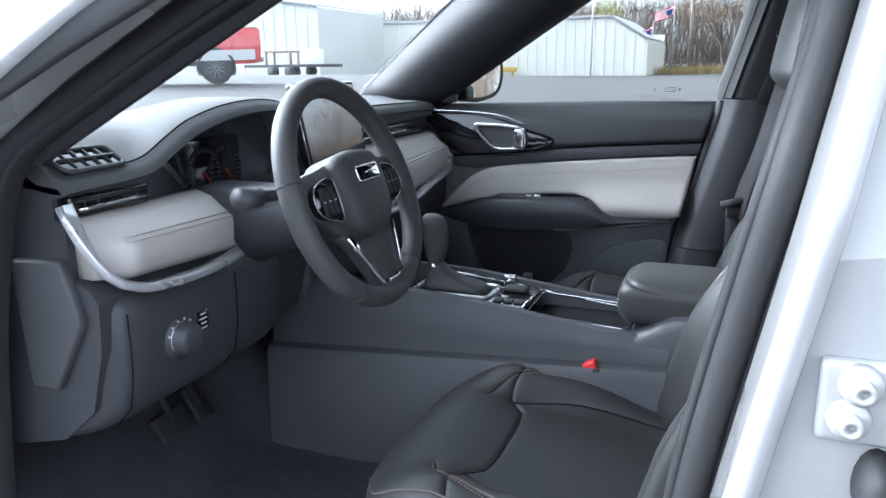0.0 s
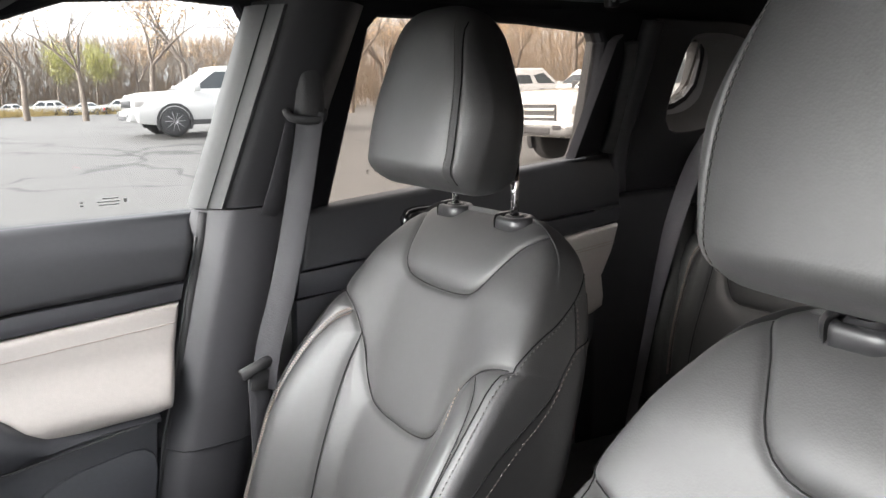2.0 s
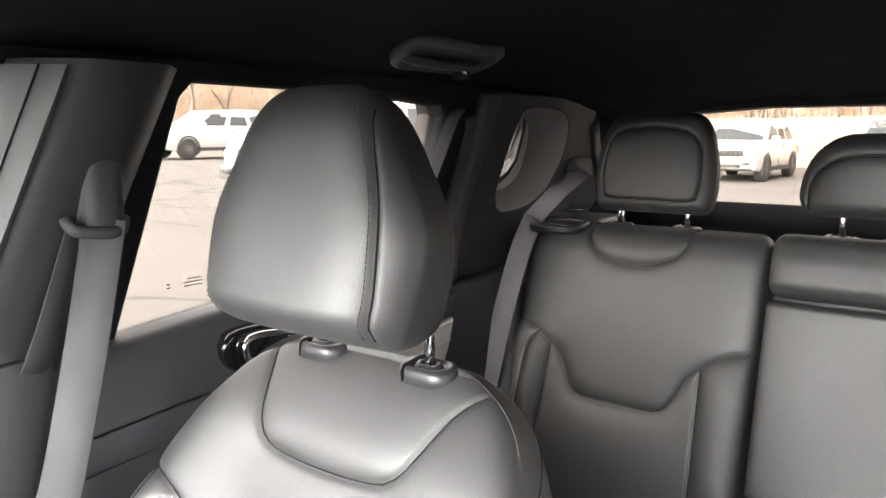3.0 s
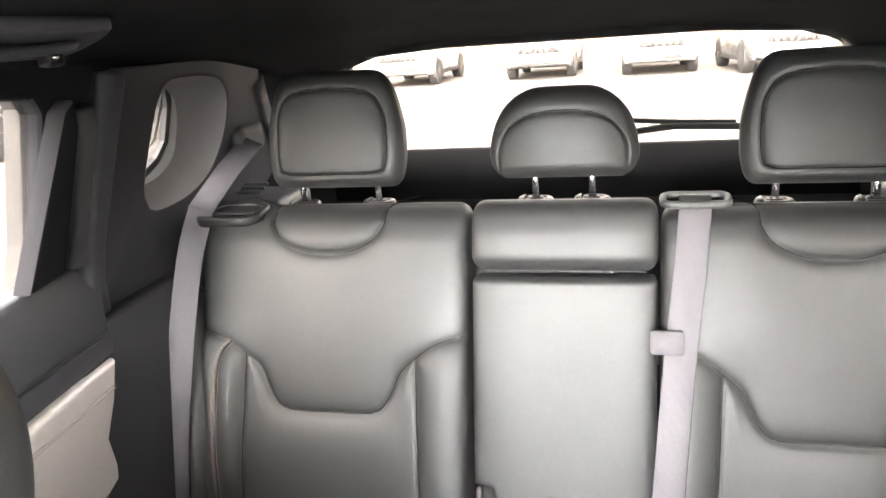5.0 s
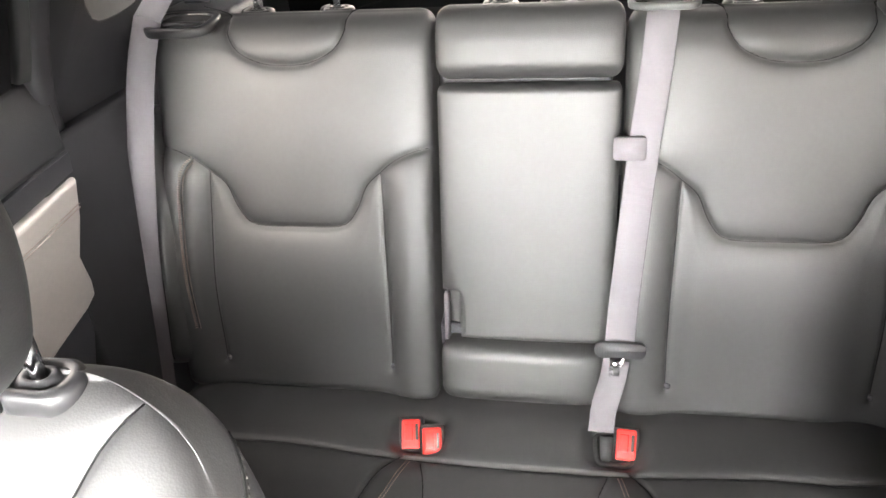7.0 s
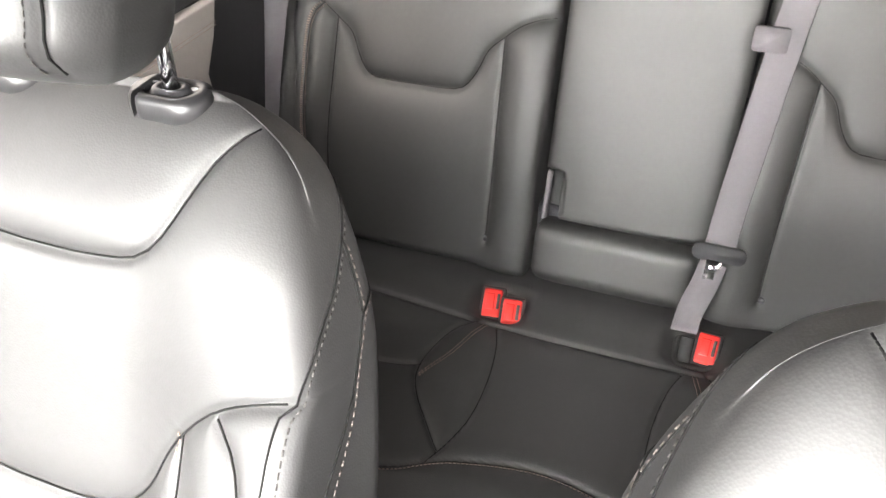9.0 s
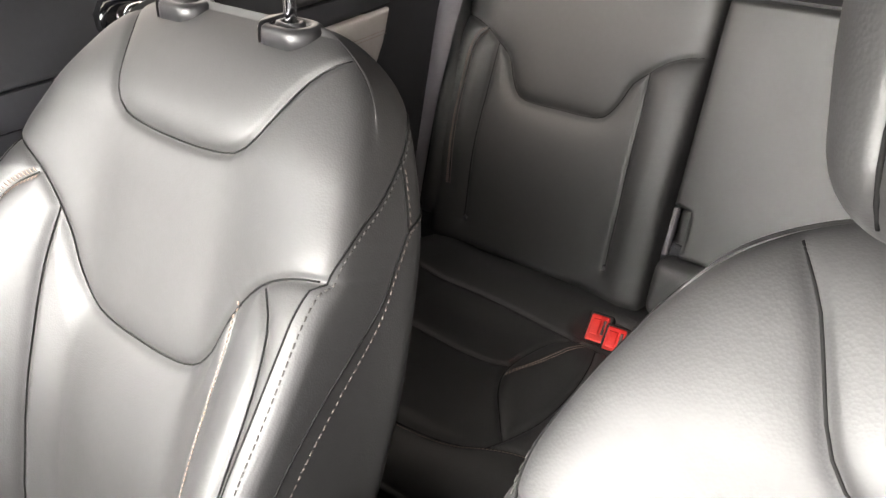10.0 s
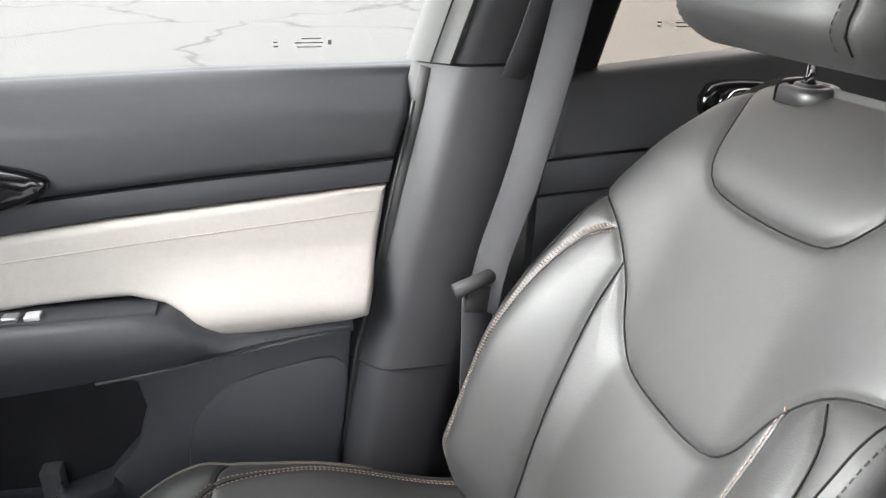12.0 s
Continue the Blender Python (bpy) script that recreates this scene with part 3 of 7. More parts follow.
# B pillar trims with a bevelled front edge
def b_pillar(sgn):
    th = thing("b_pillar", (0.66, sgn * 0.70, 0.36), "dark grey plastic centre door pillar trim", "car pillar", kind="structure")
    def loops(z0, z1, n, grow_):
        out = []
        for z in np.linspace(z0, z1, n):
            t = (z - 0.36) / 1.1
            x = float(np.interp(z, [0.36, 0.55, 0.70, 0.85, 1.108, 1.455], [0.42, 0.433, 0.462, 0.502, 0.570, 0.668]))
            w = 0.19 - 0.012 * ss(z, 0.9, 1.3)
            yo = side_y(z) - 0.002
            yi = yo - 0.07 - grow_
            out.append([Vector((a - 0.66, sgn * (b - 0.70), z - 0.36)) for a, b in ((x, yo), (x + 0.006, yo - 0.018), (x + 0.045, yi + 0.008), (x + 0.062, yi), (x + w - 0.05, yi), (x + w - 0.03, yi + 0.01), (x + w + 0.005, yo - 0.016), (x + w + 0.008, yo))])
        return out
    # same plastic as below, its shade put into the darker colour
    sharpen(link("upper_trim", loft(loops(1.108, 1.432, 10, -0.004)), TRIM_DARK, th), 40)
    strip_ = []
    for z in np.linspace(1.108, 1.425, 10):
        x = float(np.interp(z, [0.85, 1.108, 1.455], [0.502, 0.570, 0.668]))
        yo = side_y(z)
        strip_.append([Vector((a - 0.66, sgn * (b - 0.70), z - 0.36)) for a, b in ((x - 0.010, yo - 0.004), (x - 0.004, yo - 0.026), (x + 0.008, yo - 0.036), (x + 0.034, yo - 0.062), (x + 0.042, yo - 0.056), (x + 0.02, yo - 0.004))])
    # front edge of the same trim, window light put into its paler colour
    sharpen(link("frame_strip", loft(strip_), STRIPM, th, "pillar trim's front edge, coloured paler for the light on it"), 50)
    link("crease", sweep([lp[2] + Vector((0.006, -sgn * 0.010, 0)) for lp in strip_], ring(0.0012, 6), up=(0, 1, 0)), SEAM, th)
    sharpen(link("middle_trim", loft(loops(0.70, 1.105, 9, 0.004)), TRIM, th), 40)
    sharpen(link("lower_trim", loft(loops(0.36, 0.697, 8, 0.0)), TRIM, th), 40)
    return th


b_pillar(1)


# headliner and roof
def roof_z(x, y):
    return 1.525 - 0.075 * abs(y / 0.6) ** 5 - 0.10 * max(0.0, (x - 1.4) / 0.95) ** 2 - 0.05 * max(0.0, (0.35 - x) / 0.4) ** 2


hl = link("ceiling", sheet(lambda x, y, d: (x, y, roof_z(x, y) + d), -0.06, 2.34, 40, -0.615, 0.615, 26, 0.02), HEADLINER, None, "black cloth headliner")
tagged(hl, kind="structure")
rf = link("roof", sheet(lambda x, y, d: (x, y * 1.12, roof_z(x, y) + 0.035 + d), -0.10, 2.40, 30, -0.615, 0.615, 20, 0.03), WHITE, None, "white painted car roof")
tagged(rf, kind="structure")

# tailgate with its glass
def on_gate(y, z, d):
    return (2.36 - (z - 1.2) * 0.32 + 0.03 * (1 - (y / 0.6) ** 2) + d, y, z)


GATE_WIN = [(-0.50, 1.165), (0.50, 1.165), (0.565, 1.25), (0.575, 1.36), (0.52, 1.402), (0.30, 1.416), (-0.30, 1.416), (-0.52, 1.402), (-0.575, 1.36), (-0.565, 1.25)]
gate = thing("tailgate", (2.34, 0, 0.4), "black inside of the closed tailgate", kind="structure")
bm = panel([(-0.74, 0.42), (0.74, 0.42), (0.72, 1.05), (0.60, 1.48), (-0.60, 1.48), (-0.72, 1.05)], on_gate, 0.07, [GATE_WIN], bev=0.01)
bmesh.ops.translate(bm, verts=bm.verts, vec=(-2.34, 0, -0.4))
part("inner_panel", bm, SEATBACK, gate, smooth=False)
me = loft([[Vector((x - 2.34, y, z - 0.4)) for x, z in ((2.305, 1.105), (2.312, 1.122), (2.335, 1.140), (2.385, 1.168), (2.42, 1.168), (2.42, 1.06), (2.31, 1.06))] for y in (-0.60, -0.3, 0, 0.3, 0.60)])
sharpen(link("glass_ledge", me, HEADLINER, gate, "black trim ledge under the rear glass"))
ob = part("window_6", panel(grow(GATE_WIN, 0.02), lambda y, z, d: on_gate(y, z, d + 0.072), 0.004), DEEP, None, "clear rear window glass", smooth=False)
ob.visible_shadow = False
tagged(ob, kind="structure")
wiper = thing("rear_wiper", (2.43, -0.12, 1.185), "black rear window wiper lying on the glass", "wiper")
link("arm", sweep([(0, 0.05, 0.0), (-0.003, -0.10, 0.018), (-0.004, -0.26, 0.012)], rounded(0.012, 0.016, 0.004, 2)), RUBBER, wiper)
link("blade", sweep([(0.004, 0.0, 0.034), (0.0, -0.12, 0.026), (0.0, -0.24, 0.022)], rounded(0.008, 0.012, 0.003, 2)), RUBBER, wiper)
link("pivot", rod((-0.02, 0.05, 0.0), (0.012, 0.05, 0.0), 0.016, 14), RUBBER, wiper)

# floor, firewall, boot floor
fl = link("floor", sheet(lambda x, y, d: (x, y, 0.37 + 0.24 * float(ss(-x, 0.25, 0.75)) + 0.11 * math.exp(-(y / 0.11) ** 4) * (1 - float(ss(x, 0.95, 1.08))) - 0.004 * math.sin(40 * x) * math.sin(37 * y) - d), -0.85, 1.7, 50, -0.745, 0.745, 40, 0.03), CARPET, None, "black carpeted car floor")
tagged(fl, kind="structure")
ob = part("firewall", box(-0.92, -0.80, -0.78, 0.78, 0.33, 1.06, 0.01), CARPET, None, "black lined bulkhead under the dashboard")
tagged(ob, kind="structure")
ob = part("cowl", box(-0.95, -0.60, -0.74, 0.74, 1.045, 1.084, 0.006), RUBBER, None, "black cowl below the windscreen")
tagged(ob, kind="structure")
ob = part("boot_floor", box(1.7, 2.40, -0.70, 0.70, 0.55, 0.60, 0.01), CARPET, None, "black carpeted boot floor")
tagged(ob, kind="structure")
ob = part("under_body", box(-0.95, 2.42, -0.80, 0.80, 0.27, 0.325, 0.01), RUBBER, None, "dark underbody of the car")
tagged(ob, kind="structure")
# added dark box that blocks the bright gap behind the bench cushion
ob = part("seat_pan", box(1.62, 1.74, -0.68, 0.68, 0.37, 0.452, 0.01), SEATBACK, None, "added black filler box under the rear seat back")
tagged(ob, kind="structure")


# ---- seats ----
def frame_of(p, eu, ed, es):
    return Matrix(((eu[0], ed[0], es[0], p[0]), (eu[1], ed[1], es[1], p[1]), (eu[2], ed[2], es[2], p[2]), (0, 0, 0, 1)))


def post(parent, x, y, z0, z1, lean, wide=1.0, rise=0.0):
    """A chrome headrest post in its oval plastic guide, whose end is the split-off release button."""
    dz = z1 - z0
    link("headrest_post", rod((x, y, z0 - 0.03), (x + lean * dz, y, z1 + 0.03), 0.0062, 14), CHROME, parent)
    oval = rounded(0.044, 0.064 * wide, 0.0215, 8)
    cut = 0.017 * wide
    def piece(keep, levels):
        return loft([[Vector((x + a * f + k * lean, y + keep(b * f), z0 + k + rise * a * f)) for a, b in oval] for k, f in levels])
    rim_ = ((-0.012, 0.97), (0.002, 1.0), (0.007, 0.99), (0.0105, 0.93), (0.012, 0.82), (0.012, 0.66), (0.0095, 0.60), (0.0095, 0.48), (0.013, 0.43), (0.0135, 0.33), (0.013, 0.26), (0.004, 0.24))
    g = link("post_guide", piece(lambda b: min(b, cut), rim_), GUIDE, parent, "moulded grey plastic post guide")
    link("button", piece(lambda b: max(b, cut + 0.0022), ((-0.008, 0.97), (0.002, 1.0), (0.008, 0.99), (0.0125, 0.91), (0.0145, 0.80))), GUIDE, g)


YOKE_S = lambda z: (z - 0.52) / 0.938
S_ = YOKE_S


def front_seat(name, place, label, out, cushion_label):
    """A front seat; out is +1 where its outer side faces +y. Local origin on the floor under the cushion's rear."""
    seat = thing(name, place, label, "car seat", "front seats")
    c, s = math.cos(radians(20.3)), math.sin(radians(20.3))
    ed, es = (-c, 0, s), (s, 0, c)
    T = 0.056
    p0 = Vector((0.638, 0, 0.52)) - Vector(ed) * T - Vector((0.66, 0, 0.38))
    m = frame_of(p0, (0, 1, 0), ed, es)
    yoke = [(0.262, S_(0.955)), (0.225, S_(0.951)), (0.19, S_(0.938)), (0.163, S_(0.918)), (0.135, S_(0.885)), (0.112, S_(0.845)), (0.085, S_(0.820)), (0.045, S_(0.812)), (0, S_(0.811))]
    yoke = yoke + mirror_u(yoke[:-1])[::-1]
    padl = [(0.163, S_(1.120)), (0.149, S_(1.107)), (0.135, S_(1.089)), (0.122, S_(1.062)), (0.108, S_(1.035)), (0.085, S_(1.016)), (0.04, S_(1.010)), (0, S_(1.009))]
    padl = padl + mirror_u(padl[:-1])[::-1]
    inner = [(0.150, S_(0.905)), (0.151, S_(0.84)), (0.143, S_(0.74)), (0.137, S_(0.62)), (0.135, S_(0.53))]
    outer = [(0.185, S_(0.930)), (0.212, S_(0.905)), (0.231, S_(0.85)), (0.240, S_(0.76)), (0.242, S_(0.66)), (0.232, S_(0.55))]
    seams = [yoke, padl, inner, mirror_u(inner), outer, mirror_u(outer)]
    WIDE = smooth_line([(0.45, 0.250), (0.53, 0.262), (0.62, 0.271), (0.70, 0.275), (0.80, 0.276), (0.87, 0.273), (0.96, 0.260), (1.00, 0.249), (1.035, 0.234), (1.07, 0.214), (1.10, 0.192), (1.14, 0.15), (1.2, 0.10)], 0.01)
    def half(v):
        return np.interp(0.52 + v * 0.938, WIDE[:, 0], WIDE[:, 1])
    def relief(u, v):
        z = 0.52 + v * 0.938
        b = 0.104 * ss(np.abs(u), 0.085, 0.25) * (1 - ss(z, 0.72, 1.10)) * ss(z, 0.46, 0.60)
        lumbar = 0.012 * np.exp(-((z - 0.70) / 0.10) ** 2) * (1 - ss(np.abs(u), 0.1, 0.2))
        top = -0.034 * ss(z, 1.02, 1.13) - 0.008 * ss(np.abs(u), 0.14, 0.26) * ss(z, 0.93, 1.05)
        return b + lumbar + top
    pad = Pad(m, 0.656, half, lambda v: T + 0 * v, seams, relief, power=6.5, r0=0.03, r1=0.065, nu=420, ns=290, groove=0.003, gw=0.0042, puff=0.009, pw=0.018, taper=0.05)
    pad.seam_lines(seat)
    link("backrest", pad.mesh(), LEATHER, seat)
    st = [(pad, [(-u * out, s) for u, s in inner], 0.004)]
    tagged(link("cross_stitching", cross_stitches(pad, [outer]), THREAD, seat, "tan double stitching across the bolster seam"), kind="stuff")
    tagged(link("stitching", stitches(st), THREAD, seat, "tan double stitching"), kind="stuff")
    # flank seams with their threads, and the plain back shell
    for sg in (1, -1):
        zz = np.linspace(0.53, 1.083, 90)
        d1 = np.interp(zz, *smooth_line([(0.5, 0.86), (0.9, 0.86), (0.95, 0.78), (0.99, 0.50), (1.02, 0.14), (1.047, -0.28), (1.07, -0.58), (1.09, -0.82)], 0.01).T)
        z2, d2 = smooth_line([(0.53, 0.46), (0.65, 0.46), (0.77, 0.43), (0.85, 0.36), (0.90, 0.24), (0.95, 0.02), (0.975, -0.15), (0.992, -0.32), (1.003, -0.60), (1.010, -0.84)], 0.006).T
        z3 = np.linspace(0.992, 1.047, 16)
        d3 = np.linspace(-0.32, -0.28, 16)
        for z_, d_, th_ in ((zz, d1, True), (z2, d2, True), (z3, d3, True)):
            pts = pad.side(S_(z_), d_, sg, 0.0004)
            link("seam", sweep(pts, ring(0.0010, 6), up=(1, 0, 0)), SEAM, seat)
            if th_:
                row = pad.side(S_(z_), d_ - 0.075, sg, 0.0004)
                tagged(link("side_stitching", thread_row(row, (0, sg, 0)), THREAD_DARK if z_ is zz else THREAD_MID, seat), kind="stuff")
        z4 = np.linspace(0.53, 1.06, 60)
        link("piping", sweep(pad.side(S_(z4), -0.86 + 0 * z4, sg), ring(0.0032, 8), up=(1, 0, 0)), LEATHER, seat)
    bk = Pad(frame_of(p0 - Vector(ed) * 0.020, (0, 1, 0), (c, 0, -s), es), 0.590, lambda v: half(v) - 0.05, lambda v: 0.045 + 0 * v, (), None, power=6, r0=0.03, r1=0.04, nu=80, ns=40)
    link("back_shell", bk.mesh(), SEATBACK, seat)
    # cushion
    ce, se = math.cos(radians(6)), math.sin(radians(6))
    cp = Vector((0.617, 0, 0.488)) - Vector((0.66, 0, 0.38))
    cm = frame_of(cp, (0, 1, 0), (se, 0, ce), (-ce, 0, se))
    bol = [(0.175, 0.02), (0.172, 0.13), (0.165, 0.23), (0.150, 0.29), (0.130, 0.335)]
    cro = [(0.262, 0.320), (0.21, 0.338), (0.165, 0.345), (0.130, 0.335), (0.105, 0.312), (0.06, 0.305), (0, 0.304)]
    cro = cro + mirror_u(cro[:-1])[::-1]
    bst = [(0.225, 0.03), (0.228, 0.16), (0.222, 0.26), (0.19, 0.35), (0.13, 0.385)]
    def chalf(v):
        return 0.262 - 0.022 * ss(v, 0.36, 0.48) - 0.085 * ss(v, 0.41, 0.50) ** 2
    def crel(u, v):
        return 0.044 * ss(np.abs(u), 0.13, 0.22) * (1 - ss(v, 0.33, 0.47)) * (0.2 + 0.8 * ss(v, 0.02, 0.24)) + 0.008 * np.exp(-((v - 0.38) / 0.06) ** 2) - 0.018 * ss(v, 0.40, 0.50)
    cpad = Pad(cm, 0.495, chalf, lambda v: 0.078 + 0 * v, [bol, mirror_u(bol), cro, bst, mirror_u(bst)], crel, power=4.5, r0=0.03, r1=0.06, nu=300, ns=190, groove=0.003, gw=0.0034, puff=0.004, pw=0.013)
    cush = link("seat_cushion", cpad.mesh(), LEATHER, seat, cushion_label)
    cpad.seam_lines(cush)
    es_ = np.concatenate([np.linspace(0.14, 0.44, 24), 0.44 + 0.046 * np.sin(np.linspace(0.1, 1.45, 16))])
    eu_ = cpad.width(es_) * 0.925
    edge = np.concatenate([np.stack([eu_, es_], 1), np.stack([-eu_, es_], 1)[::-1]])
    # edge line in a colour paler than the leather, painting in its highlight
    link("piping", sweep(cpad.point(edge[:, 0], edge[:, 1], 0.0012), ring(0.0019, 6), up=tuple(cpad.m.col[1][:3])), THREAD_MID, cush, "thin piping round the cushion's front edge, pale for its highlight")
    tagged(link("stitching", stitches([(cpad, bst, 0.004), (cpad, bst, -0.004), (cpad, mirror_u(bst), 0.004), (cpad, mirror_u(bst), -0.004)]), THREAD, cush, "tan double stitching"), kind="stuff")
    part("seat_base", box(-0.42, 0.02, -0.23, 0.23, 0.0, 0.07, 0.02), SEATBACK, seat)
    part("side_valance", box(-0.40, 0.05, out * 0.235 - 0.015, out * 0.235 + 0.015, 0.02, 0.12, 0.012, 3), PLASTIC, seat)
    # headrest
    hp = Vector((0.828, 0.006, 1.152)) - Vector((0.66, 0, 0.38))
    hs = (math.sin(radians(10)), 0, math.cos(radians(10)))
    hd = (-hs[2], 0, hs[0])
    def hh(v):
        return 0.134 + 0.012 * ss(v, 0.0, 0.09) - 0.070 * ss(v, 0.10, 0.258)
    def hrel(u, v):
        return -0.012 * (u / 0.13) ** 2 + 0.002 * ss(v, 0.03, 0.23)
    sl = [(0.112, 0.012), (0.118, 0.06), (0.112, 0.13), (0.092, 0.19), (0.070, 0.238)]
    hpad = Pad(frame_of(hp, (0, 1, 0), hd, hs), 0.254, hh, lambda v: 0.074 - 0.016 * ss(v, 0.02, 0.23), [sl, mirror_u(sl)], hrel, power=3.6, r0=0.035, r1=0.068, nu=240, ns=120, groove=0.003, puff=0.003, pw=0.01)
    hpad.seam_lines(seat)
    hr = link("headrest", hpad.mesh(), LEATHER, seat)
    tagged(link("stitching", stitches([(hpad, sl, 0.006), (hpad, mirror_u(sl), -0.006)]), THREAD_DARK, hr), kind="stuff")
    for y in (0.079, -0.079):
        post(seat, 0.912 - 0.66, y - 0.002, 1.103 - 0.38, 1.19 - 0.38, 0.02, 1.08, 0.06)
    return seat


passenger = front_seat("passenger_seat", (0.66, 0.352, 0.38), "black leather front passenger seat with tan double stitching", 1, "")
driver = copy_thing(passenger, Matrix.Translation((0.56, -0.365, 0.38)))
driver.name = "driver_seat"
# the driver's back stands a little more upright
UPRIGHT = Matrix.Translation((0.205, 0.0, 0.728)) @ Matrix.Rotation(radians(-4.5), 4, "Y") @ Matrix.Translation((-0.20, 0, -0.73))
for ch in driver.children:
    if ch.name.startswith("seat_cushion"):
        ch.location.x += 0.09
    elif not ch.name.startswith(("seat_base", "side_valance")):
        ch.matrix_basis = UPRIGHT @ ch.matrix_basis
tagged(driver, "black leather driver seat set forward beside the console")


# rear bench
RC, RSN = math.cos(math.atan(0.23)), math.sin(math.atan(0.23))
RZ = 0.462
RS_ = lambda z: (z - RZ) / RC


def rear_frame(y):
    T = 0.06
    ed, es = (-RC, 0, RSN), (RSN, 0, RC)
    return frame_of(Vector((1.6375 + 0.23 * (RZ - 0.50), y, RZ)) - Vector(ed) * T, (0, 1, 0), ed, es)


def lean_board(parent, hw):
    bm = box(0.055, 0.085, -hw, hw, 0.04, 0.68, 0.01)
    for v in bm.verts:
        v.co.x += 0.23 * (v.co.z - 0.24)
    part("back_board", bm, SEATBACK, parent)


def rear_back(name, y, sg, label):
    """An outer rear backrest: sg +1 on the passenger side."""
    th = thing(name, (1.70, y, 0.46), label, "car seat", "rear backrests")
    off = Matrix.Translation((-1.70, -y, -0.46))
    m = off @ rear_frame(y)
    yoke = [(0.262, 0.944), (0.225, 0.937), (0.19, 0.922), (0.162, 0.900), (0.135, 0.876), (0.118, 0.838), (0.095, 0.808), (0.06, 0.801), (0.0, 0.801)]
    yoke = [(u, RS_(z)) for u, z in yoke]
    yoke = yoke + mirror_u(yoke[:-1])[::-1]
    pd = [(0.165, 1.185), (0.112, 1.168), (0.108, 1.139), (0.088, 1.108), (0.045, 1.088), (0.0, 1.084)]
    pd = [(u, RS_(z)) for u, z in pd]
    pd = pd + mirror_u(pd[:-1])[::-1]
    iv = [(u, RS_(z)) for u, z in ((0.164, 0.902), (0.168, 0.80), (0.172, 0.67), (0.170, 0.53))]
    ov = [(sg * u, RS_(z)) for u, z in ((0.192, 0.925), (0.214, 0.895), (0.222, 0.82), (0.222, 0.72), (0.215, 0.60))]
    def half(v):
        return 0.258 + 0 * v
    def relief(u, v):
        z = RZ + v * RC
        return 0.022 * ss(np.abs(u), 0.13, 0.22) * (1 - ss(z, 0.86, 1.0)) + 0.012 * np.exp(-((z - 0.70) / 0.12) ** 2) - 0.03 * ss(z, 1.10, 1.20)
    pad = Pad(m, RS_(1.172), half, lambda v: 0.06 + 0 * v, [yoke, pd, iv, mirror_u(iv), ov], relief, power=7, r0=0.03, r1=0.04, nu=320, ns=210, groove=0.003, gw=0.0034, puff=0.010, pw=0.015)
    pad.seam_lines(th)
    link("backrest", pad.mesh(), LEATHER, th)
    tagged(link("stitching", cross_stitches(pad, [ov]), THREAD, th, "tan double stitching"), kind="stuff")
    lean_board(th, 0.25)
    for u in (0.165, -0.172):
        p = pad.point([u], [RS_(0.535)], 0.0)[0]
        link("rivet", rod(Vector(p) + Vector((0.004, 0, 0)), Vector(p) - Vector((0.003, 0, 0)), 0.0065, 12, 0.005), PLASTIC, th)
    rear_headrest(th, off, y, 1.872, 1.185, 0.132, 0.214, True)
    for dy in (0.076, -0.076):
        post(th, 1.880 - 1.70, dy, 1.146 - 0.46, 1.21 - 0.46, 0.0)
    return th, pad


def rear_headrest(th, off, y, x, z, hw, hgt, tall):
    hs = (math.sin(radians(8)), 0, math.cos(radians(8)))
    hd = (-hs[2], 0, hs[0])
    m = off @ frame_of((x, y, z), (0, 1, 0), hd, hs)
    if tall:
        hh = lambda v: hw - 0.006 + 0.008 * ss(v, 0, 0.06) - 0.020 * ss(v, 0.09, 0.21)
        ln = [(0.0, 0.026), (0.085, 0.027), (0.104, 0.045), (0.106, 0.10), (0.100, 0.14), (0.075, 0.172), (0.0, 0.182)]
        r1, pw_ = 0.065, 3.6
    else:
        hh = lambda v: hw * (1 - 0.34 * (np.clip(v - 0.03, 0, None) / 0.115) ** 2.4) - 0.010 * (1 - ss(v, 0, 0.04))
        ln = [(0.105, 0.0), (0.107, 0.05), (0.088, 0.085), (0.05, 0.107), (0.0, 0.112)]
        r1, pw_ = 0.055, 3.2
    ln = ln + mirror_u(ln[:-1])[::-1]
    pad = Pad(m, hgt, hh, lambda v: 0.045 - 0.006 * ss(v, 0.05, 0.2), [ln], lambda u, v: -0.010 * (u / hw) ** 2, power=pw_, r0=0.025, r1=r1, nu=180, ns=100, groove=0.0035, gw=0.0026, puff=0.003, pw=0.01)
    link("headrest", pad.mesh(), LEATHER, th)
    pad.seam_lines(th, 0.001)


rb_right, rpad_r = rear_back("bench_back", 0.413, 1, "black leather rear backrest on the passenger side")
rb_left, rpad_l = rear_back("bench_back", -0.430, -1, "black leather rear backrest behind the driver")
rb_left.location.z -= 0.008

# middle of the bench: upper pad, fold-down armrest, lower roll
mid = thing("rear_armrest_section", (1.70, 0, 0.46), "black leather middle backrest with a folded-up armrest", "car seat", "rear backrests")
off = Matrix.Translation((-1.70, 0, -0.46))
def mid_frame(z, fwd=0.0, y=0.0):
    f = rear_frame(y)
    return off @ Matrix.Translation(Vector(f.col[2][:3]) * RS_(z) + Vector(f.col[1][:3]) * fwd) @ f
up = Pad(mid_frame(1.055, 0.012, -0.010), RS_(1.175) - RS_(1.055), lambda v: 0.156 + 0 * v, lambda v: 0.055 + 0 * v, (), lambda u, v: -0.012 * ss(v, 0.06, 0.12), power=7, r0=0.03, r1=0.035, nu=140, ns=50)
link("upper_pad", up.mesh(), LEATHER, mid)
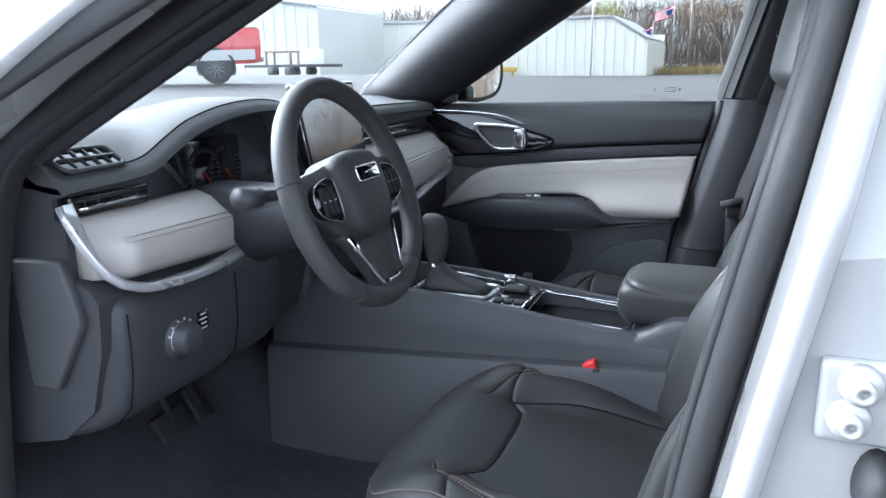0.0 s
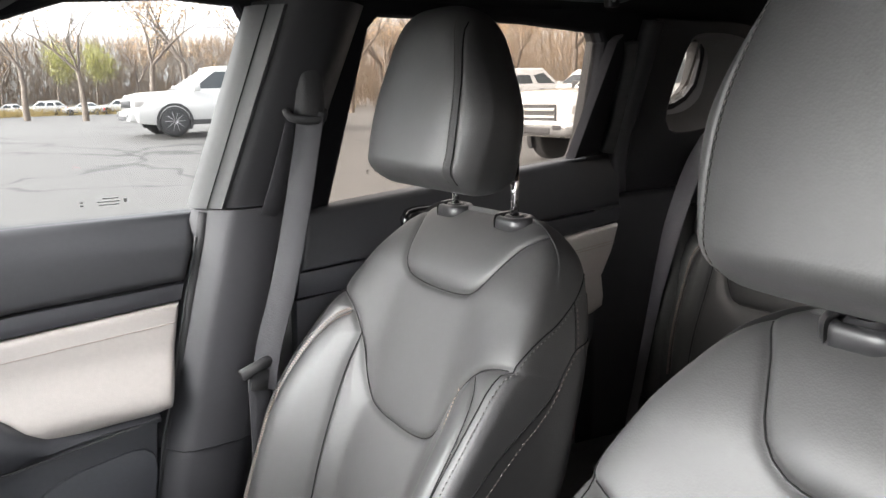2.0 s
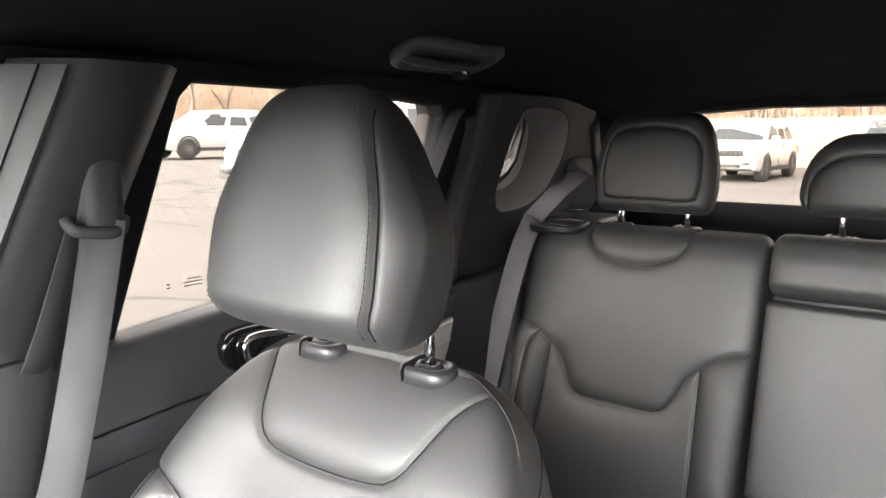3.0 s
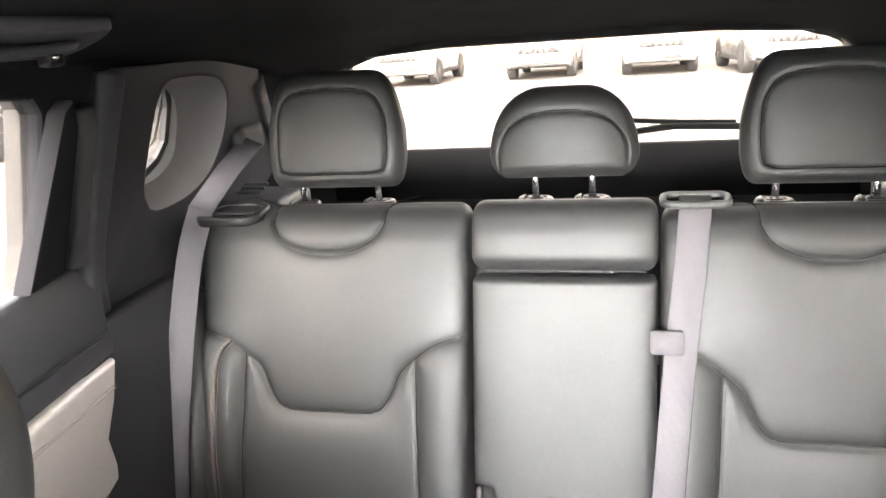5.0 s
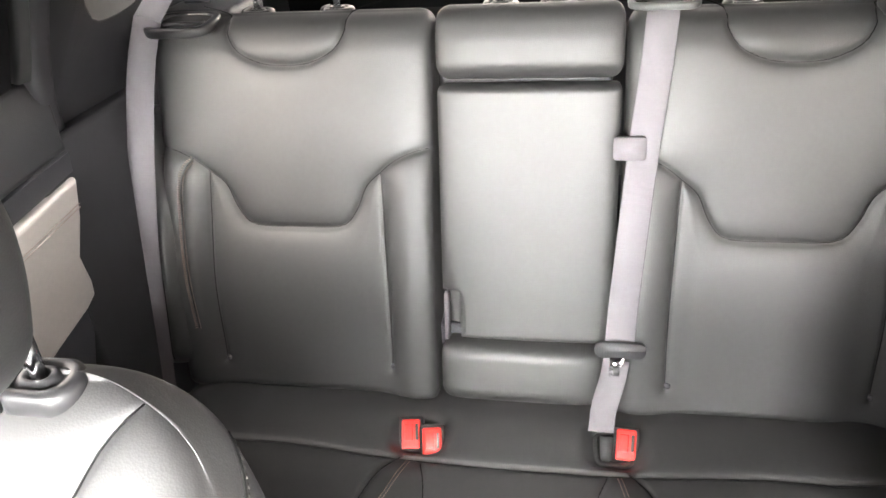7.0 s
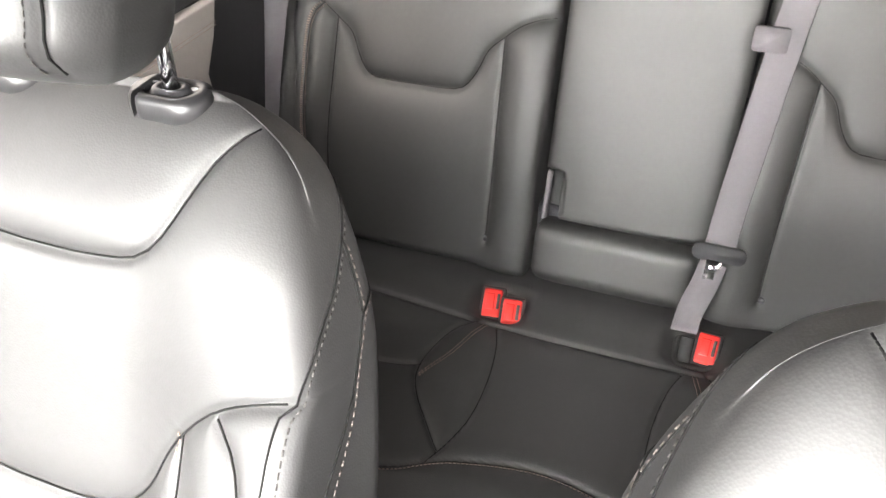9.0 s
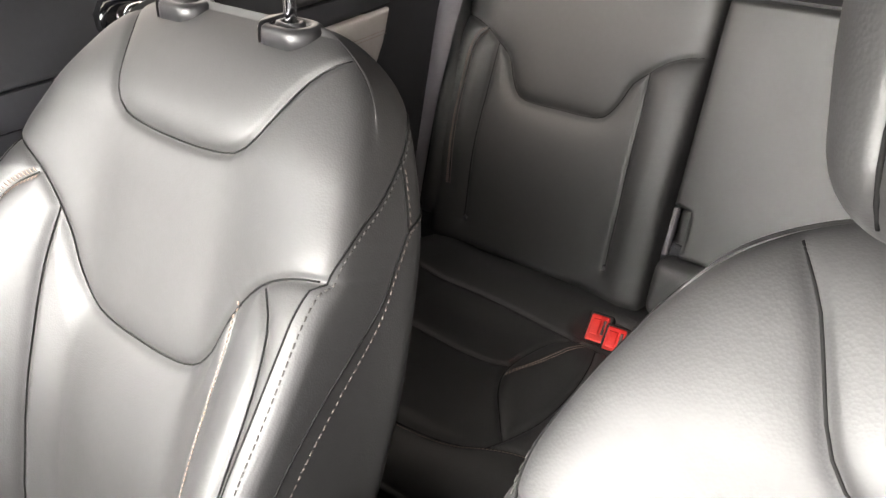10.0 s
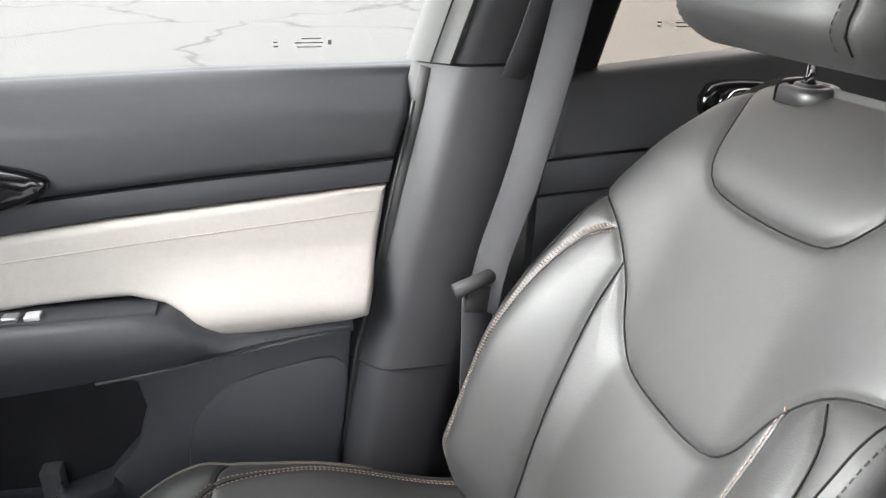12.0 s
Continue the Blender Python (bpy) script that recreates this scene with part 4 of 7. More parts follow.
notch = [(0.148, 0.10), (0.128, 0.098), (0.118, 0.085), (0.116, 0.02)]
ar = Pad(mid_frame(0.592, 0.010, -0.010), RS_(1.048) - RS_(0.592), lambda v: 0.155 + 0 * v, lambda v: 0.052 + 0 * v, [notch], lambda u, v: 0.004 * np.cos(u / 0.152 * 1.5) - 0.05 * ss(u, 0.118, 0.128) * (1 - ss(v, 0.088, 0.10)), power=9, r0=0.016, r1=0.016, nu=200, ns=130, puff=0.002, pw=0.01)
link("armrest", ar.mesh(), LEATHER, mid, "folded-up black leather armrest")
lo = Pad(mid_frame(0.464, 0.016, 0.0), RS_(0.590) - RS_(0.464), lambda v: 0.150 + 0 * v, lambda v: 0.056 + 0 * v, (), None, power=6, r0=0.04, r1=0.035, nu=140, ns=44)
link("lower_roll", lo.mesh(), LEATHER, mid)
f = mid_frame(0.60, 0.030, 0.134)
link("armrest_strap", sweep([f @ Vector((0, 0.03, s)) for s in (0.0, 0.03, 0.06, 0.088)], rounded(0.022, 0.008, 0.003, 2), up=(0, 1, 0)), WEBBING, mid)
lean_board(mid, 0.15)
rear_headrest(mid, off, -0.010, 1.85, 1.200, 0.126, 0.154, False)
for dy in (0.041, -0.057):
    post(mid, 1.866 - 1.70, dy, 1.150 - 0.46, 1.225 - 0.46, 0.0)

# rear cushion: one bench with three places
bench = thing("rear_bench_cushion", (1.35, 0, 0.368), "black leather rear bench cushion with sewn wings", "car seat")
bm_ = frame_of((0.30 + 0.07 * math.cos(radians(5)), 0, 0.02 - 0.07 * math.sin(radians(5))), (0, 1, 0), (math.sin(radians(5)), 0, math.cos(radians(5))), (-math.cos(radians(5)), 0, math.sin(radians(5))))
w1 = [(0.195, 0.178), (0.228, 0.23), (0.245, 0.30), (0.242, 0.36), (0.215, 0.42), (0.178, 0.47), (0.150, 0.505)]
w2 = [(0.158, 0.195), (0.142, 0.25), (0.130, 0.33), (0.128, 0.42), (0.140, 0.48), (0.160, 0.535)]
roll_ = [(0.66, 0.172), (0.42, 0.170), (0.2, 0.188), (0.0, 0.192)]
roll_ = roll_ + mirror_u(roll_[:-1])[::-1]
fr = [(0.66, 0.53), (0.50, 0.560), (0.30, 0.565), (0.20, 0.555), (0.12, 0.515), (0, 0.490)]
fr = fr + mirror_u(fr[:-1])[::-1]
cr = [(0.244, 0.335), (0.30, 0.345), (0.42, 0.335), (0.55, 0.33)]
wst = [(0.178, 0.20), (0.188, 0.26), (0.205, 0.32), (0.236, 0.372)]
def brel(u, v):
    au, v = np.abs(u), v - 0.07
    return 0.020 * ss(au, 0.50, 0.62) + 0.016 * np.exp(-((v - 0.09) / 0.08) ** 2) - 0.030 * np.exp(-((au - 0.172) / 0.046) ** 4 - ((v - 0.128) / 0.042) ** 4) + 0.016 * np.exp(-((au - 0.188) / 0.05) ** 2) * ss(v, 0.18, 0.26) * (1 - ss(v, 0.40, 0.52)) - 0.012 * np.exp(-((au - 0.41) / 0.13) ** 2) * ss(v, 0.18, 0.26) - 0.035 * ss(v, 0.54, 0.64)
w1, w2, roll_, fr, cr, wst = [[(u, v + 0.07) for u, v in q] for q in (w1, w2, roll_, fr, cr, wst)]
bpad = Pad(bm_, 0.715, lambda v: 0.668 - 0.02 * ss(v, 0.47, 0.67), lambda v: 0.075 + 0 * v, [w1, mirror_u(w1), w2, mirror_u(w2), roll_, fr, cr, mirror_u(cr)], brel, power=6, r0=0.04, r1=0.06, nu=520, ns=200, groove=0.004, gw=0.0036, puff=0.007, pw=0.013)
bpad.seam_lines(bench)
link("bench_pad", bpad.mesh(), LEATHER, bench)
tagged(link("stitching", stitches([(bpad, wst, 0.003), (bpad, wst, -0.003), (bpad, mirror_u(wst), 0.003), (bpad, mirror_u(wst), -0.003), (bpad, fr, -0.008)]), THREAD, bench, "tan double stitching"), kind="stuff")
part("bench_base", box(-0.24, 0.32, -0.64, 0.64, -0.03, 0.0, 0.01), SEATBACK, bench)

# side bolsters between bench and doors
for sg in (1, -1):
    th = thing("side_bolster", (1.68, sg * 0.70, 0.50), "black leather side bolster beside the rear backrest", "car seat", "rear side bolsters")
    p = Pad(frame_of((0.0, sg * 0.0, 0.0), (0, 1, 0), (-RC, 0, RSN), (RSN, 0, RC)), 0.52, lambda v: 0.058 - 0.03 * ss(v, 0.25, 0.52), lambda v: 0.085 - 0.03 * ss(v, 0.2, 0.5), [[(-sg * 0.02, 0.03), (-sg * 0.022, 0.2), (-sg * 0.012, 0.35), (0, 0.47)]], None, groove=0.002, puff=0.003, power=3, r0=0.05, r1=0.08, nu=70, ns=50)
    link("bolster_pad", p.mesh(), LEATHER, th)
    p.seam_lines(th)


# ---- doors ----
def flat(y0, sgn=1, lean=0.0, z0=0.97):
    return lambda x, z, d: (x, sgn * (y0 + lean * (z - z0) + d), z)


def shift(bm, v):
    bmesh.ops.translate(bm, verts=bm.verts, vec=v)
    return bm


def mould(bm, axis_cuts, f):
    """Cut a plate into strips and push its points by f(x, z) along y, towards the cabin for positive values."""
    for no, vals in axis_cuts:
        for c in vals:
            bmesh.ops.bisect_plane(bm, geom=bm.verts[:] + bm.edges[:] + bm.faces[:], plane_co=Vector(no) * c, plane_no=no)
    for v in bm.verts:
        v.co.y -= f(v.co.x, v.co.z)
    return bm


def front_door():
    org = (0.1, 0.735, 0.42)
    o = tuple(-c for c in org)
    d = thing("car_door", org, "black front passenger door panel with a pale beige insert, shut", "car door", "car doors")
    P = lambda name, bm, m, parent=d, label="", smooth=True: sharpen(part(name, shift(bm, o), m, parent, label, smooth), 40)
    up = [(-0.335, 0.945), (-0.20, 0.930), (0.0, 0.948), (0.125, 0.962), (0.30, 0.976), (0.540, 0.990), (0.560, 1.045), (0.574, 1.098), (0.30, 1.096), (-0.20, 1.083), (-0.335, 1.079)]
    P("upper_panel", mould(panel(up, flat(0.688, 1, 0.20), 0.05, bev=0.014, seg=4), [((0, 0, 1), np.linspace(1.03, 1.085, 8))], lambda x, z: 0.012 * float(ss(z, 0.94, 1.03)) - 0.034 * float(ss(z, 1.035, 1.10))), DOORTOP)
    strip = [(-0.335, 0.905), (-0.10, 0.895), (0.02, 0.912), (0.20, 0.932), (0.532, 0.957), (0.539, 0.986), (0.30, 0.972), (0.125, 0.958), (0.0, 0.944), (-0.2, 0.926), (-0.335, 0.941)]
    P("middle_strip", panel(strip, flat(0.694), 0.045, bev=0.004), PLASTIC)
    bg = [(-0.222, 0.766), (-0.195, 0.803), (-0.16, 0.838), (-0.12, 0.870), (-0.085, 0.890), (-0.045, 0.902), (0.0, 0.909), (0.20, 0.928), (0.529, 0.953), (0.512, 0.868), (0.496, 0.785), (0.47, 0.778), (0.33, 0.770), (0.30, 0.774), (0.283, 0.786), (0.262, 0.808), (0.243, 0.820), (0.20, 0.830), (0.10, 0.826), (0.0, 0.818), (-0.115, 0.797)]
    bulge = lambda x, z: (0.030 * float(ss(0.885 - z, 0.0, 0.085)) - 0.012 * float(ss(0.80 - z, 0.0, 0.03))) * float(ss(x, 0.16, 0.34))
    ins = P("insert", mould(panel(bg, flat(0.686, 1, 0.06, 0.86), 0.04, bev=0.010, seg=4), [((0, 0, 1), np.linspace(0.785, 0.89, 12)), ((1, 0, 0), np.linspace(0.16, 0.42, 8))], bulge), BEIGE, d, "pale grey-beige leather insert")
    ln = smooth_line([(-0.165, 0.800), (-0.11, 0.846), (-0.05, 0.872), (0.05, 0.884), (0.25, 0.901), (0.521, 0.922)], 0.004)
    link("seam", sweep([(x + o[0], 0.686 + 0.06 * (z - 0.86) + 0.0002 + o[1], z + o[2]) for x, z in ln], ring(0.0011, 6), up=(0, 1, 0)), mat("beige_seam", (0.38, 0.33, 0.29), 0.7), ins)
    # armrest with the switch recess
    edge = lambda x: float(np.interp(x, (-0.228, -0.10, 0.05, 0.18, 0.324, 0.476), (0.735, 0.715, 0.716, 0.727, 0.744, 0.770)))
    def arm(x):
        t = (x + 0.225) / 0.53
        zt = 0.768 + 0.052 * float(ss(t, 0.0, 0.45)) - 0.042 * float(ss(x, 0.24, 0.31))
        dep = 0.012 + 0.055 * float(ss(t, 0.0, 0.35)) - 0.02 * float(ss(x, 0.26, 0.36))
        zb = edge(x)
        yb = 0.705
        return [Vector((x + o[0], y + o[1], z + o[2])) for y, z in ((yb, zb), (yb - dep * 0.75, zb + 0.006), (yb - dep, zb + (zt - zb) * 0.45), (yb - dep * 0.97, zt - 0.012), (yb - dep * 0.82, zt - 0.002), (yb - dep * 0.55, zt), (yb, zt + 0.002))]
    xs = [-0.228, -0.20, -0.16, -0.10, -0.03, 0.05, 0.13, 0.20, 0.25, 0.28, 0.31, 0.36, 0.43, 0.475]
    sharpen(link("armrest", loft([arm(x) for x in xs]), PLASTIC, d), 50)
    link("edge_line", sweep([(x + o[0], 0.705 - 0.044 - 0.006 * float(ss(-x, -0.3, -0.2)) + o[1], edge(x) + 0.003 + o[2]) for x in np.linspace(0.15, 0.47, 16)], ring(0.0022, 6), up=(0, 1, 0)), STRIPM, d, "pale line along the armrest's edge")
    sw = P("switch_panel", box(-0.03, 0.235, 0.652, 0.70, 0.812, 0.8225, 0.004), PLASTIC)
    for i, x in enumerate((0.06, 0.085)):
        part("window_switch", shift(box(x, x + 0.018, 0.655, 0.672, 0.820, 0.828, 0.002), o), GREYMARK if i else SATIN, sw)
    # lower panel with its map pocket
    lowp = [(-0.335, 0.40), (0.43, 0.40), (0.452, 0.55), (0.470, 0.70), (0.478, 0.782), (0.30, 0.765), (0.20, 0.745), (0.05, 0.735), (-0.20, 0.77), (-0.335, 0.90)]
    pocket = [(-0.075, 0.535), (0.06, 0.530), (0.13, 0.55), (0.175, 0.60), (0.196, 0.66), (0.19, 0.70), (0.16, 0.716), (0.02, 0.724), (-0.10, 0.738), (-0.135, 0.735), (-0.125, 0.68), (-0.10, 0.60)]
    P("lower_panel", panel(lowp, flat(0.693), 0.035, [pocket], bev=0.006), DOORLOW)
    P("pocket_back", panel(grow(pocket, 0.02), flat(0.724), 0.008), SEATBACK, d, "dark open map pocket")
    P("pocket_lip", panel([(-0.135, 0.52), (0.07, 0.515), (0.15, 0.54), (0.14, 0.556), (0.06, 0.534), (-0.10, 0.540)], flat(0.676), 0.03, bev=0.004), PLASTIC)
    P("bottle_support", box(0.045, 0.072, 0.694, 0.72, 0.530, 0.575, 0.004), SATIN)
    spk = [(0.245, 0.42), (0.43, 0.42), (0.448, 0.55), (0.464, 0.70), (0.38, 0.705), (0.30, 0.68), (0.255, 0.63), (0.24, 0.55)]
    P("speaker_cover", panel(curve2(spk, 0.02), flat(0.688), 0.012, bev=0.005), DOORLOW, d, "dark oval speaker cover")
    link("edge_strip", sweep([(x + o[0], 0.700 + o[1], z + o[2]) for x, z in ((0.433, 0.40), (0.462, 0.60), (0.482, 0.72), (0.504, 0.80), (0.538, 0.95), (0.566, 1.06))], rounded(0.004, 0.006, 0.0015, 2), up=(0, 1, 0)), STRIPM, d)
    link("rubber_edge", sweep([(x + 0.010 + o[0], 0.704 + o[1], z + o[2]) for x, z in ((0.433, 0.40), (0.462, 0.60), (0.482, 0.72), (0.504, 0.80), (0.538, 0.95), (0.566, 1.06), (0.575, 1.10))], ring(0.010, 8), up=(0, 1, 0)), RUBBER, d)
    # inner handle in its gloss bezel
    bez = [(-0.30, 1.062), (-0.20, 1.060), (-0.10, 1.058), (-0.01, 1.040), (0.06, 1.014), (0.118, 0.998), (0.136, 0.985), (0.125, 0.968), (0.075, 0.950), (0.0, 0.942), (-0.10, 0.936), (-0.17, 0.946), (-0.21, 0.975), (-0.245, 1.02)]
    P("handle_bezel", panel(curve2(bez, 0.02), flat(0.676, 1, 0.12), 0.03, bev=0.008, seg=3), GLOSS, d, "gloss black handle bezel")
    hd = [(-0.098, 1.022), (-0.06, 1.027), (0.035, 1.020), (0.048, 1.008), (0.050, 0.975), (0.040, 0.961), (-0.015, 0.956), (-0.048, 0.966)]
    h = link("door_handle", sweep([(x + o[0], 0.668 + o[1], z + o[2]) for x, z in curve2(hd, 0.008)], rounded(0.013, 0.010, 0.004, 3), up=(0, 1, 0), closed=True), CHROME, d, "chrome ring door handle")
    P("handle_cup", panel(curve2(hd, 0.01), flat(0.672), 0.006), PLASTIC)
    part("lock_button", shift(box(0.022, 0.052, 0.658, 0.672, 0.962, 1.015, 0.004, 3), o), CHROME, h)
    link("chrome_line", sweep([(x + o[0], 0.671 + o[1], z + o[2]) for x, z in smooth_line([(-0.30, 1.068), (-0.15, 1.066), (-0.03, 1.056), (0.05, 1.03)], 0.02)], ring(0.0025, 6), up=(0, 1, 0)), CHROME, d)
    # speaker/mirror sail at the window's front corner
    P("mirror_sail", panel([(-0.335, 1.085), (-0.18, 1.088), (-0.165, 1.13), (-0.10, 1.20), (-0.24, 1.12)], flat(0.700, 1, -0.25, 1.09), 0.03, bev=0.006), PLASTIC)
    return d


front_door()


def rear_door(sgn):
    org = (1.12, sgn * 0.735, 0.42)
    o = tuple(-c for c in org)
    d = thing("car_door", org, "black rear door panel with a pale beige insert, shut", "car door", "car doors")
    P = lambda name, bm, m, parent=d, label="": sharpen(part(name, shift(bm, o), m, parent, label), 40)
    P("upper_panel", panel([(0.745, 0.975), (1.535, 1.023), (1.55, 1.10), (1.53, 1.150), (1.44, 1.142), (0.80, 1.086), (0.765, 1.08)], flat(0.69, sgn, 0.15, 1.0), 0.05, bev=0.012, seg=3), DOORTOP)
    P("middle_strip", panel([(0.735, 0.925), (1.10, 0.940), (1.535, 0.988), (1.54, 1.02), (0.743, 0.972)], flat(0.697, sgn), 0.04, bev=0.004), PLASTIC)
    bg = [(0.78, 0.775), (0.80, 0.83), (0.85, 0.88), (0.92, 0.905), (1.10, 0.935), (1.30, 0.962), (1.525, 0.982), (1.505, 0.92), (1.475, 0.865), (1.482, 0.815), (1.478, 0.790), (1.45, 0.778), (1.36, 0.760), (1.28, 0.740), (1.20, 0.745), (1.16, 0.78), (1.0, 0.80)]
    ins = P("insert", panel(bg, flat(0.685, sgn), 0.04, bev=0.010, seg=4), BEIGE, d, "pale grey-beige leather insert")
    ln = smooth_line([(0.86, 0.858), (1.0, 0.885), (1.2, 0.915), (1.508, 0.945)], 0.01)
    for k in (0, 0.006):
        link("seam", sweep([(x + o[0], sgn * 0.6845 + o[1], z - k + o[2]) for x, z in ln], ring(0.0009, 6), up=(0, 1, 0)), bpy.data.materials["beige_seam"], ins)
    sharpen(link("armrest", loft([[Vector((x + o[0], sgn * y + o[1], z + o[2])) for y, z in ((0.705, 0.70), (0.65, 0.71), (0.632, 0.74), (0.64, zt - 0.008), (0.66, zt), (0.705, zt))] for x, zt in ((0.80, 0.76), (0.90, 0.785), (1.05, 0.80), (1.16, 0.785), (1.20, 0.75))]), PLASTIC, d), 50)
    P("lower_panel", panel([(0.72, 0.40), (1.20, 0.40), (1.30, 0.50), (1.42, 0.62), (1.50, 0.80), (1.535, 0.985), (0.735, 0.92)], flat(0.702, sgn), 0.03, bev=0.005), PLASTIC)
    bez = [(0.90, 1.068), (0.99, 1.072), (1.10, 1.058), (1.15, 1.040), (1.12, 1.014), (1.0, 0.998), (0.92, 1.006), (0.885, 1.034)]
    bez = [(1.15 - (1.15 - x) * 0.74, z) for x, z in bez]
    P("handle_bezel", panel(curve2(bez, 0.02), flat(0.680, sgn), 0.03, bev=0.008, seg=3), GLOSS, d, "gloss black handle bezel")
    hd = [(0.955, 1.058), (1.03, 1.056), (1.075, 1.042), (1.065, 1.014), (0.99, 1.011), (0.95, 1.030)]
    hd = [(1.085 - (1.075 - x) * 0.78, z) for x, z in hd]
    link("door_handle", sweep([(x + o[0], sgn * 0.672 + o[1], z + o[2]) for x, z in curve2(hd, 0.008)], rounded(0.011, 0.010, 0.004, 3), up=(0, 1, 0), closed=True), CHROME, d, "chrome ring door handle")
    # dark divider and its painted frame at the window's rear
    P("window_divider", panel([(1.385, 1.14), (1.455, 1.15), (1.452, 1.36), (1.435, 1.40), (1.42, 1.385)], lambda x, z, dd: (x, sgn * (side_y(z) - 0.03 + dd), z), 0.03, bev=0.005), HEADLINER)
    link("frame_edge", sweep([(x + o[0], sgn * (side_y(z) - 0.012) + o[1], z + o[2]) for x, z in ((1.492, 1.15), (1.495, 1.18), (1.494, 1.22), (1.484, 1.34), (1.476, 1.385))], rounded(0.034, 0.02, 0.006, 3), up=(0, 1, 0)), STRIPM, d, "pale painted window frame edge")
    return d


rear_door(1)
rear_door(-1)

# outside mirror on the passenger door
mir = thing("door_mirror", (-0.16, 0.80, 1.09), "white passenger door mirror reflecting the lot", "car mirror")
cen = Vector((-0.015, 0.118, 0.094))
mo = [(y * 0.102, z * 0.094) for y, z in ((-0.95, -0.75), (-1.0, 0.2), (-0.85, 0.75), (-0.4, 1.0), (0.3, 1.0), (0.8, 0.75), (1.0, 0.2), (0.95, -0.4), (0.6, -0.85), (-0.3, -1.0))]
mo = curve2(mo, 0.012)
tw = Matrix.Rotation(radians(-22), 3, "Z") @ Matrix.Rotation(radians(-4), 3, "Y")
ml = lambda dx, f: [cen + tw @ Vector((dx, y * f, z * f)) for y, z in mo]
link("housing", loft([ml(0.012, 1.0), ml(0.016, 1.06), ml(0.0, 1.10), ml(-0.05, 1.05), ml(-0.09, 0.8), ml(-0.11, 0.45)]), RUBBER, mir, "dark mirror housing")
link("mirror_glass", loft([ml(0.010, 0.95), ml(0.0145, 0.94)]), MIRROR, mir, "mirror glass", smooth=False)
part("mirror_foot", box(-0.07, -0.01, 0.0, 0.07, 0.0, 0.045, 0.012, 3), RUBBER, mir)

# ---- dashboard ----
dash = thing("dashboard", (-0.35, 0, 0.62), "dark dashboard with pale beige padded bands and chrome lip", "dashboard")
DO = Vector((0.35, 0, -0.62))


def edge_z(y):
    """Height of the top's front edge: low beside the door, high over the dials."""
    return float(np.interp(y, EDGE_Y, EDGE_Z))


ed_ = smooth_line([(-0.70, 1.050), (-0.62, 1.052), (-0.56, 1.054), (-0.51, 1.061), (-0.454, 1.087), (-0.395, 1.111), (-0.30, 1.130), (-0.20, 1.136), (-0.13, 1.130), (-0.07, 1.115), (0.0, 1.104), (0.10, 1.098), (0.40, 1.097), (0.70, 1.090)], 0.01)
EDGE_Y, EDGE_Z = ed_[:, 0], ed_[:, 1]


def dash_loop(y):
    e = edge_z(y)
    dr = float(1 - ss(y, -0.16, -0.06))
    r = float(ss(y, -0.535, -0.50) * (1 - ss(y, -0.20, -0.165)))
    zc = (1.052 - 0.028 * dr) * (1 - r) + (e - 0.026) * r
    zb = 1.008 - 0.016 * dr - 0.035 * r
    back = -0.262 - 0.07 * r
    pts = [(-0.62, 1.075), (-0.50, 1.094), (-0.36, max(1.090, e - 0.004)), (-0.29, e - 0.010), (-0.250, e - 0.014), (-0.243, e - 0.022), (-0.244, zc), (back, zc - 0.004), (back, zb), (-0.245, zb - 0.006), (-0.245, 0.905), (-0.215, 0.892), (-0.20, 0.872), (-0.205, 0.80), (-0.235, 0.70), (-0.30, 0.645), (-0.40, 0.62), (-0.62, 0.62)]
    return [Vector((x, y, z)) + DO for x, z in pts]


def top_loop(y):
    e = edge_z(y)
    low = float(1 - ss(y, -0.58, -0.45))
    pts = [(-0.62, 1.090), (-0.50, 1.112), (-0.40, max(1.110, e + 0.004)), (-0.34, max(1.098, e + 0.006)), (-0.30, max(1.080, e + 0.006)), (-0.275, max(1.066, e + 0.004)), (-0.258, e + 0.001), (-0.246, e - 0.004), (-0.236, e - 0.012), (-0.232, e - 0.020), (-0.238, e - 0.024), (-0.26, e - 0.022), (-0.62, 1.07)]
    return [Vector((x, y, z)) + DO for x, z in pts]


ys = sorted(set([-0.688, -0.675, -0.66] + [round(float(v), 4) for v in np.linspace(-0.64, -0.06, 42)] + [0.0, 0.1, 0.3, 0.5, 0.60, 0.65, 0.688]))
sharpen(link("body", loft([dash_loop(y) for y in ys]), PLASTIC, dash), 40)
sharpen(link("top_pad", loft([top_loop(y) for y in ys]), DASHTOP, dash, "grey stitched leather dash top"), 60)
for off in (0.0, 0.007):
    sl = [Vector((-0.258 + off, y, edge_z(y) + 0.0016 - off * 0.4)) + DO for y in np.linspace(-0.56, 0.62, 160)]
    if off:
        tagged(link("top_stitching", thread_row(np.array(sl), (0, 0, 1)), THREAD_DARK, dash), kind="stuff")
    else:
        link("top_seam", sweep(sl, ring(0.0012, 6)), SEAM, dash)


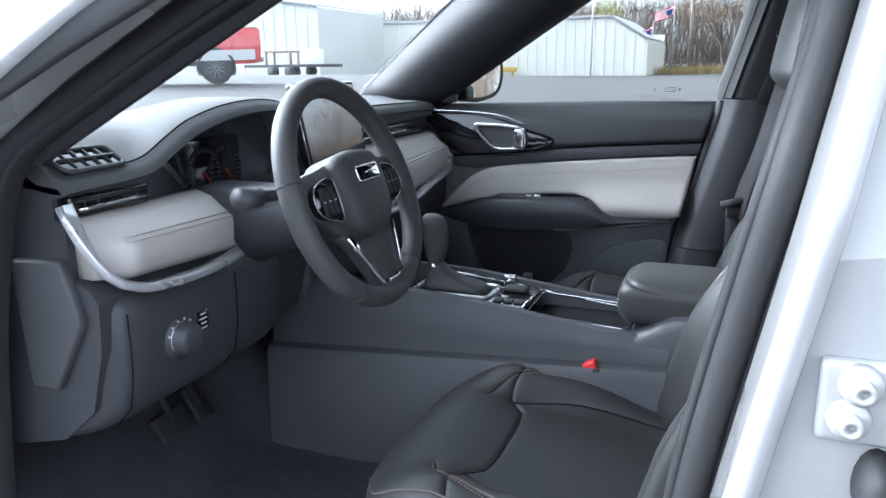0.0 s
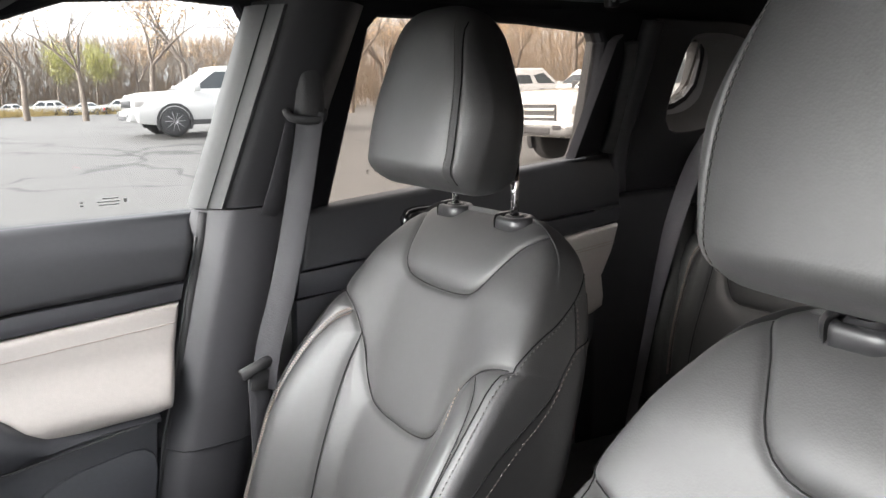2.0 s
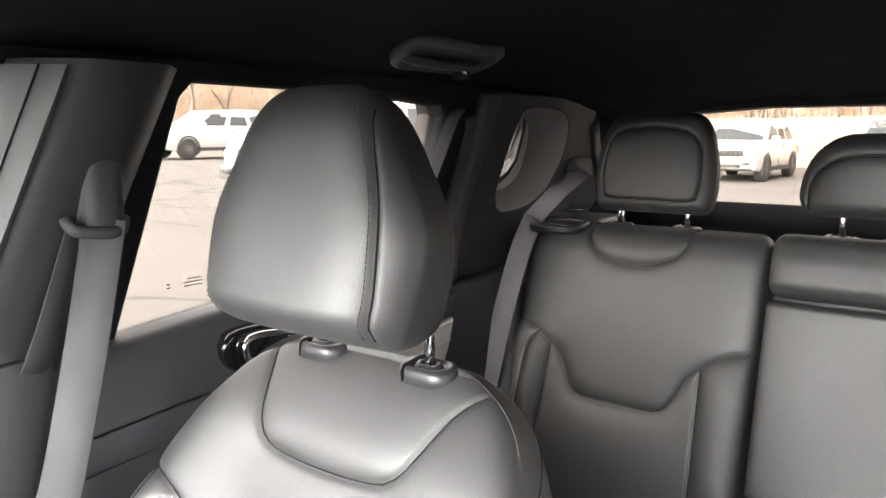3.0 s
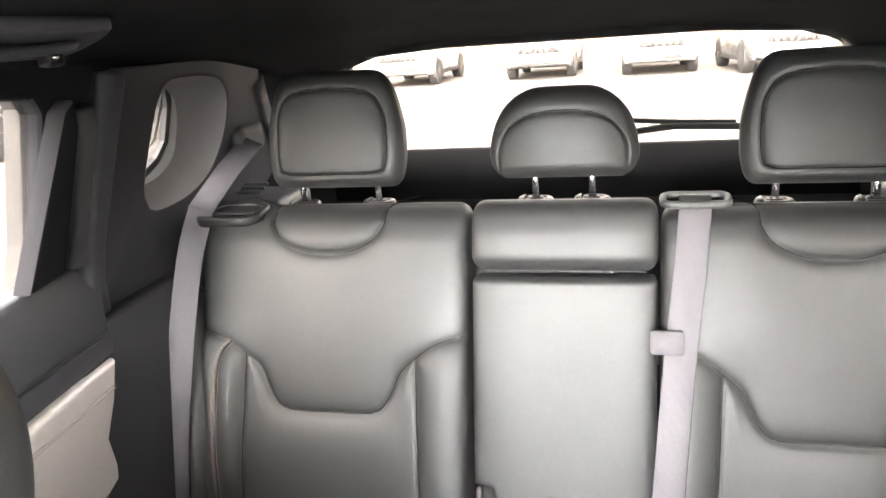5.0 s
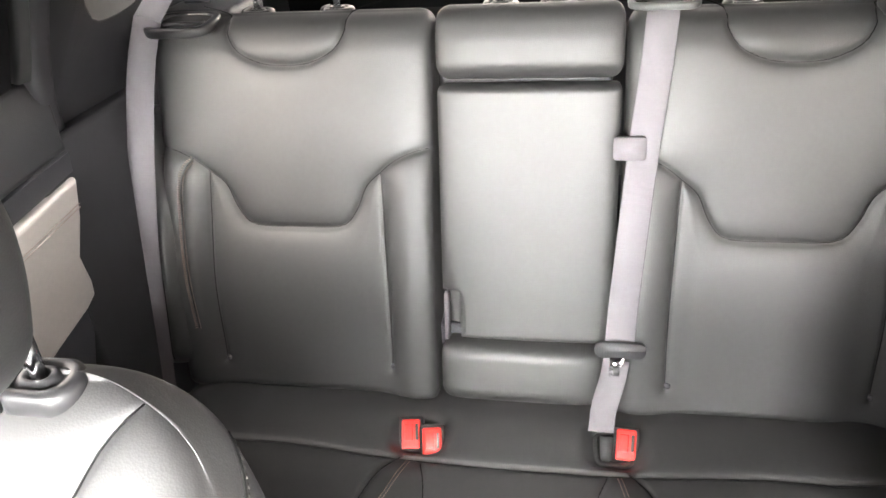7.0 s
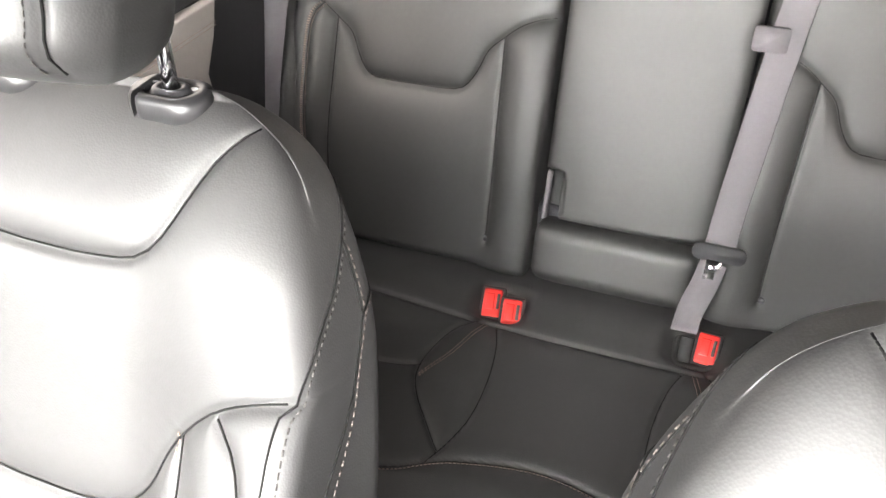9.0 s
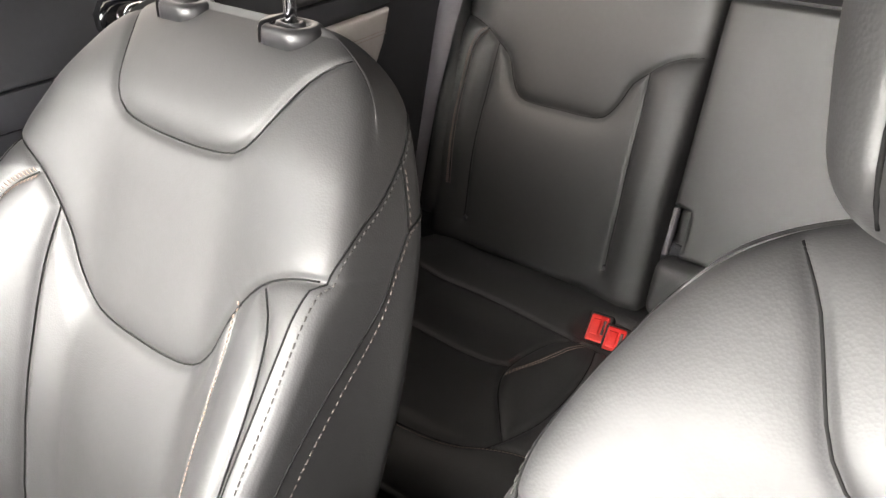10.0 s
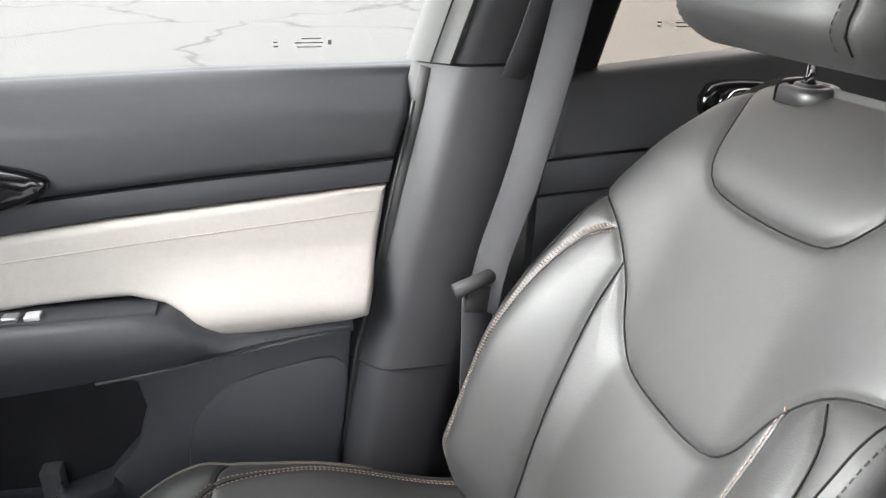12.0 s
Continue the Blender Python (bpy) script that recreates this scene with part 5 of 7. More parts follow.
def band(y0, y1, name, dz, deep, zt):
    """A padded beige band over the chrome lip: a sloping top, a sewn edge and a rounded front."""
    loops, n = [], 24
    for i in range(n + 1):
        t = i / n
        y = y0 + (y1 - y0) * t
        k = 1 - 0.55 * float(ss(t, 0.86, 1.0)) ** 2 - 0.30 * float(1 - ss(t, 0.0, 0.10)) ** 2
        b = deep * k
        zb = 0.905 - dz * (1 - t)
        zs = zb + (zt - zb) * 0.60
        fw = dz * 0.5 * (1 - t)
        prof = [(-0.25, zb), (-0.25 + b * 0.8 + fw, zb - 0.002), (-0.25 + b * 0.97 + fw, zb + 0.012), (-0.25 + b * 1.03 + fw * 0.8, zb + 0.030), (-0.25 + b + fw * 0.6, zs - 0.008), (-0.25 + b * 0.94 + fw * 0.5, zs), (-0.25 + b * 0.86 + fw * 0.4, zs + 0.006), (-0.25 + b * 0.5, zt - 0.008), (-0.25 + b * 0.15, zt), (-0.26, zt)]
        loops.append([Vector((x, y, z)) + DO for x, z in prof])
    ob = link(name, loft(loops), BEIGE, dash, "pale beige padded band")
    for j, m_ in ((6, bpy.data.materials["beige_seam"]), (5, BEIGE)):
        link("seam", sweep([lp[j] + Vector((0.0006, 0, 0.0006)) for lp in loops[2:-2]], ring(0.0012 if j == 6 else 0.0016, 6)), m_, ob)


band(-0.372, -0.675, "driver_band", 0.012, 0.085, 0.992)
band(0.17, 0.675, "passenger_band", 0.050, 0.078, 1.006)


def lip(pts):
    link("chrome_lip", sweep([Vector(p) + DO for p in smooth_line(pts, 0.02)], rounded(0.026, 0.014, 0.005, 3)), LIPM, dash, "satin silver lip")


lip([(-0.225, -0.703, 1.016), (-0.205, -0.700, 0.970), (-0.185, -0.682, 0.917), (-0.170, -0.64, 0.889), (-0.158, -0.56, 0.882), (-0.158, -0.46, 0.884), (-0.172, -0.385, 0.892), (-0.215, -0.350, 0.897)])
lip([(-0.232, 0.70, 1.030), (-0.205, 0.697, 0.985), (-0.185, 0.675, 0.915), (-0.172, 0.62, 0.897), (-0.160, 0.47, 0.882), (-0.145, 0.28, 0.858), (-0.165, 0.16, 0.850)])


def vent(y0, y1, z0=1.012, z1=1.044):
    v = part("air_vent", shift(box(-0.262, -0.236, y0, y1, z0, z1, 0.004), DO), GLOSS, dash, "slim black air vent")
    link("chrome_bar", sweep([Vector((-0.233, y, (z0 + z1) / 2 - 0.004)) + DO for y in np.linspace(y0 + 0.012, y1 - 0.012, 5)], rounded(0.004, 0.005, 0.0015, 2)), CHROME, v)
    for z in (z0 + 0.008, z1 - 0.008):
        link("slat", sweep([Vector((-0.236, y, z)) + DO for y in (y0 + 0.01, y1 - 0.01)], rounded(0.010, 0.0025, 0.001, 2)), RUBBER, v)
    for k in range(5):
        y = y0 + (y1 - y0) * (k + 1) / 6
        part("fin", shift(box(-0.240, -0.2355, y - 0.001, y + 0.001, z0 + 0.005, z1 - 0.005), DO), RUBBER, v)


vent(-0.682, -0.530, 0.993, 1.024)
vent(0.13, 0.58)
dv = thing("side_air_outlet", (-0.272, -0.612, 1.068), "black slatted air outlet in the dash top", "air vent")
tilt_ = Matrix.Rotation(radians(30), 3, "Y")
dq = lambda x, y, z: tilt_ @ Vector((x, y, z))
bm = box(-0.024, 0.024, -0.055, 0.055, -0.006, 0.001, 0.003)
for v in bm.verts:
    v.co = dq(*v.co)
part("outlet_well", bm, GLOSS, dv)
for k in range(4):
    y = -0.033 + k * 0.022
    link("fin", sweep([dq(-0.020, y, 0.002), dq(0.020, y, 0.002)], rounded(0.002, 0.005, 0.0008, 2), up=dq(0, 0, 1)), DASHTOP, dv)
link("cross_bar", sweep([dq(0, -0.052, 0.003), dq(0, 0.052, 0.003)], rounded(0.004, 0.005, 0.001, 2), up=dq(0, 0, 1)), DASHTOP, dv)
link("outlet_rim", sweep([dq(a, b, 0.002) for a, b in rounded(0.050, 0.116, 0.014)], ring(0.0035, 8), closed=True, up=dq(0, 0, 1)), DASHTOP, dv)
# dial housing
part("dial_screen", shift(box(-0.330, -0.312, -0.470, -0.180, 0.945, 1.070, 0.006), DO), SCREEN, dash, "dark instrument screen")
part("dial_sill", shift(box(-0.325, -0.25, -0.50, -0.185, 0.940, 0.956, 0.005), DO), HEADLINER, dash)
link("cluster_cheek", loft([[Vector((x + d, y, z)) + DO for x, y in ((-0.262, -0.515), (-0.300, -0.43), (-0.314, -0.365))] + [Vector((x + d - 0.02, y, z)) + DO for x, y in ((-0.314, -0.365), (-0.300, -0.43), (-0.262, -0.515))] for z, d in ((0.945, 0.012), (1.0, 0.0), (1.045, -0.01))]), PLASTIC, dash, "smooth dark cheek beside the dials")
for yc in (-0.300, -0.235):
    dl = part("dial", shift(box(-0.3125, -0.311, yc - 0.004, yc + 0.004, 1.000, 1.008), DO), DARKMARK, dash)
    link("dial_rim", sweep([Vector((-0.311, yc + 0.048 * math.cos(a), 1.004 + 0.048 * math.sin(a))) + DO for a in np.linspace(0, 2 * math.pi, 40)[:-1]], ring(0.0015, 6), up=(1, 0, 0), closed=True), RUBBER, dl)
    for k in range(22):
        a = radians(-40 + 260 * k / 21)
        p = Vector((-0.310, yc - 0.040 * math.cos(a), 1.004 + 0.040 * math.sin(a)))
        q = Vector((-0.310, yc - 0.045 * math.cos(a), 1.004 + 0.045 * math.sin(a)))
        link("tick", rod(p + DO, q + DO, 0.0008 if k % 3 else 0.0013, 5), PRINT, dl)
    link("needle", rod(Vector((-0.3095, yc, 1.004)) + DO, Vector((-0.3095, yc + 0.022, 0.975)) + DO, 0.0016, 6, 0.0008), RED, dl)
# lower driver panel: light switch, dimmer, knee lip
kn = link("light_knob", loft([[Vector((x, -0.548 + a, 0.777 + b)) + DO for a, b in ring(r, 24)] for x, r in ((-0.200, 0.038), (-0.181, 0.036), (-0.180, 0.027), (-0.160, 0.025), (-0.156, 0.020))]), PLASTIC, dash)
link("knob_ring", sweep([Vector((-0.1805, -0.548 + a, 0.777 + b)) + DO for a, b in ring(0.0262, 28)], ring(0.0016, 6), up=(1, 0, 0), closed=True), SATIN, kn)
for k in range(6):
    a = radians(20 + 28 * k)
    link("icon", rod(Vector((-0.1825, -0.548 + 0.031 * math.cos(a), 0.777 + 0.031 * math.sin(a))) + DO, Vector((-0.1795, -0.548 + 0.031 * math.cos(a), 0.777 + 0.031 * math.sin(a))) + DO, 0.0022, 6), GREYMARK, kn)
part("dimmer", shift(box(-0.20, -0.1815, -0.512, -0.478, 0.772, 0.806, 0.004), DO), GLOSS, dash)
for k in range(4):
    part("icon", shift(box(-0.183, -0.1806, -0.504 + 0.004 * (k % 2), -0.486, 0.775 + 0.008 * k, 0.7775 + 0.008 * k), DO), GREYMARK, dash)
part("column_shroud", shift(box(-0.26, -0.02, -0.415, -0.315, 0.925, 1.00, 0.03, 4), DO), PLASTIC, dash)
knee = []
for y, k in ((-0.684, 0.085), (-0.682, 0.055), (-0.675, 0.030), (-0.662, 0.012), (-0.645, 0.003), (-0.61, 0.0), (-0.45, 0.0), (-0.34, 0.004), (-0.25, 0.012), (-0.22, 0.03)):
    knee.append([Vector((x - k, y, z)) + DO for x, z in ((-0.33, 0.635), (-0.27, 0.645), (-0.225, 0.668), (-0.196, 0.70), (-0.186, 0.75), (-0.183, 0.80), (-0.184, 0.85), (-0.195, 0.872), (-0.23, 0.876))])
link("knee_panel", loft(knee), PLASTIC, dash)
for y in (-0.40, -0.655):
    link("panel_joint", sweep([Vector((x, y, z)) + DO for x, z in ((-0.224, 0.668), (-0.195, 0.70), (-0.1850, 0.75), (-0.1822, 0.80), (-0.1832, 0.85))], ring(0.0012, 6), up=(0, 1, 0)), SEAM, dash)
endp = [(-0.345, 0.93), (-0.25, 0.935), (-0.222, 0.845), (-0.285, 0.735), (-0.335, 0.735)]
part("end_cover", shift(panel(endp, lambda x, z, d: (x, -0.704 + d, z), 0.022, bev=0.005), DO), mat("fuse_cover_grey", (0.058, 0.058, 0.062), 0.6, bump=0.2, bscale=600), dash, "grey fuse cover on the dash end")
# touch screen
scr = thing("touch_screen", (-0.175, -0.02, 1.0), "dark landscape touch screen standing on the dash", "screen")
R_ = Matrix.Rotation(radians(-11), 4, "Y")
bm = box(-0.010, 0.010, -0.135, 0.115, -0.005, 0.168, 0.006, 3)
bmesh.ops.transform(bm, matrix=R_, verts=bm.verts)
part("housing", bm, GLOSS, scr)
bm = box(0.0095, 0.0115, -0.128, 0.108, 0.006, 0.160, 0.0008, 1)
bmesh.ops.transform(bm, matrix=R_, verts=bm.verts)
part("display", bm, SCREEN, scr, "switched-off glossy display", smooth=False)
link("chrome_edge", sweep([R_ @ Vector((0.010, a, b)) for a, b in ((-0.137, 0.165), (-0.137, -0.004), (0.0, -0.008), (0.117, -0.004))], ring(0.0028, 6)), CHROME, scr)
part("foot", box(-0.03, 0.0, -0.08, 0.06, -0.08, 0.01, 0.006), PLASTIC, scr)
ctl = thing("climate_panel", (-0.20, 0, 0.90), "black climate control panel with chrome edges", "control panel")
part("panel_face", box(-0.03, 0.015, -0.13, 0.13, -0.055, 0.085, 0.008, 3), GLOSS, ctl)
for y in (-0.10, -0.05, 0.05, 0.10):
    link("knob", rod((0.01, y, -0.01), (0.032, y, -0.01), 0.017, 18, 0.015), SATIN if abs(y) > 0.08 else RUBBER, ctl)
for z in (0.05, -0.045):
    link("chrome_strip", sweep([(0.016, y, z) for y in (-0.125, 0.0, 0.125)], rounded(0.004, 0.006, 0.0015, 2)), CHROME, ctl)
for k in range(6):
    part("button", box(0.013, 0.018, -0.115 + 0.04 * k, -0.085 + 0.04 * k, 0.022, 0.036, 0.0015), PLASTIC, ctl)
part("stack_body", box(-0.12, 0.0, -0.125, 0.125, -0.26, -0.04, 0.02, 3), PLASTIC, ctl)

# pedals
ped = thing("foot_pedals", (-0.45, -0.30, 0.52), "black rubber brake and throttle pedals", "pedals")
for y, z, w, h in ((0.00, -0.06, 0.05, 0.03), (0.085, -0.06, 0.025, 0.055)):
    bm = box(-0.008, 0.008, y - w / 1, y + w / 1, z - h, z + h, 0.005)
    bmesh.ops.rotate(bm, verts=bm.verts, cent=(0, y, z), matrix=Matrix.Rotation(radians(-35), 3, "Y"))
    pd = part("pedal", bm, RUBBER, ped)
    link("arm", rod((0, y, z), (-0.10, y, z + 0.22), 0.008, 8), RUBBER, ped)

# ---- steering wheel ----
WC = Vector((0.045, -0.365, 0.995))
wn_ = Vector((math.cos(radians(20)), 0, math.sin(radians(20))))
wu_ = Vector((-math.sin(radians(20)), 0, math.cos(radians(20))))
wy_ = Vector((0, 1, 0))
wheel = thing("steering_wheel", WC, "black leather steering wheel with pale spokes and chrome trim", "steering wheel")
W = lambda a, b, d=0.0: wy_ * a + wu_ * b + wn_ * d
rim = []
for i in range(96):
    a = 2 * math.pi * i / 96
    r = 0.181
    b = math.sin(a)
    rim.append(W(r * math.cos(a), r * b * (1.0 if b > -0.75 else 0.97), 0.0))
link("rim", sweep(rim, ring(0.0175, 16, 0.0195), up=wn_, closed=True), LEATHER_RIM, wheel, "black leather rim")
for a in (168, 12, 236, 304):
    t = radians(a)
    c = W(0.181 * math.cos(t), 0.181 * math.sin(t) * (1.0 if math.sin(t) > -0.75 else 0.97), 0)
    tan = W(-math.sin(t), math.cos(t))
    rad = W(math.cos(t), math.sin(t))
    link("rim_seam", sweep([c + rad * 0.0178 * math.cos(k) + wn_ * 0.0198 * math.sin(k) for k in np.linspace(0, 2 * math.pi, 25)[:-1]], ring(0.0009, 6), up=tan, closed=True), RUBBER, wheel)
hub = [(-0.070, 0.052), (-0.045, 0.066), (0.0, 0.070), (0.045, 0.066), (0.070, 0.052), (0.074, 0.01), (0.062, -0.045), (0.035, -0.068), (0.0, -0.072), (-0.035, -0.068), (-0.062, -0.045), (-0.074, 0.01)]
hubc = curve2(hub, 0.01)
hl_ = [[W(a * f, b * f, d) for a, b in hubc] for d, f in ((-0.04, 0.96), (0.01, 1.0), (0.022, 0.96), (0.030, 0.82), (0.034, 0.5), (0.035, 0.15))]
link("airbag_cover", loft(hl_), LEATHER_RIM, wheel, "dark padded airbag cover")
sp = curve2([(-0.152, 0.040), (-0.10, 0.050), (0.0, 0.062), (0.10, 0.050), (0.152, 0.040), (0.156, -0.010), (0.12, -0.030), (0.075, -0.062), (0.0, -0.075), (-0.075, -0.062), (-0.12, -0.030), (-0.156, -0.010)], 0.012)
link("spokes", loft([[W(a, b, d) for a, b in sp] for d in (-0.03, -0.004, 0.002)]), LEATHER_RIM, wheel, "dark cross spokes")
for sg in (1, -1):
    pod = [(sg * a, b) for a, b in ((0.080, 0.030), (0.125, 0.030), (0.146, 0.012), (0.142, -0.016), (0.105, -0.032), (0.082, -0.030))]
    pods = link("switch_pod", loft([[W(a * 1.0, b, d) for a, b in curve2(pod, 0.008)] for d in (-0.01, 0.010, 0.013)]), GLOSS, wheel, "black switch pod")
    link("pod_trim", sweep([W(a, b, 0.0135) for a, b in curve2(pod, 0.008)], ring(0.0009, 6), up=wn_, closed=True), SATIN, pods)
    for k in range(3):
        bm = bmesh.new()
        a0, a1 = sg * (0.087 + 0.016 * k), sg * (0.100 + 0.016 * k)
        vs = [bm.verts.new(W(a, b, 0.0145)) for a, b in ((a0, -0.022), (a1, -0.020), (a1, 0.022), (a0, 0.022))]
        fc = bm.faces.new(vs)
        ex = bmesh.ops.extrude_face_region(bm, geom=[fc])
        bmesh.ops.translate(bm, verts=[g for g in ex["geom"] if isinstance(g, bmesh.types.BMVert)], vec=wn_ * 0.002)
        part("switch", bm, RUBBER, pods)
        link("icon", rod(W((a0 + a1) / 2 - 0.003, 0.0, 0.0168), W((a0 + a1) / 2 + 0.003, 0.0, 0.0168), 0.0009, 5), GREYMARK, pods)
low = [(-0.078, -0.050), (0.088, -0.046), (0.082, -0.075), (0.062, -0.150), (0.050, -0.160), (-0.012, -0.163), (-0.022, -0.156), (-0.066, -0.080)]
lowc = curve2(low, 0.012)
link("lower_spoke", loft([[W(a * f + 0.018 * (1 - f), -0.105 + (b + 0.105) * f, d) for a, b in lowc] for d, f in ((-0.020, 0.96), (-0.004, 1.0), (0.001, 0.97), (-0.003, 0.90), (-0.006, 0.8))]), LEATHER_RIM, wheel, "dark lower spoke plate")
edge_l = [W(a, b, 0.003) for a, b in ((-0.074, -0.062), (-0.060, -0.088), (-0.040, -0.122), (-0.019, -0.153), (-0.008, -0.159))]
edge_r = [W(a, b, 0.003) for a, b in ((0.086, -0.055), (0.080, -0.085), (0.070, -0.120), (0.060, -0.148), (0.050, -0.157))]
link("spoke_trim", sweep(edge_l, rounded(0.012, 0.006, 0.002, 2), up=wn_), CHROME, wheel, "bright metal spoke trim")
link("spoke_trim", sweep(edge_r, rounded(0.005, 0.005, 0.002, 2), up=wn_), CHROME, wheel, "bright metal spoke trim")
link("bottom_trim", sweep([W(a, b, 0.003) for a, b in ((-0.012, -0.157), (0.0, -0.160), (0.036, -0.160), (0.054, -0.154))], rounded(0.014, 0.007, 0.002, 2), up=wn_), CHROME, wheel)
bd = [(a, b + 0.026) for a, b in rounded(0.072, 0.024, 0.005)]
bg_ = link("badge", loft([[W(a * f, b, d) for a, b in bd] for d, f in ((0.02, 1.0), (0.0335, 1.0), (0.035, 0.97))]), GLOSS, wheel, "small framed badge")
link("badge_frame", sweep([W(a, b, 0.0345) for a, b in bd], ring(0.0020, 6), up=wn_, closed=True), CHROME, bg_)
link("badge_bar", sweep([W(a, 0.026, 0.036) for a in (-0.012, 0.018)], rounded(0.003, 0.010, 0.001, 2), up=wn_), CHROME, bg_)
link("column", rod(W(0, 0, -0.03), W(0, 0, -0.22), 0.05, 20, 0.06), PLASTIC, wheel)
link("paddle", sweep([W(-0.115, 0.03, -0.03), W(-0.135, -0.02, -0.03), W(-0.12, -0.075, -0.03), W(-0.09, -0.10, -0.03)], rounded(0.03, 0.006, 0.002, 2), up=wn_), PLASTIC, wheel)
stk = thing("indicator_stalk", WC + W(-0.03, 0.035, -0.10), "black indicator stalk with a round end", "stalk")
link("lever", rod((0, 0, 0), (0.02, -0.125, 0.015), 0.009, 14, 0.011), PLASTIC, stk)
link("end_knob", rod((0.019, -0.12, 0.014), (0.026, -0.172, 0.02), 0.0155, 18, 0.0165), PLASTIC, stk)

# ---- centre console ----
con = thing("centre_console", (0.2, 0, 0.40), "dark centre console with chrome rails and a gear selector", "console")
CO = Vector((-0.2, 0, -0.40))


def con_loop(x):
    t = (x + 0.25) / 0.80
    zt = 0.752 - 0.045 * float(ss(x, 0.0, 0.52))
    hw = 0.128 - 0.006 * t
    zl = 0.610 + 0.052 * t
    prof = [(-hw - 0.034, 0.37), (-hw - 0.028, zl - 0.016), (-hw - 0.022, zl - 0.004), (-hw - 0.012, zl), (-hw - 0.002, zl + 0.001), (-hw + 0.002, zl + 0.03), (-hw + 0.004, zt - 0.016), (-hw + 0.014, zt), (-hw + 0.034, zt + 0.001), (-hw + 0.042, zt - 0.046), (hw - 0.042, zt - 0.046), (hw - 0.034, zt + 0.001), (hw - 0.014, zt), (hw - 0.004, zt - 0.016), (hw - 0.002, zl + 0.03), (hw - 0.006, zl), (hw + 0.004, zl - 0.004), (hw + 0.006, 0.37)]
    return [Vector((x, y, z)) + CO for y, z in prof]


sharpen(link("body", loft([con_loop(x) for x in (-0.30, -0.15, 0.0, 0.12, 0.25, 0.36, 0.46, 0.54)]), PLASTIC, con), 35)
sharpen(link("rear_body", loft([[Vector((x, y, z)) + CO for y, z in ((-0.118, 0.40), (-0.118, zt - 0.02), (-0.112, zt - 0.005), (-0.098, zt), (0.098, zt), (0.112, zt - 0.005), (0.118, zt - 0.02), (0.118, 0.40))] for x, zt in ((0.465, 0.700), (0.50, 0.722), (0.54, 0.744), (0.60, 0.754), (0.70, 0.754))]), PLASTIC, con), 50)
part("gloss_plate", shift(box(-0.02, 0.255, -0.078, 0.082, 0.680, 0.7265, 0.003), CO), GLOSS, con, "gloss black selector plate")
for y in (-0.080, 0.084):
    link("chrome_rail", sweep([Vector((x, y, 0.742 - 0.045 * float(ss(x, 0.0, 0.52)))) + CO for x in np.linspace(-0.02, 0.47, 20)], rounded(0.005, 0.006, 0.002, 2)), CHROME, con)
link("chrome_cross", sweep([Vector((0.255, y, 0.7285)) + CO for y in (-0.078, 0.0, 0.082)], rounded(0.006, 0.005, 0.002, 2)), CHROME, con)
tray = part("tray", shift(box(0.262, 0.462, -0.076, 0.080, 0.672, 0.690, 0.002), CO), HEADLINER, con)
link("tray_rim", sweep([Vector((0.362 + a, 0.002 + b, 0.712 - 0.05 * a)) + CO for a, b in rounded(0.205, 0.158, 0.02)], ring(0.0028, 6), closed=True), CHROME, tray)
link("selector_frame", sweep([Vector((0.085 + a, 0.004 + b, 0.729)) + CO for a, b in rounded(0.17, 0.095, 0.015)], rounded(0.010, 0.008, 0.003, 2), closed=True), SATIN, con, "satin chrome selector frame")
link("boot", loft([[Vector((0.085 + c + a, 0.004 + b, z)) + CO for a, b in rounded(w, h, min(w, h) * 0.3, 5)] for w, h, z, c in ((0.150, 0.08, 0.727, 0), (0.130, 0.066, 0.742, -0.004), (0.085, 0.05, 0.752, -0.022), (0.05, 0.038, 0.768, -0.04), (0.03, 0.03, 0.785, -0.045))]), LEATHER, con, "black leather selector boot")
lv = link("gear_selector", loft([[Vector((0.038 + c, 0.004, z)) + CO + Vector((a, b, 0)) for a, b in rounded(w, h, min(w, h) * 0.48, 6)] for w, h, z, c in ((0.026, 0.026, 0.775, 0), (0.030, 0.030, 0.785, 0), (0.044, 0.036, 0.80, 0.0), (0.052, 0.042, 0.825, 0.001), (0.056, 0.046, 0.85, 0.0), (0.056, 0.046, 0.868, -0.004), (0.048, 0.040, 0.882, -0.007), (0.028, 0.024, 0.889, -0.008))]), LEATHER_RIM, con, "black leather gear selector")
link("collar", rod(Vector((0.038, 0.004, 0.772)) + CO, Vector((0.038, 0.004, 0.783)) + CO, 0.0175, 18), CHROME, con)
for k in range(4):
    part("gate_mark", shift(box(0.03 + 0.022 * k, 0.04 + 0.022 * k, -0.058, -0.052, 0.7268, 0.7278), CO), RED if k == 0 else GREYMARK, con, smooth=False)
part("drive_switch", shift(box(0.185, 0.235, 0.02, 0.055, 0.727, 0.736, 0.004), CO), RUBBER, con)
part("brake_switch", shift(box(0.175, 0.20, 0.06, 0.078, 0.728, 0.752, 0.003), CO), CHROME, con, "chrome brake switch")
for k in range(3):
    part("mode_button", shift(box(0.185 + 0.022 * k, 0.203 + 0.022 * k, -0.055, -0.03, 0.727, 0.731, 0.001), CO), RUBBER, con)
armr = thing("armrest", (0.60, 0.015, 0.77), "dark leather lidded armrest with a pale stitched top", "armrest")
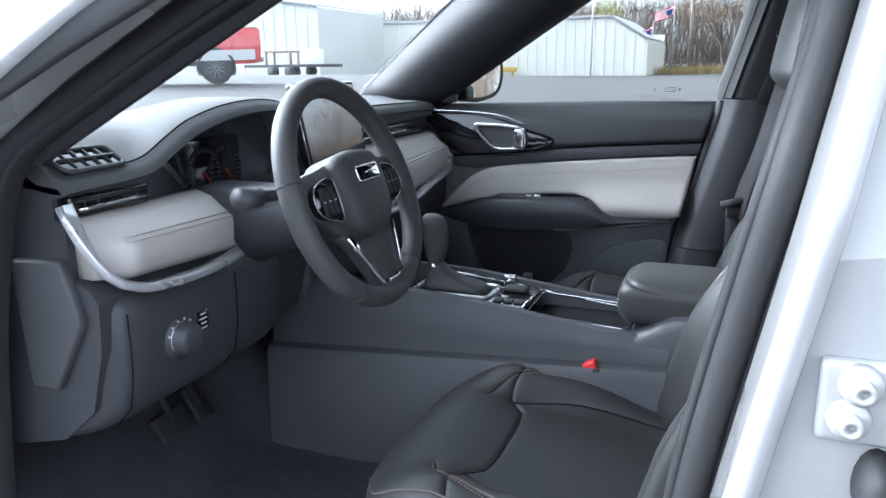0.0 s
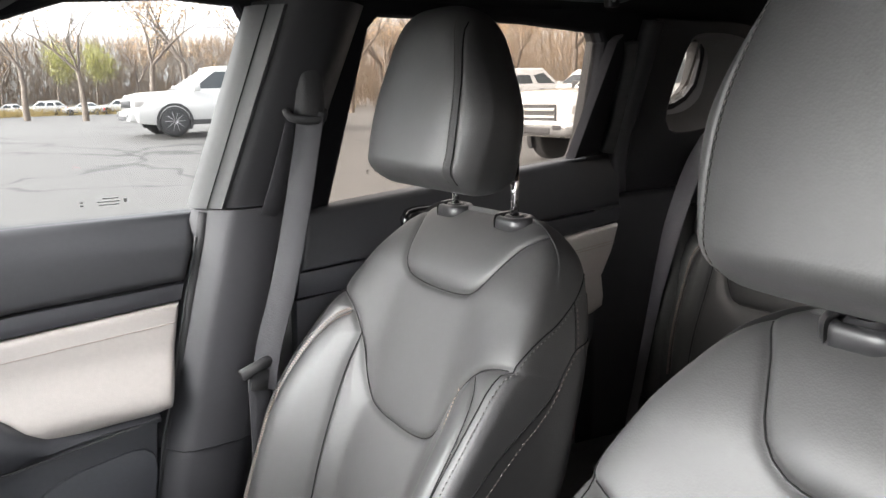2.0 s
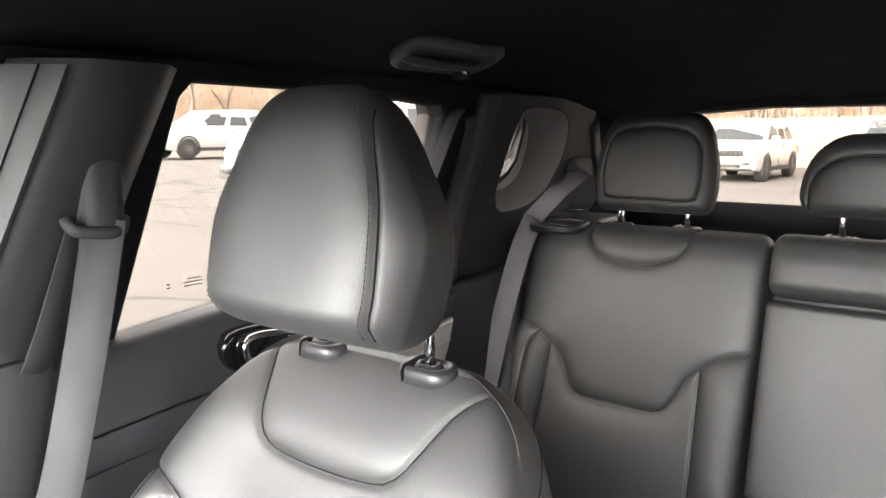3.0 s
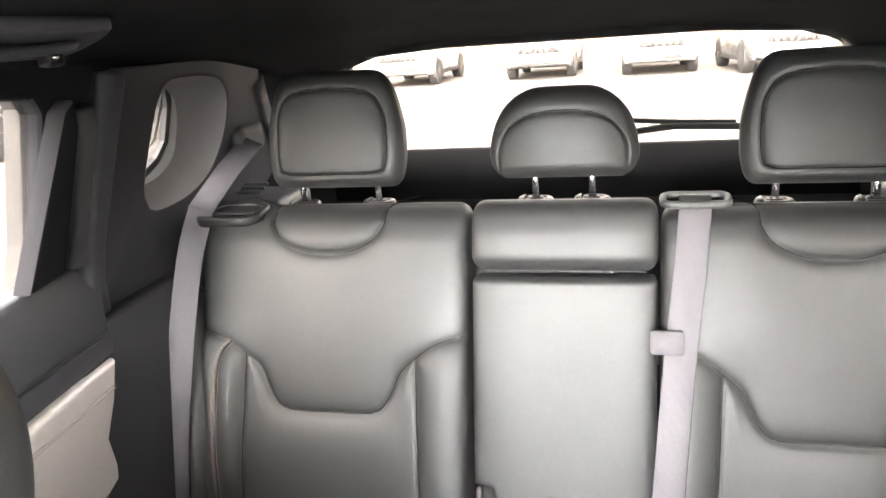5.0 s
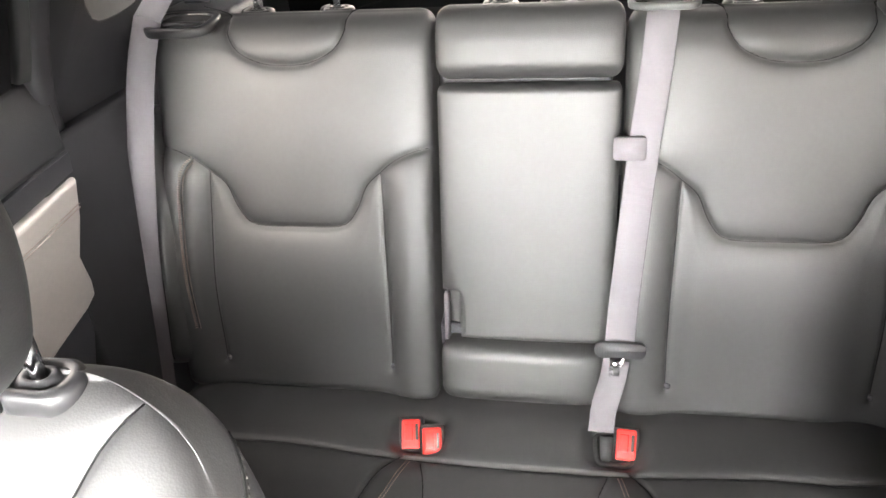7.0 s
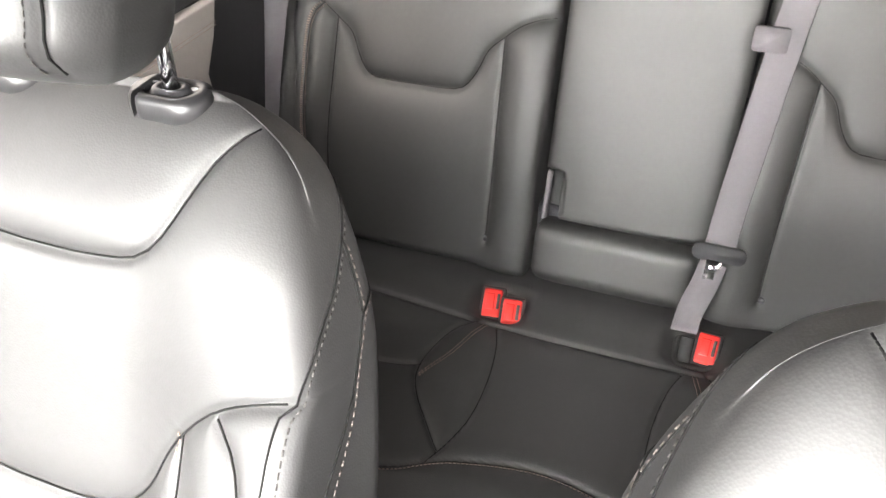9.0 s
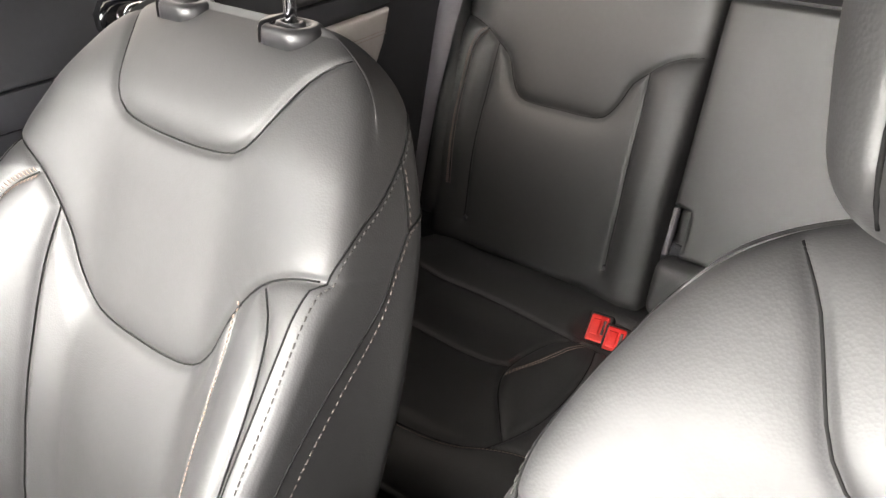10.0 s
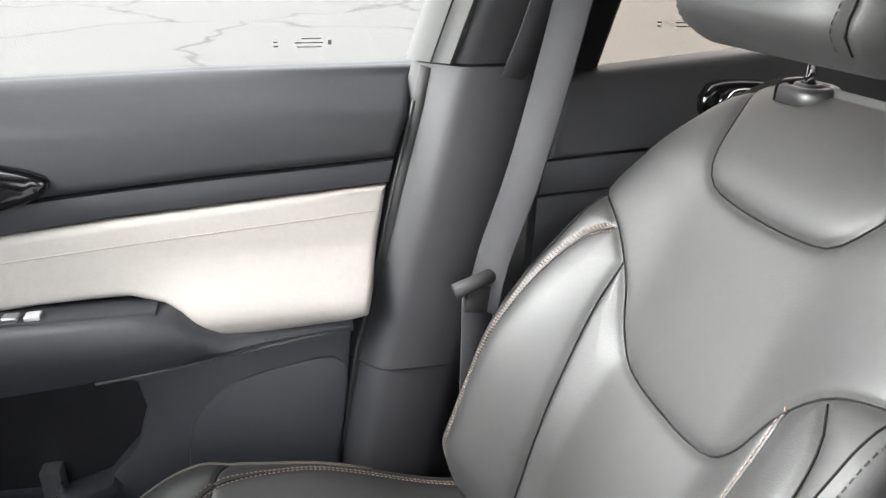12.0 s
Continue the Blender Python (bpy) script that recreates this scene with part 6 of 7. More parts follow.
ap = Pad(frame_of((0.08, 0, -0.012), (0, 1, 0), (0, 0, 1), (-1, 0, 0)), 0.245, lambda v: 0.098 - 0.012 * ss(v, 0.22, 0.32), lambda v: 0.046 + 0 * v, [[(-0.092, 0.0), (-0.092, 0.15), (-0.082, 0.212), (-0.04, 0.231), (0, 0.233), (0.04, 0.231), (0.082, 0.212), (0.092, 0.15), (0.092, 0.0)]], lambda u, v: 0.004 * np.cos(u * 12), power=4.5, r0=0.02, r1=0.045, nu=150, ns=70, groove=0.004)
link("lid", ap.mesh(), LEATHER, armr)
tagged(link("stitching", stitches([(ap, [(-0.088, 0.0), (-0.088, 0.14), (-0.075, 0.21), (-0.03, 0.225), (0.03, 0.225), (0.075, 0.21), (0.088, 0.14), (0.088, 0.0)], 0.0)]), THREAD_DARK, armr), kind="stuff")
part("lid_base", box(-0.10, 0.08, -0.085, 0.085, -0.035, -0.008, 0.01), PLASTIC, armr)


# ---- belts ----
def belt(path, normal, width=0.047, t=0.0014):
    return sweep(path, rounded(width, t * 2, t * 0.9, 1), up=normal)


def buckle(name, place, yaw, tilt, label, tall=False):
    b = thing(name, place, label, "belt buckle", "belt buckles")
    b.rotation_euler = (0, radians(tilt), radians(yaw))
    if tall:
        part("housing", box(-0.013, 0.013, -0.018, 0.018, -0.085, 0.0, 0.004, 2), RUBBER, b)
        part("release", box(-0.010, 0.010, -0.0155, 0.0155, -0.004, 0.010, 0.003, 3), RED, b, "red release button")
        return b
    part("housing", box(-0.007, 0.018, -0.0205, 0.0205, -0.075, 0.027, 0.004, 2), RUBBER, b)
    part("release", box(-0.012, 0.012, -0.0155, 0.0155, -0.026, 0.022, 0.004, 3), RED, b, "red release button")
    part("slot", box(-0.0132, -0.008, -0.0125, -0.0075, -0.012, 0.014, 0.001, 1), DARKMARK, b, smooth=False)
    part("release_ridge", box(-0.0138, -0.010, -0.004, 0.011, -0.014, 0.014, 0.002, 2), RED, b)
    return b


buckle("belt_buckle", (0.405, -0.125, 0.645), 0, -28, "red driver belt buckle standing beside the seat", True).scale = (1.3, 1.3, 1.3)
buckle("belt_buckle", (0.47, 0.115, 0.62), 0, 12, "red passenger belt buckle beside the seat", True)

fb = thing("seat_belt", (0.72, 0.62, 1.26), "grey front passenger belt hanging from the pillar, darkened for shade", "seat belt", "seat belts")
FO = Vector((-0.72, -0.62, -1.26))
link("webbing", belt([Vector(p) + FO for p in smooth_line([(0.742, 0.592, 1.265), (0.715, 0.602, 1.12), (0.684, 0.612, 0.98), (0.652, 0.620, 0.87), (0.640, 0.622, 0.80)], 0.02)], (-0.72, -0.7, 0.1)), BELT_SHADED, fb, "grey ribbed webbing")
link("inner_webbing", belt([Vector(p) + FO for p in ((0.728, 0.612, 1.255), (0.70, 0.642, 1.14), (0.685, 0.655, 1.09))], (0.3, -1, 0.1)), BELT_SHADED, fb)
hg = link("belt_guide", loft([[Vector((0.742 + a * f, y, 1.298 + b * g)) + FO for a, b in rounded(0.052, 0.118, 0.024, 6)] for y, f, g in ((0.638, 1.06, 1.06), (0.606, 1.0, 1.0), (0.592, 0.9, 0.95), (0.584, 0.7, 0.82), (0.581, 0.4, 0.5))]), RUBBER, fb, "dark plastic height adjuster")
part("adjuster_button", shift(box(0.727, 0.748, 0.585, 0.593, 1.305, 1.335, 0.004), FO), RUBBER, hg)
link("guide_loop", sweep([Vector(p) + FO for p in smooth_line([(0.700, 0.595, 1.268), (0.705, 0.588, 1.255), (0.738, 0.582, 1.250), (0.758, 0.586, 1.252), (0.764, 0.594, 1.264)], 0.006)], ring(0.007, 8)), RUBBER, fb)
link("lower_guide", rod(Vector((0.600, 0.61, 0.835)) + FO, Vector((0.668, 0.625, 0.852)) + FO, 0.010, 12), RUBBER, fb)
link("tongue", sweep([Vector(p) + FO for p in ((0.635, 0.617, 0.835), (0.63, 0.617, 0.80))], rounded(0.03, 0.004, 0.001, 1), up=(0, 1, 0)), RUBBER, fb)
link("low_webbing", belt([Vector(p) + FO for p in ((0.636, 0.630, 0.83), (0.64, 0.655, 0.60), (0.645, 0.668, 0.42))], (0.25, -1, 0.1)), BELT_SHADED, fb)

# rear outer belts, from the shelf over the bolster
def rear_belt(sg):
    rb = thing("seat_belt", (1.80, sg * 0.62, 1.20), "grey rear belt running down over the seat's outer edge", "seat belt", "seat belts")
    o = Vector((-1.80, -sg * 0.62, -1.20))
    top = [Vector((1.955, sg * 0.622, 1.268)) + o, Vector((1.87, sg * 0.640, 1.222)) + o, Vector((1.785, sg * 0.655, 1.168)) + o]
    down = [Vector((1.787, sg * 0.655, 1.170)) + o, Vector((1.735, sg * 0.662, 1.09)) + o, Vector((1.690, sg * 0.680, 0.94)) + o, Vector((1.645, sg * 0.696, 0.76)) + o, Vector((1.60, sg * 0.70, 0.56)) + o, Vector((1.575, sg * 0.70, 0.46)) + o]
    link("webbing", belt(smooth_line([tuple(p) for p in down], 0.02), (-1, -sg * 0.35, 0.25)), WEBBING, rb, "grey ribbed webbing")
    link("upper_webbing", belt([tuple(p) for p in top], (-0.55, -sg * 0.35, 0.8)), WEBBING, rb)
    # moulded bracket on the seat's corner, and the slats of the shelf behind it
    link("guide_bracket", sweep([Vector((1.81 + a, sg * 0.605 + b, 1.150 + 0.10 * a)) + o for a, b in rounded(0.085, 0.115, 0.028, 5)], rounded(0.016, 0.018, 0.005, 3), closed=True), GUIDE, rb, "moulded grey belt guide")
    link("bracket_bar", sweep([Vector((1.80, sg * 0.605 + b, 1.153)) + o for b in (-0.05, 0.0, 0.05)], rounded(0.014, 0.008, 0.003, 2)), GUIDE, rb)
    for k in range(3):
        link("slat", sweep([Vector((1.895 + 0.016 * k, sg * (0.615 - 0.028) , 1.172 + 0.006 * k)) + o, Vector((1.895 + 0.016 * k, sg * (0.615 + 0.022), 1.172 + 0.006 * k)) + o], rounded(0.007, 0.005, 0.002, 2)), GUIDE, rb)
    part("shelf_corner", shift(box(1.865, 2.02, sg * 0.61 - 0.075, sg * 0.61 + 0.075, 1.08, 1.162, 0.014, 3), o), TRIM, rb, "dark moulded shelf corner")


rear_belt(1)
rear_belt(-1)

mb = thing("seat_belt", (1.74, -0.20, 1.0), "grey middle rear belt lying down the backrest", "seat belt", "seat belts")
MO = Vector((-1.74, 0.20, -1.0))
def on_rear(y, z, f):
    return (1.6375 + 0.23 * (z - 0.50) - f, y, z)
path = [(1.855, -0.222, 1.164), (1.822, -0.222, 1.170), (1.795, -0.222, 1.162), on_rear(-0.220, 1.145, 0.005), on_rear(-0.213, 1.06, 0.012), on_rear(-0.200, 0.95, 0.024), on_rear(-0.190, 0.83, 0.030), on_rear(-0.180, 0.70, 0.034), on_rear(-0.176, 0.625, 0.036)]
link("webbing", belt([Vector(p) + MO for p in smooth_line(path, 0.015)], (-1, 0, 0.2), 0.050), WEBBING, mb, "grey ribbed webbing")
tail = [on_rear(-0.172, 0.600, 0.040), on_rear(-0.165, 0.565, 0.05), on_rear(-0.152, 0.53, 0.075), on_rear(-0.148, 0.505, 0.10)]
link("webbing_tail", belt([Vector(p) + MO for p in smooth_line(tail, 0.008)], (-1, 0.35, 0.2), 0.046), WEBBING, mb, "twisted webbing end")
tq = [(a, b) for a, b in rounded(0.088, 0.026, 0.013, 5)]
link("tongue_plate", loft([[Vector(on_rear(-0.177 + a, 0.618 + b, d)) + MO for a, b in tq] for d in (0.037, 0.045)]), TRIM, mb, "grey plastic belt tongue")
link("tongue_metal", sweep([Vector(on_rear(-0.172, z, 0.045)) + MO for z in (0.607, 0.572)], rounded(0.026, 0.004, 0.001, 1), up=(-1, 0, 0.2)), CHROME, mb)
part("tongue_slot", shift(box(1.66 - 0.05 - 0.0075, 1.66 - 0.05 - 0.001, -0.177, -0.166, 0.577, 0.590), MO), DARKMARK, mb)
link("belt_clip", loft([[Vector(on_rear(-0.178 + a, 0.958 + b, d)) + MO for a, b in rounded(0.052, 0.036, 0.006)] for d in (0.028, 0.034, 0.036)]), WEBBING, mb, "grey belt keeper loop")
link("outlet", sweep([Vector((1.802 + a, -0.222 + b, 1.168 + 0.1 * a)) + MO for a, b in rounded(0.05, 0.100, 0.016)], rounded(0.011, 0.012, 0.004, 2), closed=True), STRIPM, mb, "pale grey belt outlet frame")

for y, x in ((0.189, 1.536), (0.147, 1.518), (-0.192, 1.548)):
    buckle("belt_buckle", (x, y, 0.472), 8 if y > 0 else -4, 48, "red rear belt buckle in the bench cushion").scale = (1.1, 1.1, 1.1)
for y, w in ((0.17, 0.052), (-0.172, 0.032)):
    well = thing("buckle_well", (1.545, y, 0.452), "black recess in the bench for belt buckles", "buckle recess", "buckle wells")
    link("well_frame", sweep([Vector((a - 0.005, b, 0.012 + 0.2 * a)) for a, b in rounded(0.062, w * 2, 0.014)], rounded(0.010, 0.008, 0.003, 2), closed=True), LEATHER, well)
    part("well_floor", box(-0.03, 0.022, -w + 0.004, w - 0.004, -0.004, 0.004, 0.002), HEADLINER, well)
lb = thing("belt_latch", (1.525, -0.158, 0.47), "small black latch at the middle belt's end", "belt latch")
link("latch", rod((0.02, 0, 0.02), (-0.01, 0.0, -0.03), 0.012, 10, 0.010), RUBBER, lb)

# ---- roof handle, sun visor mirror, dome ----
gh = thing("grab_handle", (1.295, 0.560, 1.496), "black folding roof grab handle with a coat hook", "grab handle")
link("grip", sweep(smooth_line([(-0.108, 0.0, -0.004), (-0.098, -0.012, -0.022), (-0.07, -0.018, -0.030), (0.0, -0.02, -0.032), (0.07, -0.018, -0.030), (0.098, -0.012, -0.022), (0.108, 0.0, -0.004)], 0.01), rounded(0.022, 0.014, 0.006, 3)), PLASTIC, gh)
link("base_plate", loft([[Vector((a * f, -0.033 + b * f, roof_z(1.295 + a * f, 0.527 + b * f) - 1.496 - d)) for a, b in rounded(0.250, 0.080, 0.038, 6)] for d, f in ((-0.004, 1.0), (0.010, 1.0), (0.015, 0.95), (0.016, 0.86), (0.008, 0.78))]), PLASTIC, gh, "dark oval handle base")
part("coat_hook", box(0.045, 0.072, -0.022, -0.002, -0.052, -0.028, 0.006), RUBBER, gh)
link("hook_pin", rod((0.050, -0.023, -0.040), (0.050, -0.028, -0.040), 0.004, 10), CHROME, gh)
rv = thing("rear_view_mirror", (0.03, 0.0, 1.40), "black interior mirror seen from behind the wheel", "car mirror")
link("mirror_housing", loft([[Vector((x, a * f, b * f)) for a, b in rounded(0.25, 0.072, 0.03, 5)] for x, f in ((-0.03, 0.7), (-0.02, 0.92), (0.0, 1.0), (0.012, 0.97))]), RUBBER, rv)
link("mirror_glass", loft([[Vector((x, a * 0.92, b * 0.88)) for a, b in rounded(0.25, 0.072, 0.03, 5)] for x in (0.008, 0.0145)]), MIRROR, rv, smooth=False)
link("stem", rod((-0.02, 0, 0.02), (-0.03, 0, 0.095), 0.011, 10), RUBBER, rv)


# ---- outside: the lot ----
def asphalt_mat():
    m = mat("weathered_asphalt", (0.064, 0.062, 0.059), 0.88, vary=0.16, vscale=0.35, bump=0.5, bscale=55)
    n, l = m.node_tree.nodes, m.node_tree.links
    p = n["Principled BSDF"]
    tc = n["Texture Coordinate"]
    wob = n.new("ShaderNodeTexNoise")
    wob.inputs["Scale"].default_value, wob.inputs["Detail"].default_value = 0.7, 5
    l.new(tc.outputs["Object"], wob.inputs["Vector"])
    mix = n.new("ShaderNodeVectorMath")
    mix.operation = "MULTIPLY_ADD"
    mix.inputs[1].default_value = (1.6, 1.6, 1.6)
    l.new(wob.outputs["Color"], mix.inputs[0])
    l.new(tc.outputs["Object"], mix.inputs[2])
    cell = n.new("ShaderNodeTexVoronoi")
    cell.feature = "DISTANCE_TO_EDGE"
    cell.inputs["Scale"].default_value = 0.23
    l.new(mix.outputs["Vector"], cell.inputs["Vector"])
    ramp = n.new("ShaderNodeMapRange")
    ramp.inputs["From Min"].default_value, ramp.inputs["From Max"].default_value = 0.004, 0.016
    ramp.inputs["To Min"].default_value, ramp.inputs["To Max"].default_value = 0.35, 1.0
    l.new(cell.outputs["Distance"], ramp.inputs["Value"])
    old = p.inputs["Base Color"].links[0].from_socket
    sc = n.new("ShaderNodeVectorMath")
    sc.operation = "SCALE"
    l.new(old, sc.inputs[0])
    l.new(ramp.outputs["Result"], sc.inputs["Scale"])
    l.new(sc.outputs["Vector"], p.inputs["Base Color"])
    return m


ASPHALT = asphalt_mat()


def ground_z(x, y):
    a = float(ss(-x, 4, 12)) * (1 - float(ss(y, 30, 60))) * 0.68
    return a + 0.35 * float(ss(-x, 15, 45)) * float(ss(y, 30, 60)) + (0.15 * float(ss(y, 6, 20)) + 0.36 * float(ss(y, 13, 22)) * float(ss(x, -8, 2))) * (1 - float(ss(y, 32, 60)))


grid = sorted(set([-1500, -700, -300, -160] + list(range(-120, 125, 5)) + [160, 300, 700, 1500]))
verts = [(x, y, ground_z(x, y)) for y in grid for x in grid]
k = len(grid)
gr = link("ground", raw(verts, [(j * k + i, j * k + i + 1, (j + 1) * k + i + 1, (j + 1) * k + i) for j in range(k - 1) for i in range(k - 1)]), ASPHALT, None, "pale grey cracked asphalt lot")
tagged(gr, kind="structure")

# ---- buildings ----
CREAM = mat("cream_metal_siding", (0.66, 0.66, 0.60), 0.55, vary=0.05, vscale=0.6)
GREYS = mat("grey_metal_siding", (0.52, 0.53, 0.49), 0.55, vary=0.06, vscale=0.5)
ROOFM = mat("grey_metal_roof", (0.40, 0.41, 0.42), 0.5, vary=0.08)
YELLOW = mat("weathered_yellow_paint", (0.55, 0.36, 0.08), 0.7, vary=0.15)
WOOD = mat("weathered_fence_wood", (0.24, 0.18, 0.125), 0.85, vary=0.15, vscale=4, bump=0.4, bscale=40, rand=0.5)


def shed(name, outline, y0, depth, material, label, ribs):
    """A metal shed: its front's outline in x and z, ribbed siding, a roof that follows the outline's top."""
    b = thing(name, (outline[0][0], y0, 0), label, "building")
    ox = outline[0][0]
    part("wall", panel([(x - ox, z) for x, z in outline], lambda x, z, d: (x, d, z), depth), material, b, smooth=False)
    xs = [p[0] for p in outline]
    top = sorted([p for p in outline if p[1] > 2.0])
    verts, faces = [], []
    x = min(xs) + 0.3
    while x < max(xs) - 0.1:
        zt = np.interp(x, [p[0] for p in top], [p[1] for p in top])
        k = len(verts)
        verts += [(x - ox - 0.05, -0.003, -0.3), (x - ox - 0.02, -0.045, -0.3), (x - ox + 0.02, -0.045, -0.3), (x - ox + 0.05, -0.003, -0.3), (x - ox - 0.05, -0.003, zt), (x - ox - 0.02, -0.045, zt), (x - ox + 0.02, -0.045, zt), (x - ox + 0.05, -0.003, zt)]
        faces += [(k, k + 1, k + 5, k + 4), (k + 1, k + 2, k + 6, k + 5), (k + 2, k + 3, k + 7, k + 6)]
        x += ribs
    tagged(link("siding_rib", raw(verts, faces), material, b, smooth=False), kind="stuff")
    link("roof_edge", sweep([(p[0] - ox, -0.12, p[1] + 0.08) for p in top], rounded(0.25, 0.28, 0.04, 1)), ROOFM, b)
    for p, q in zip(top, top[1:]):
        link("roof", loft([[Vector((p[0] - ox, y, p[1] + 0.1 + dz)) for y, dz in ((-0.25, 0), (depth + 0.25, 0), (depth + 0.25, 0.12), (-0.25, 0.12))], [Vector((q[0] - ox, y, q[1] + 0.1 + dz)) for y, dz in ((-0.25, 0), (depth + 0.25, 0), (depth + 0.25, 0.12), (-0.25, 0.12))]]), ROOFM, b, smooth=False)
    return b


sa = shed("metal_shed", [(-52, -0.4), (-8.4, -0.4), (-8.4, 3.5), (-12.0, 5.75), (-52, 5.9)], 78, 18, CREAM, "long cream metal shed beyond the lot", 1.0)
part("vent_panel", box(7.6, 10.6, -0.25, -0.05, 3.5, 5.75, 0.05), ROOFM, sa)
part("panel_face", box(7.9, 10.3, -0.30, -0.24, 3.75, 5.5, 0.02), CREAM, sa)
shed("metal_shed", [(-110, -0.4), (-36.5, -0.4), (-36.5, 6.6), (-58, 9.6), (-110, 9.0)], 62, 14, GREYS, "tall grey metal shed beyond the lot", 1.2)
hs_ = thing("white_house", (-16.6, 112, 0), "small white house behind the shed", "house")
part("wall", box(0, 6, 0, 6, -0.3, 3.0), WHITE, hs_, smooth=False)
link("roof", loft([[Vector((x, y, z)) for y, z in ((-0.5, 2.9), (3, 5.2), (6.5, 2.9))] for x in (-0.4, 6.4)]), ROOFM, hs_, smooth=False)
for x in (1.0, 3.8):
    part("window", box(x, x + 1, -0.06, 0.02, 1.2, 2.4, 0.02), SCREEN, hs_, smooth=False)
bar = thing("yellow_barrier", (-27, 76.5, 0.2), "weathered yellow steel barrier at the lot's edge", "barrier")
part("beam", box(0, 5.5, 0, 0.35, 0.25, 0.75, 0.05), YELLOW, bar)
for x in (0.4, 2.7, 5.0):
    part("post", box(x, x + 0.2, 0.08, 0.28, -0.3, 0.3), YELLOW, bar)


def pole(x, y, h, r, material, label, name="utility_pole"):
    p = thing(name, (x, y, ground_z(x, y)), label, "pole", "poles")
    link("shaft", rod((0, 0, -0.3), (0, 0, h), r, 10, r * 0.7), material, p)
    return p


POLEW = mat("grey_pole_wood", (0.22, 0.19, 0.16), 0.85, vary=0.2)
pole(-13.6, 76, 8.5, 0.09, ROOFM, "thin grey metal pole before the shed")
pole(-24.5, 74, 8.0, 0.08, ROOFM, "thin grey metal pole before the shed")
pole(-34.0, 56, 7.5, 0.06, ROOFM, "thin grey metal pole before the shed")
p = pole(-5.2, 92, 13, 0.16, POLEW, "tall wooden utility pole")
part("cross_arm", box(-1.1, 1.1, -0.06, 0.06, 10.6, 10.8), POLEW, p)
FLAGR = mat("red_cloth", (0.55, 0.05, 0.06), 0.8)
FLAGW = mat("white_cloth", (0.75, 0.75, 0.75), 0.8)
FLAGB = mat("blue_cloth", (0.03, 0.05, 0.20), 0.8)
for fx, fy, fh, s in ((-6.5, 84, 7.6, 0.72), (-8.8, 86, 5.6, 0.6)):
    fp = pole(fx, fy, fh, 0.06, WHITE, "white flagpole with a drooping striped flag", "flagpole")
    for k in range(9):
        path = [(-0.06 - 2.6 * s * t, 0.08 * math.sin(6 * t), fh - 0.5 - 0.15 * s * k - 1.2 * s * t - 0.12 * math.sin(5 * t) * s) for t in np.linspace(0, 1, 9)]
        link("stripe", sweep(path, [(-0.008, -0.075 * s), (0.008, -0.075 * s), (0.008, 0.075 * s), (-0.008, 0.075 * s)]), FLAGW if k % 2 else FLAGR, fp, smooth=False)
    path = [(-0.06 - 1.0 * s * t, 0.08 * math.sin(6 * t) - 0.02, fh - 0.7 - 0.45 * s - 1.2 * s * t * 0.4) for t in np.linspace(0, 1, 5)]
    link("canton", sweep(path, [(-0.02, -0.35 * s), (0.02, -0.35 * s), (0.02, 0.38 * s), (-0.02, 0.38 * s)]), FLAGB, fp, smooth=False)
wires = [smooth_line([(-60, 70, 10.2), (-30, 80, 9.0), (-5.2, 92, 10.7)], 2.0), smooth_line([(-5.2, 92, 10.7), (20, 80, 8.6), (60, 62, 10.0)], 2.0)]
for w in wires:
    ob = link("overhead_wire", sweep(w, ring(0.03, 5)), RUBBER, None, "thin black overhead wire", smooth=False)
    tagged(ob, category="wire")

# timber fence behind the parked row
fence = thing("wooden_fence", (31, 0, 0), "weathered brown board fence behind the parked cars", "fence")
bme = bpy.data.meshes.new("board")
bmb = box(-0.012, 0.012, -0.068, 0.068, 0.05, 1.9, 0.006, 1)
bmb.to_mesh(bme)
bmb.free()
bme.materials.append(WOOD)
for i in range(230):
    ob = new("board", bme)
    ob.parent = fence
    ob.location = (random.uniform(-0.006, 0.006), -14 + 0.15 * i, random.uniform(-0.02, 0.02))
for z in (0.5, 1.55):
    part("rail", box(0.015, 0.06, -14.2, 20.6, z, z + 0.09), WOOD, fence, smooth=False)
for i in range(13):
    part("post", box(0.02, 0.12, -14 + 2.8 * i, -13.9 + 2.8 * i, 0, 2.0, 0.01), WOOD, fence, smooth=False)


# ---- parked vehicles ----
TYRE = mat("tyre_rubber", (0.02, 0.02, 0.021), 0.8, vary=0.15)
ALLOY = mat("dark_alloy", (0.28, 0.28, 0.29), 0.35, metal=0.8)
CARGLASS = mat("dark_car_glass", (0.025, 0.03, 0.033), 0.05, vary=0.05, rvary=0.02)
LAMP = mat("lamp_lens", (0.26, 0.25, 0.24), 0.10, vary=0.05)
REDPAINT = mat("red_truck_paint", (0.50, 0.025, 0.030), 0.3, vary=0.05, coat=0.8)
SILVERP = mat("silver_paint", (0.50, 0.50, 0.50), 0.35, vary=0.05, coat=0.5)
GREYPAINT = mat("dark_grey_paint", (0.09, 0.095, 0.10), 0.3, vary=0.05, coat=0.8)


def body_loop(x, zb, zt, hw, tuck=0.06):
    prof = [(-hw + tuck, zb), (-hw, zb + 0.12), (-hw - 0.015, (zb + zt) / 2), (-hw + 0.02, zt - 0.10), (-hw + 0.09, zt), (hw - 0.09, zt), (hw - 0.02, zt - 0.10), (hw + 0.015, (zb + zt) / 2), (hw, zb + 0.12), (hw - tuck, zb)]
    return [Vector((x, y, z)) for y, z in prof]


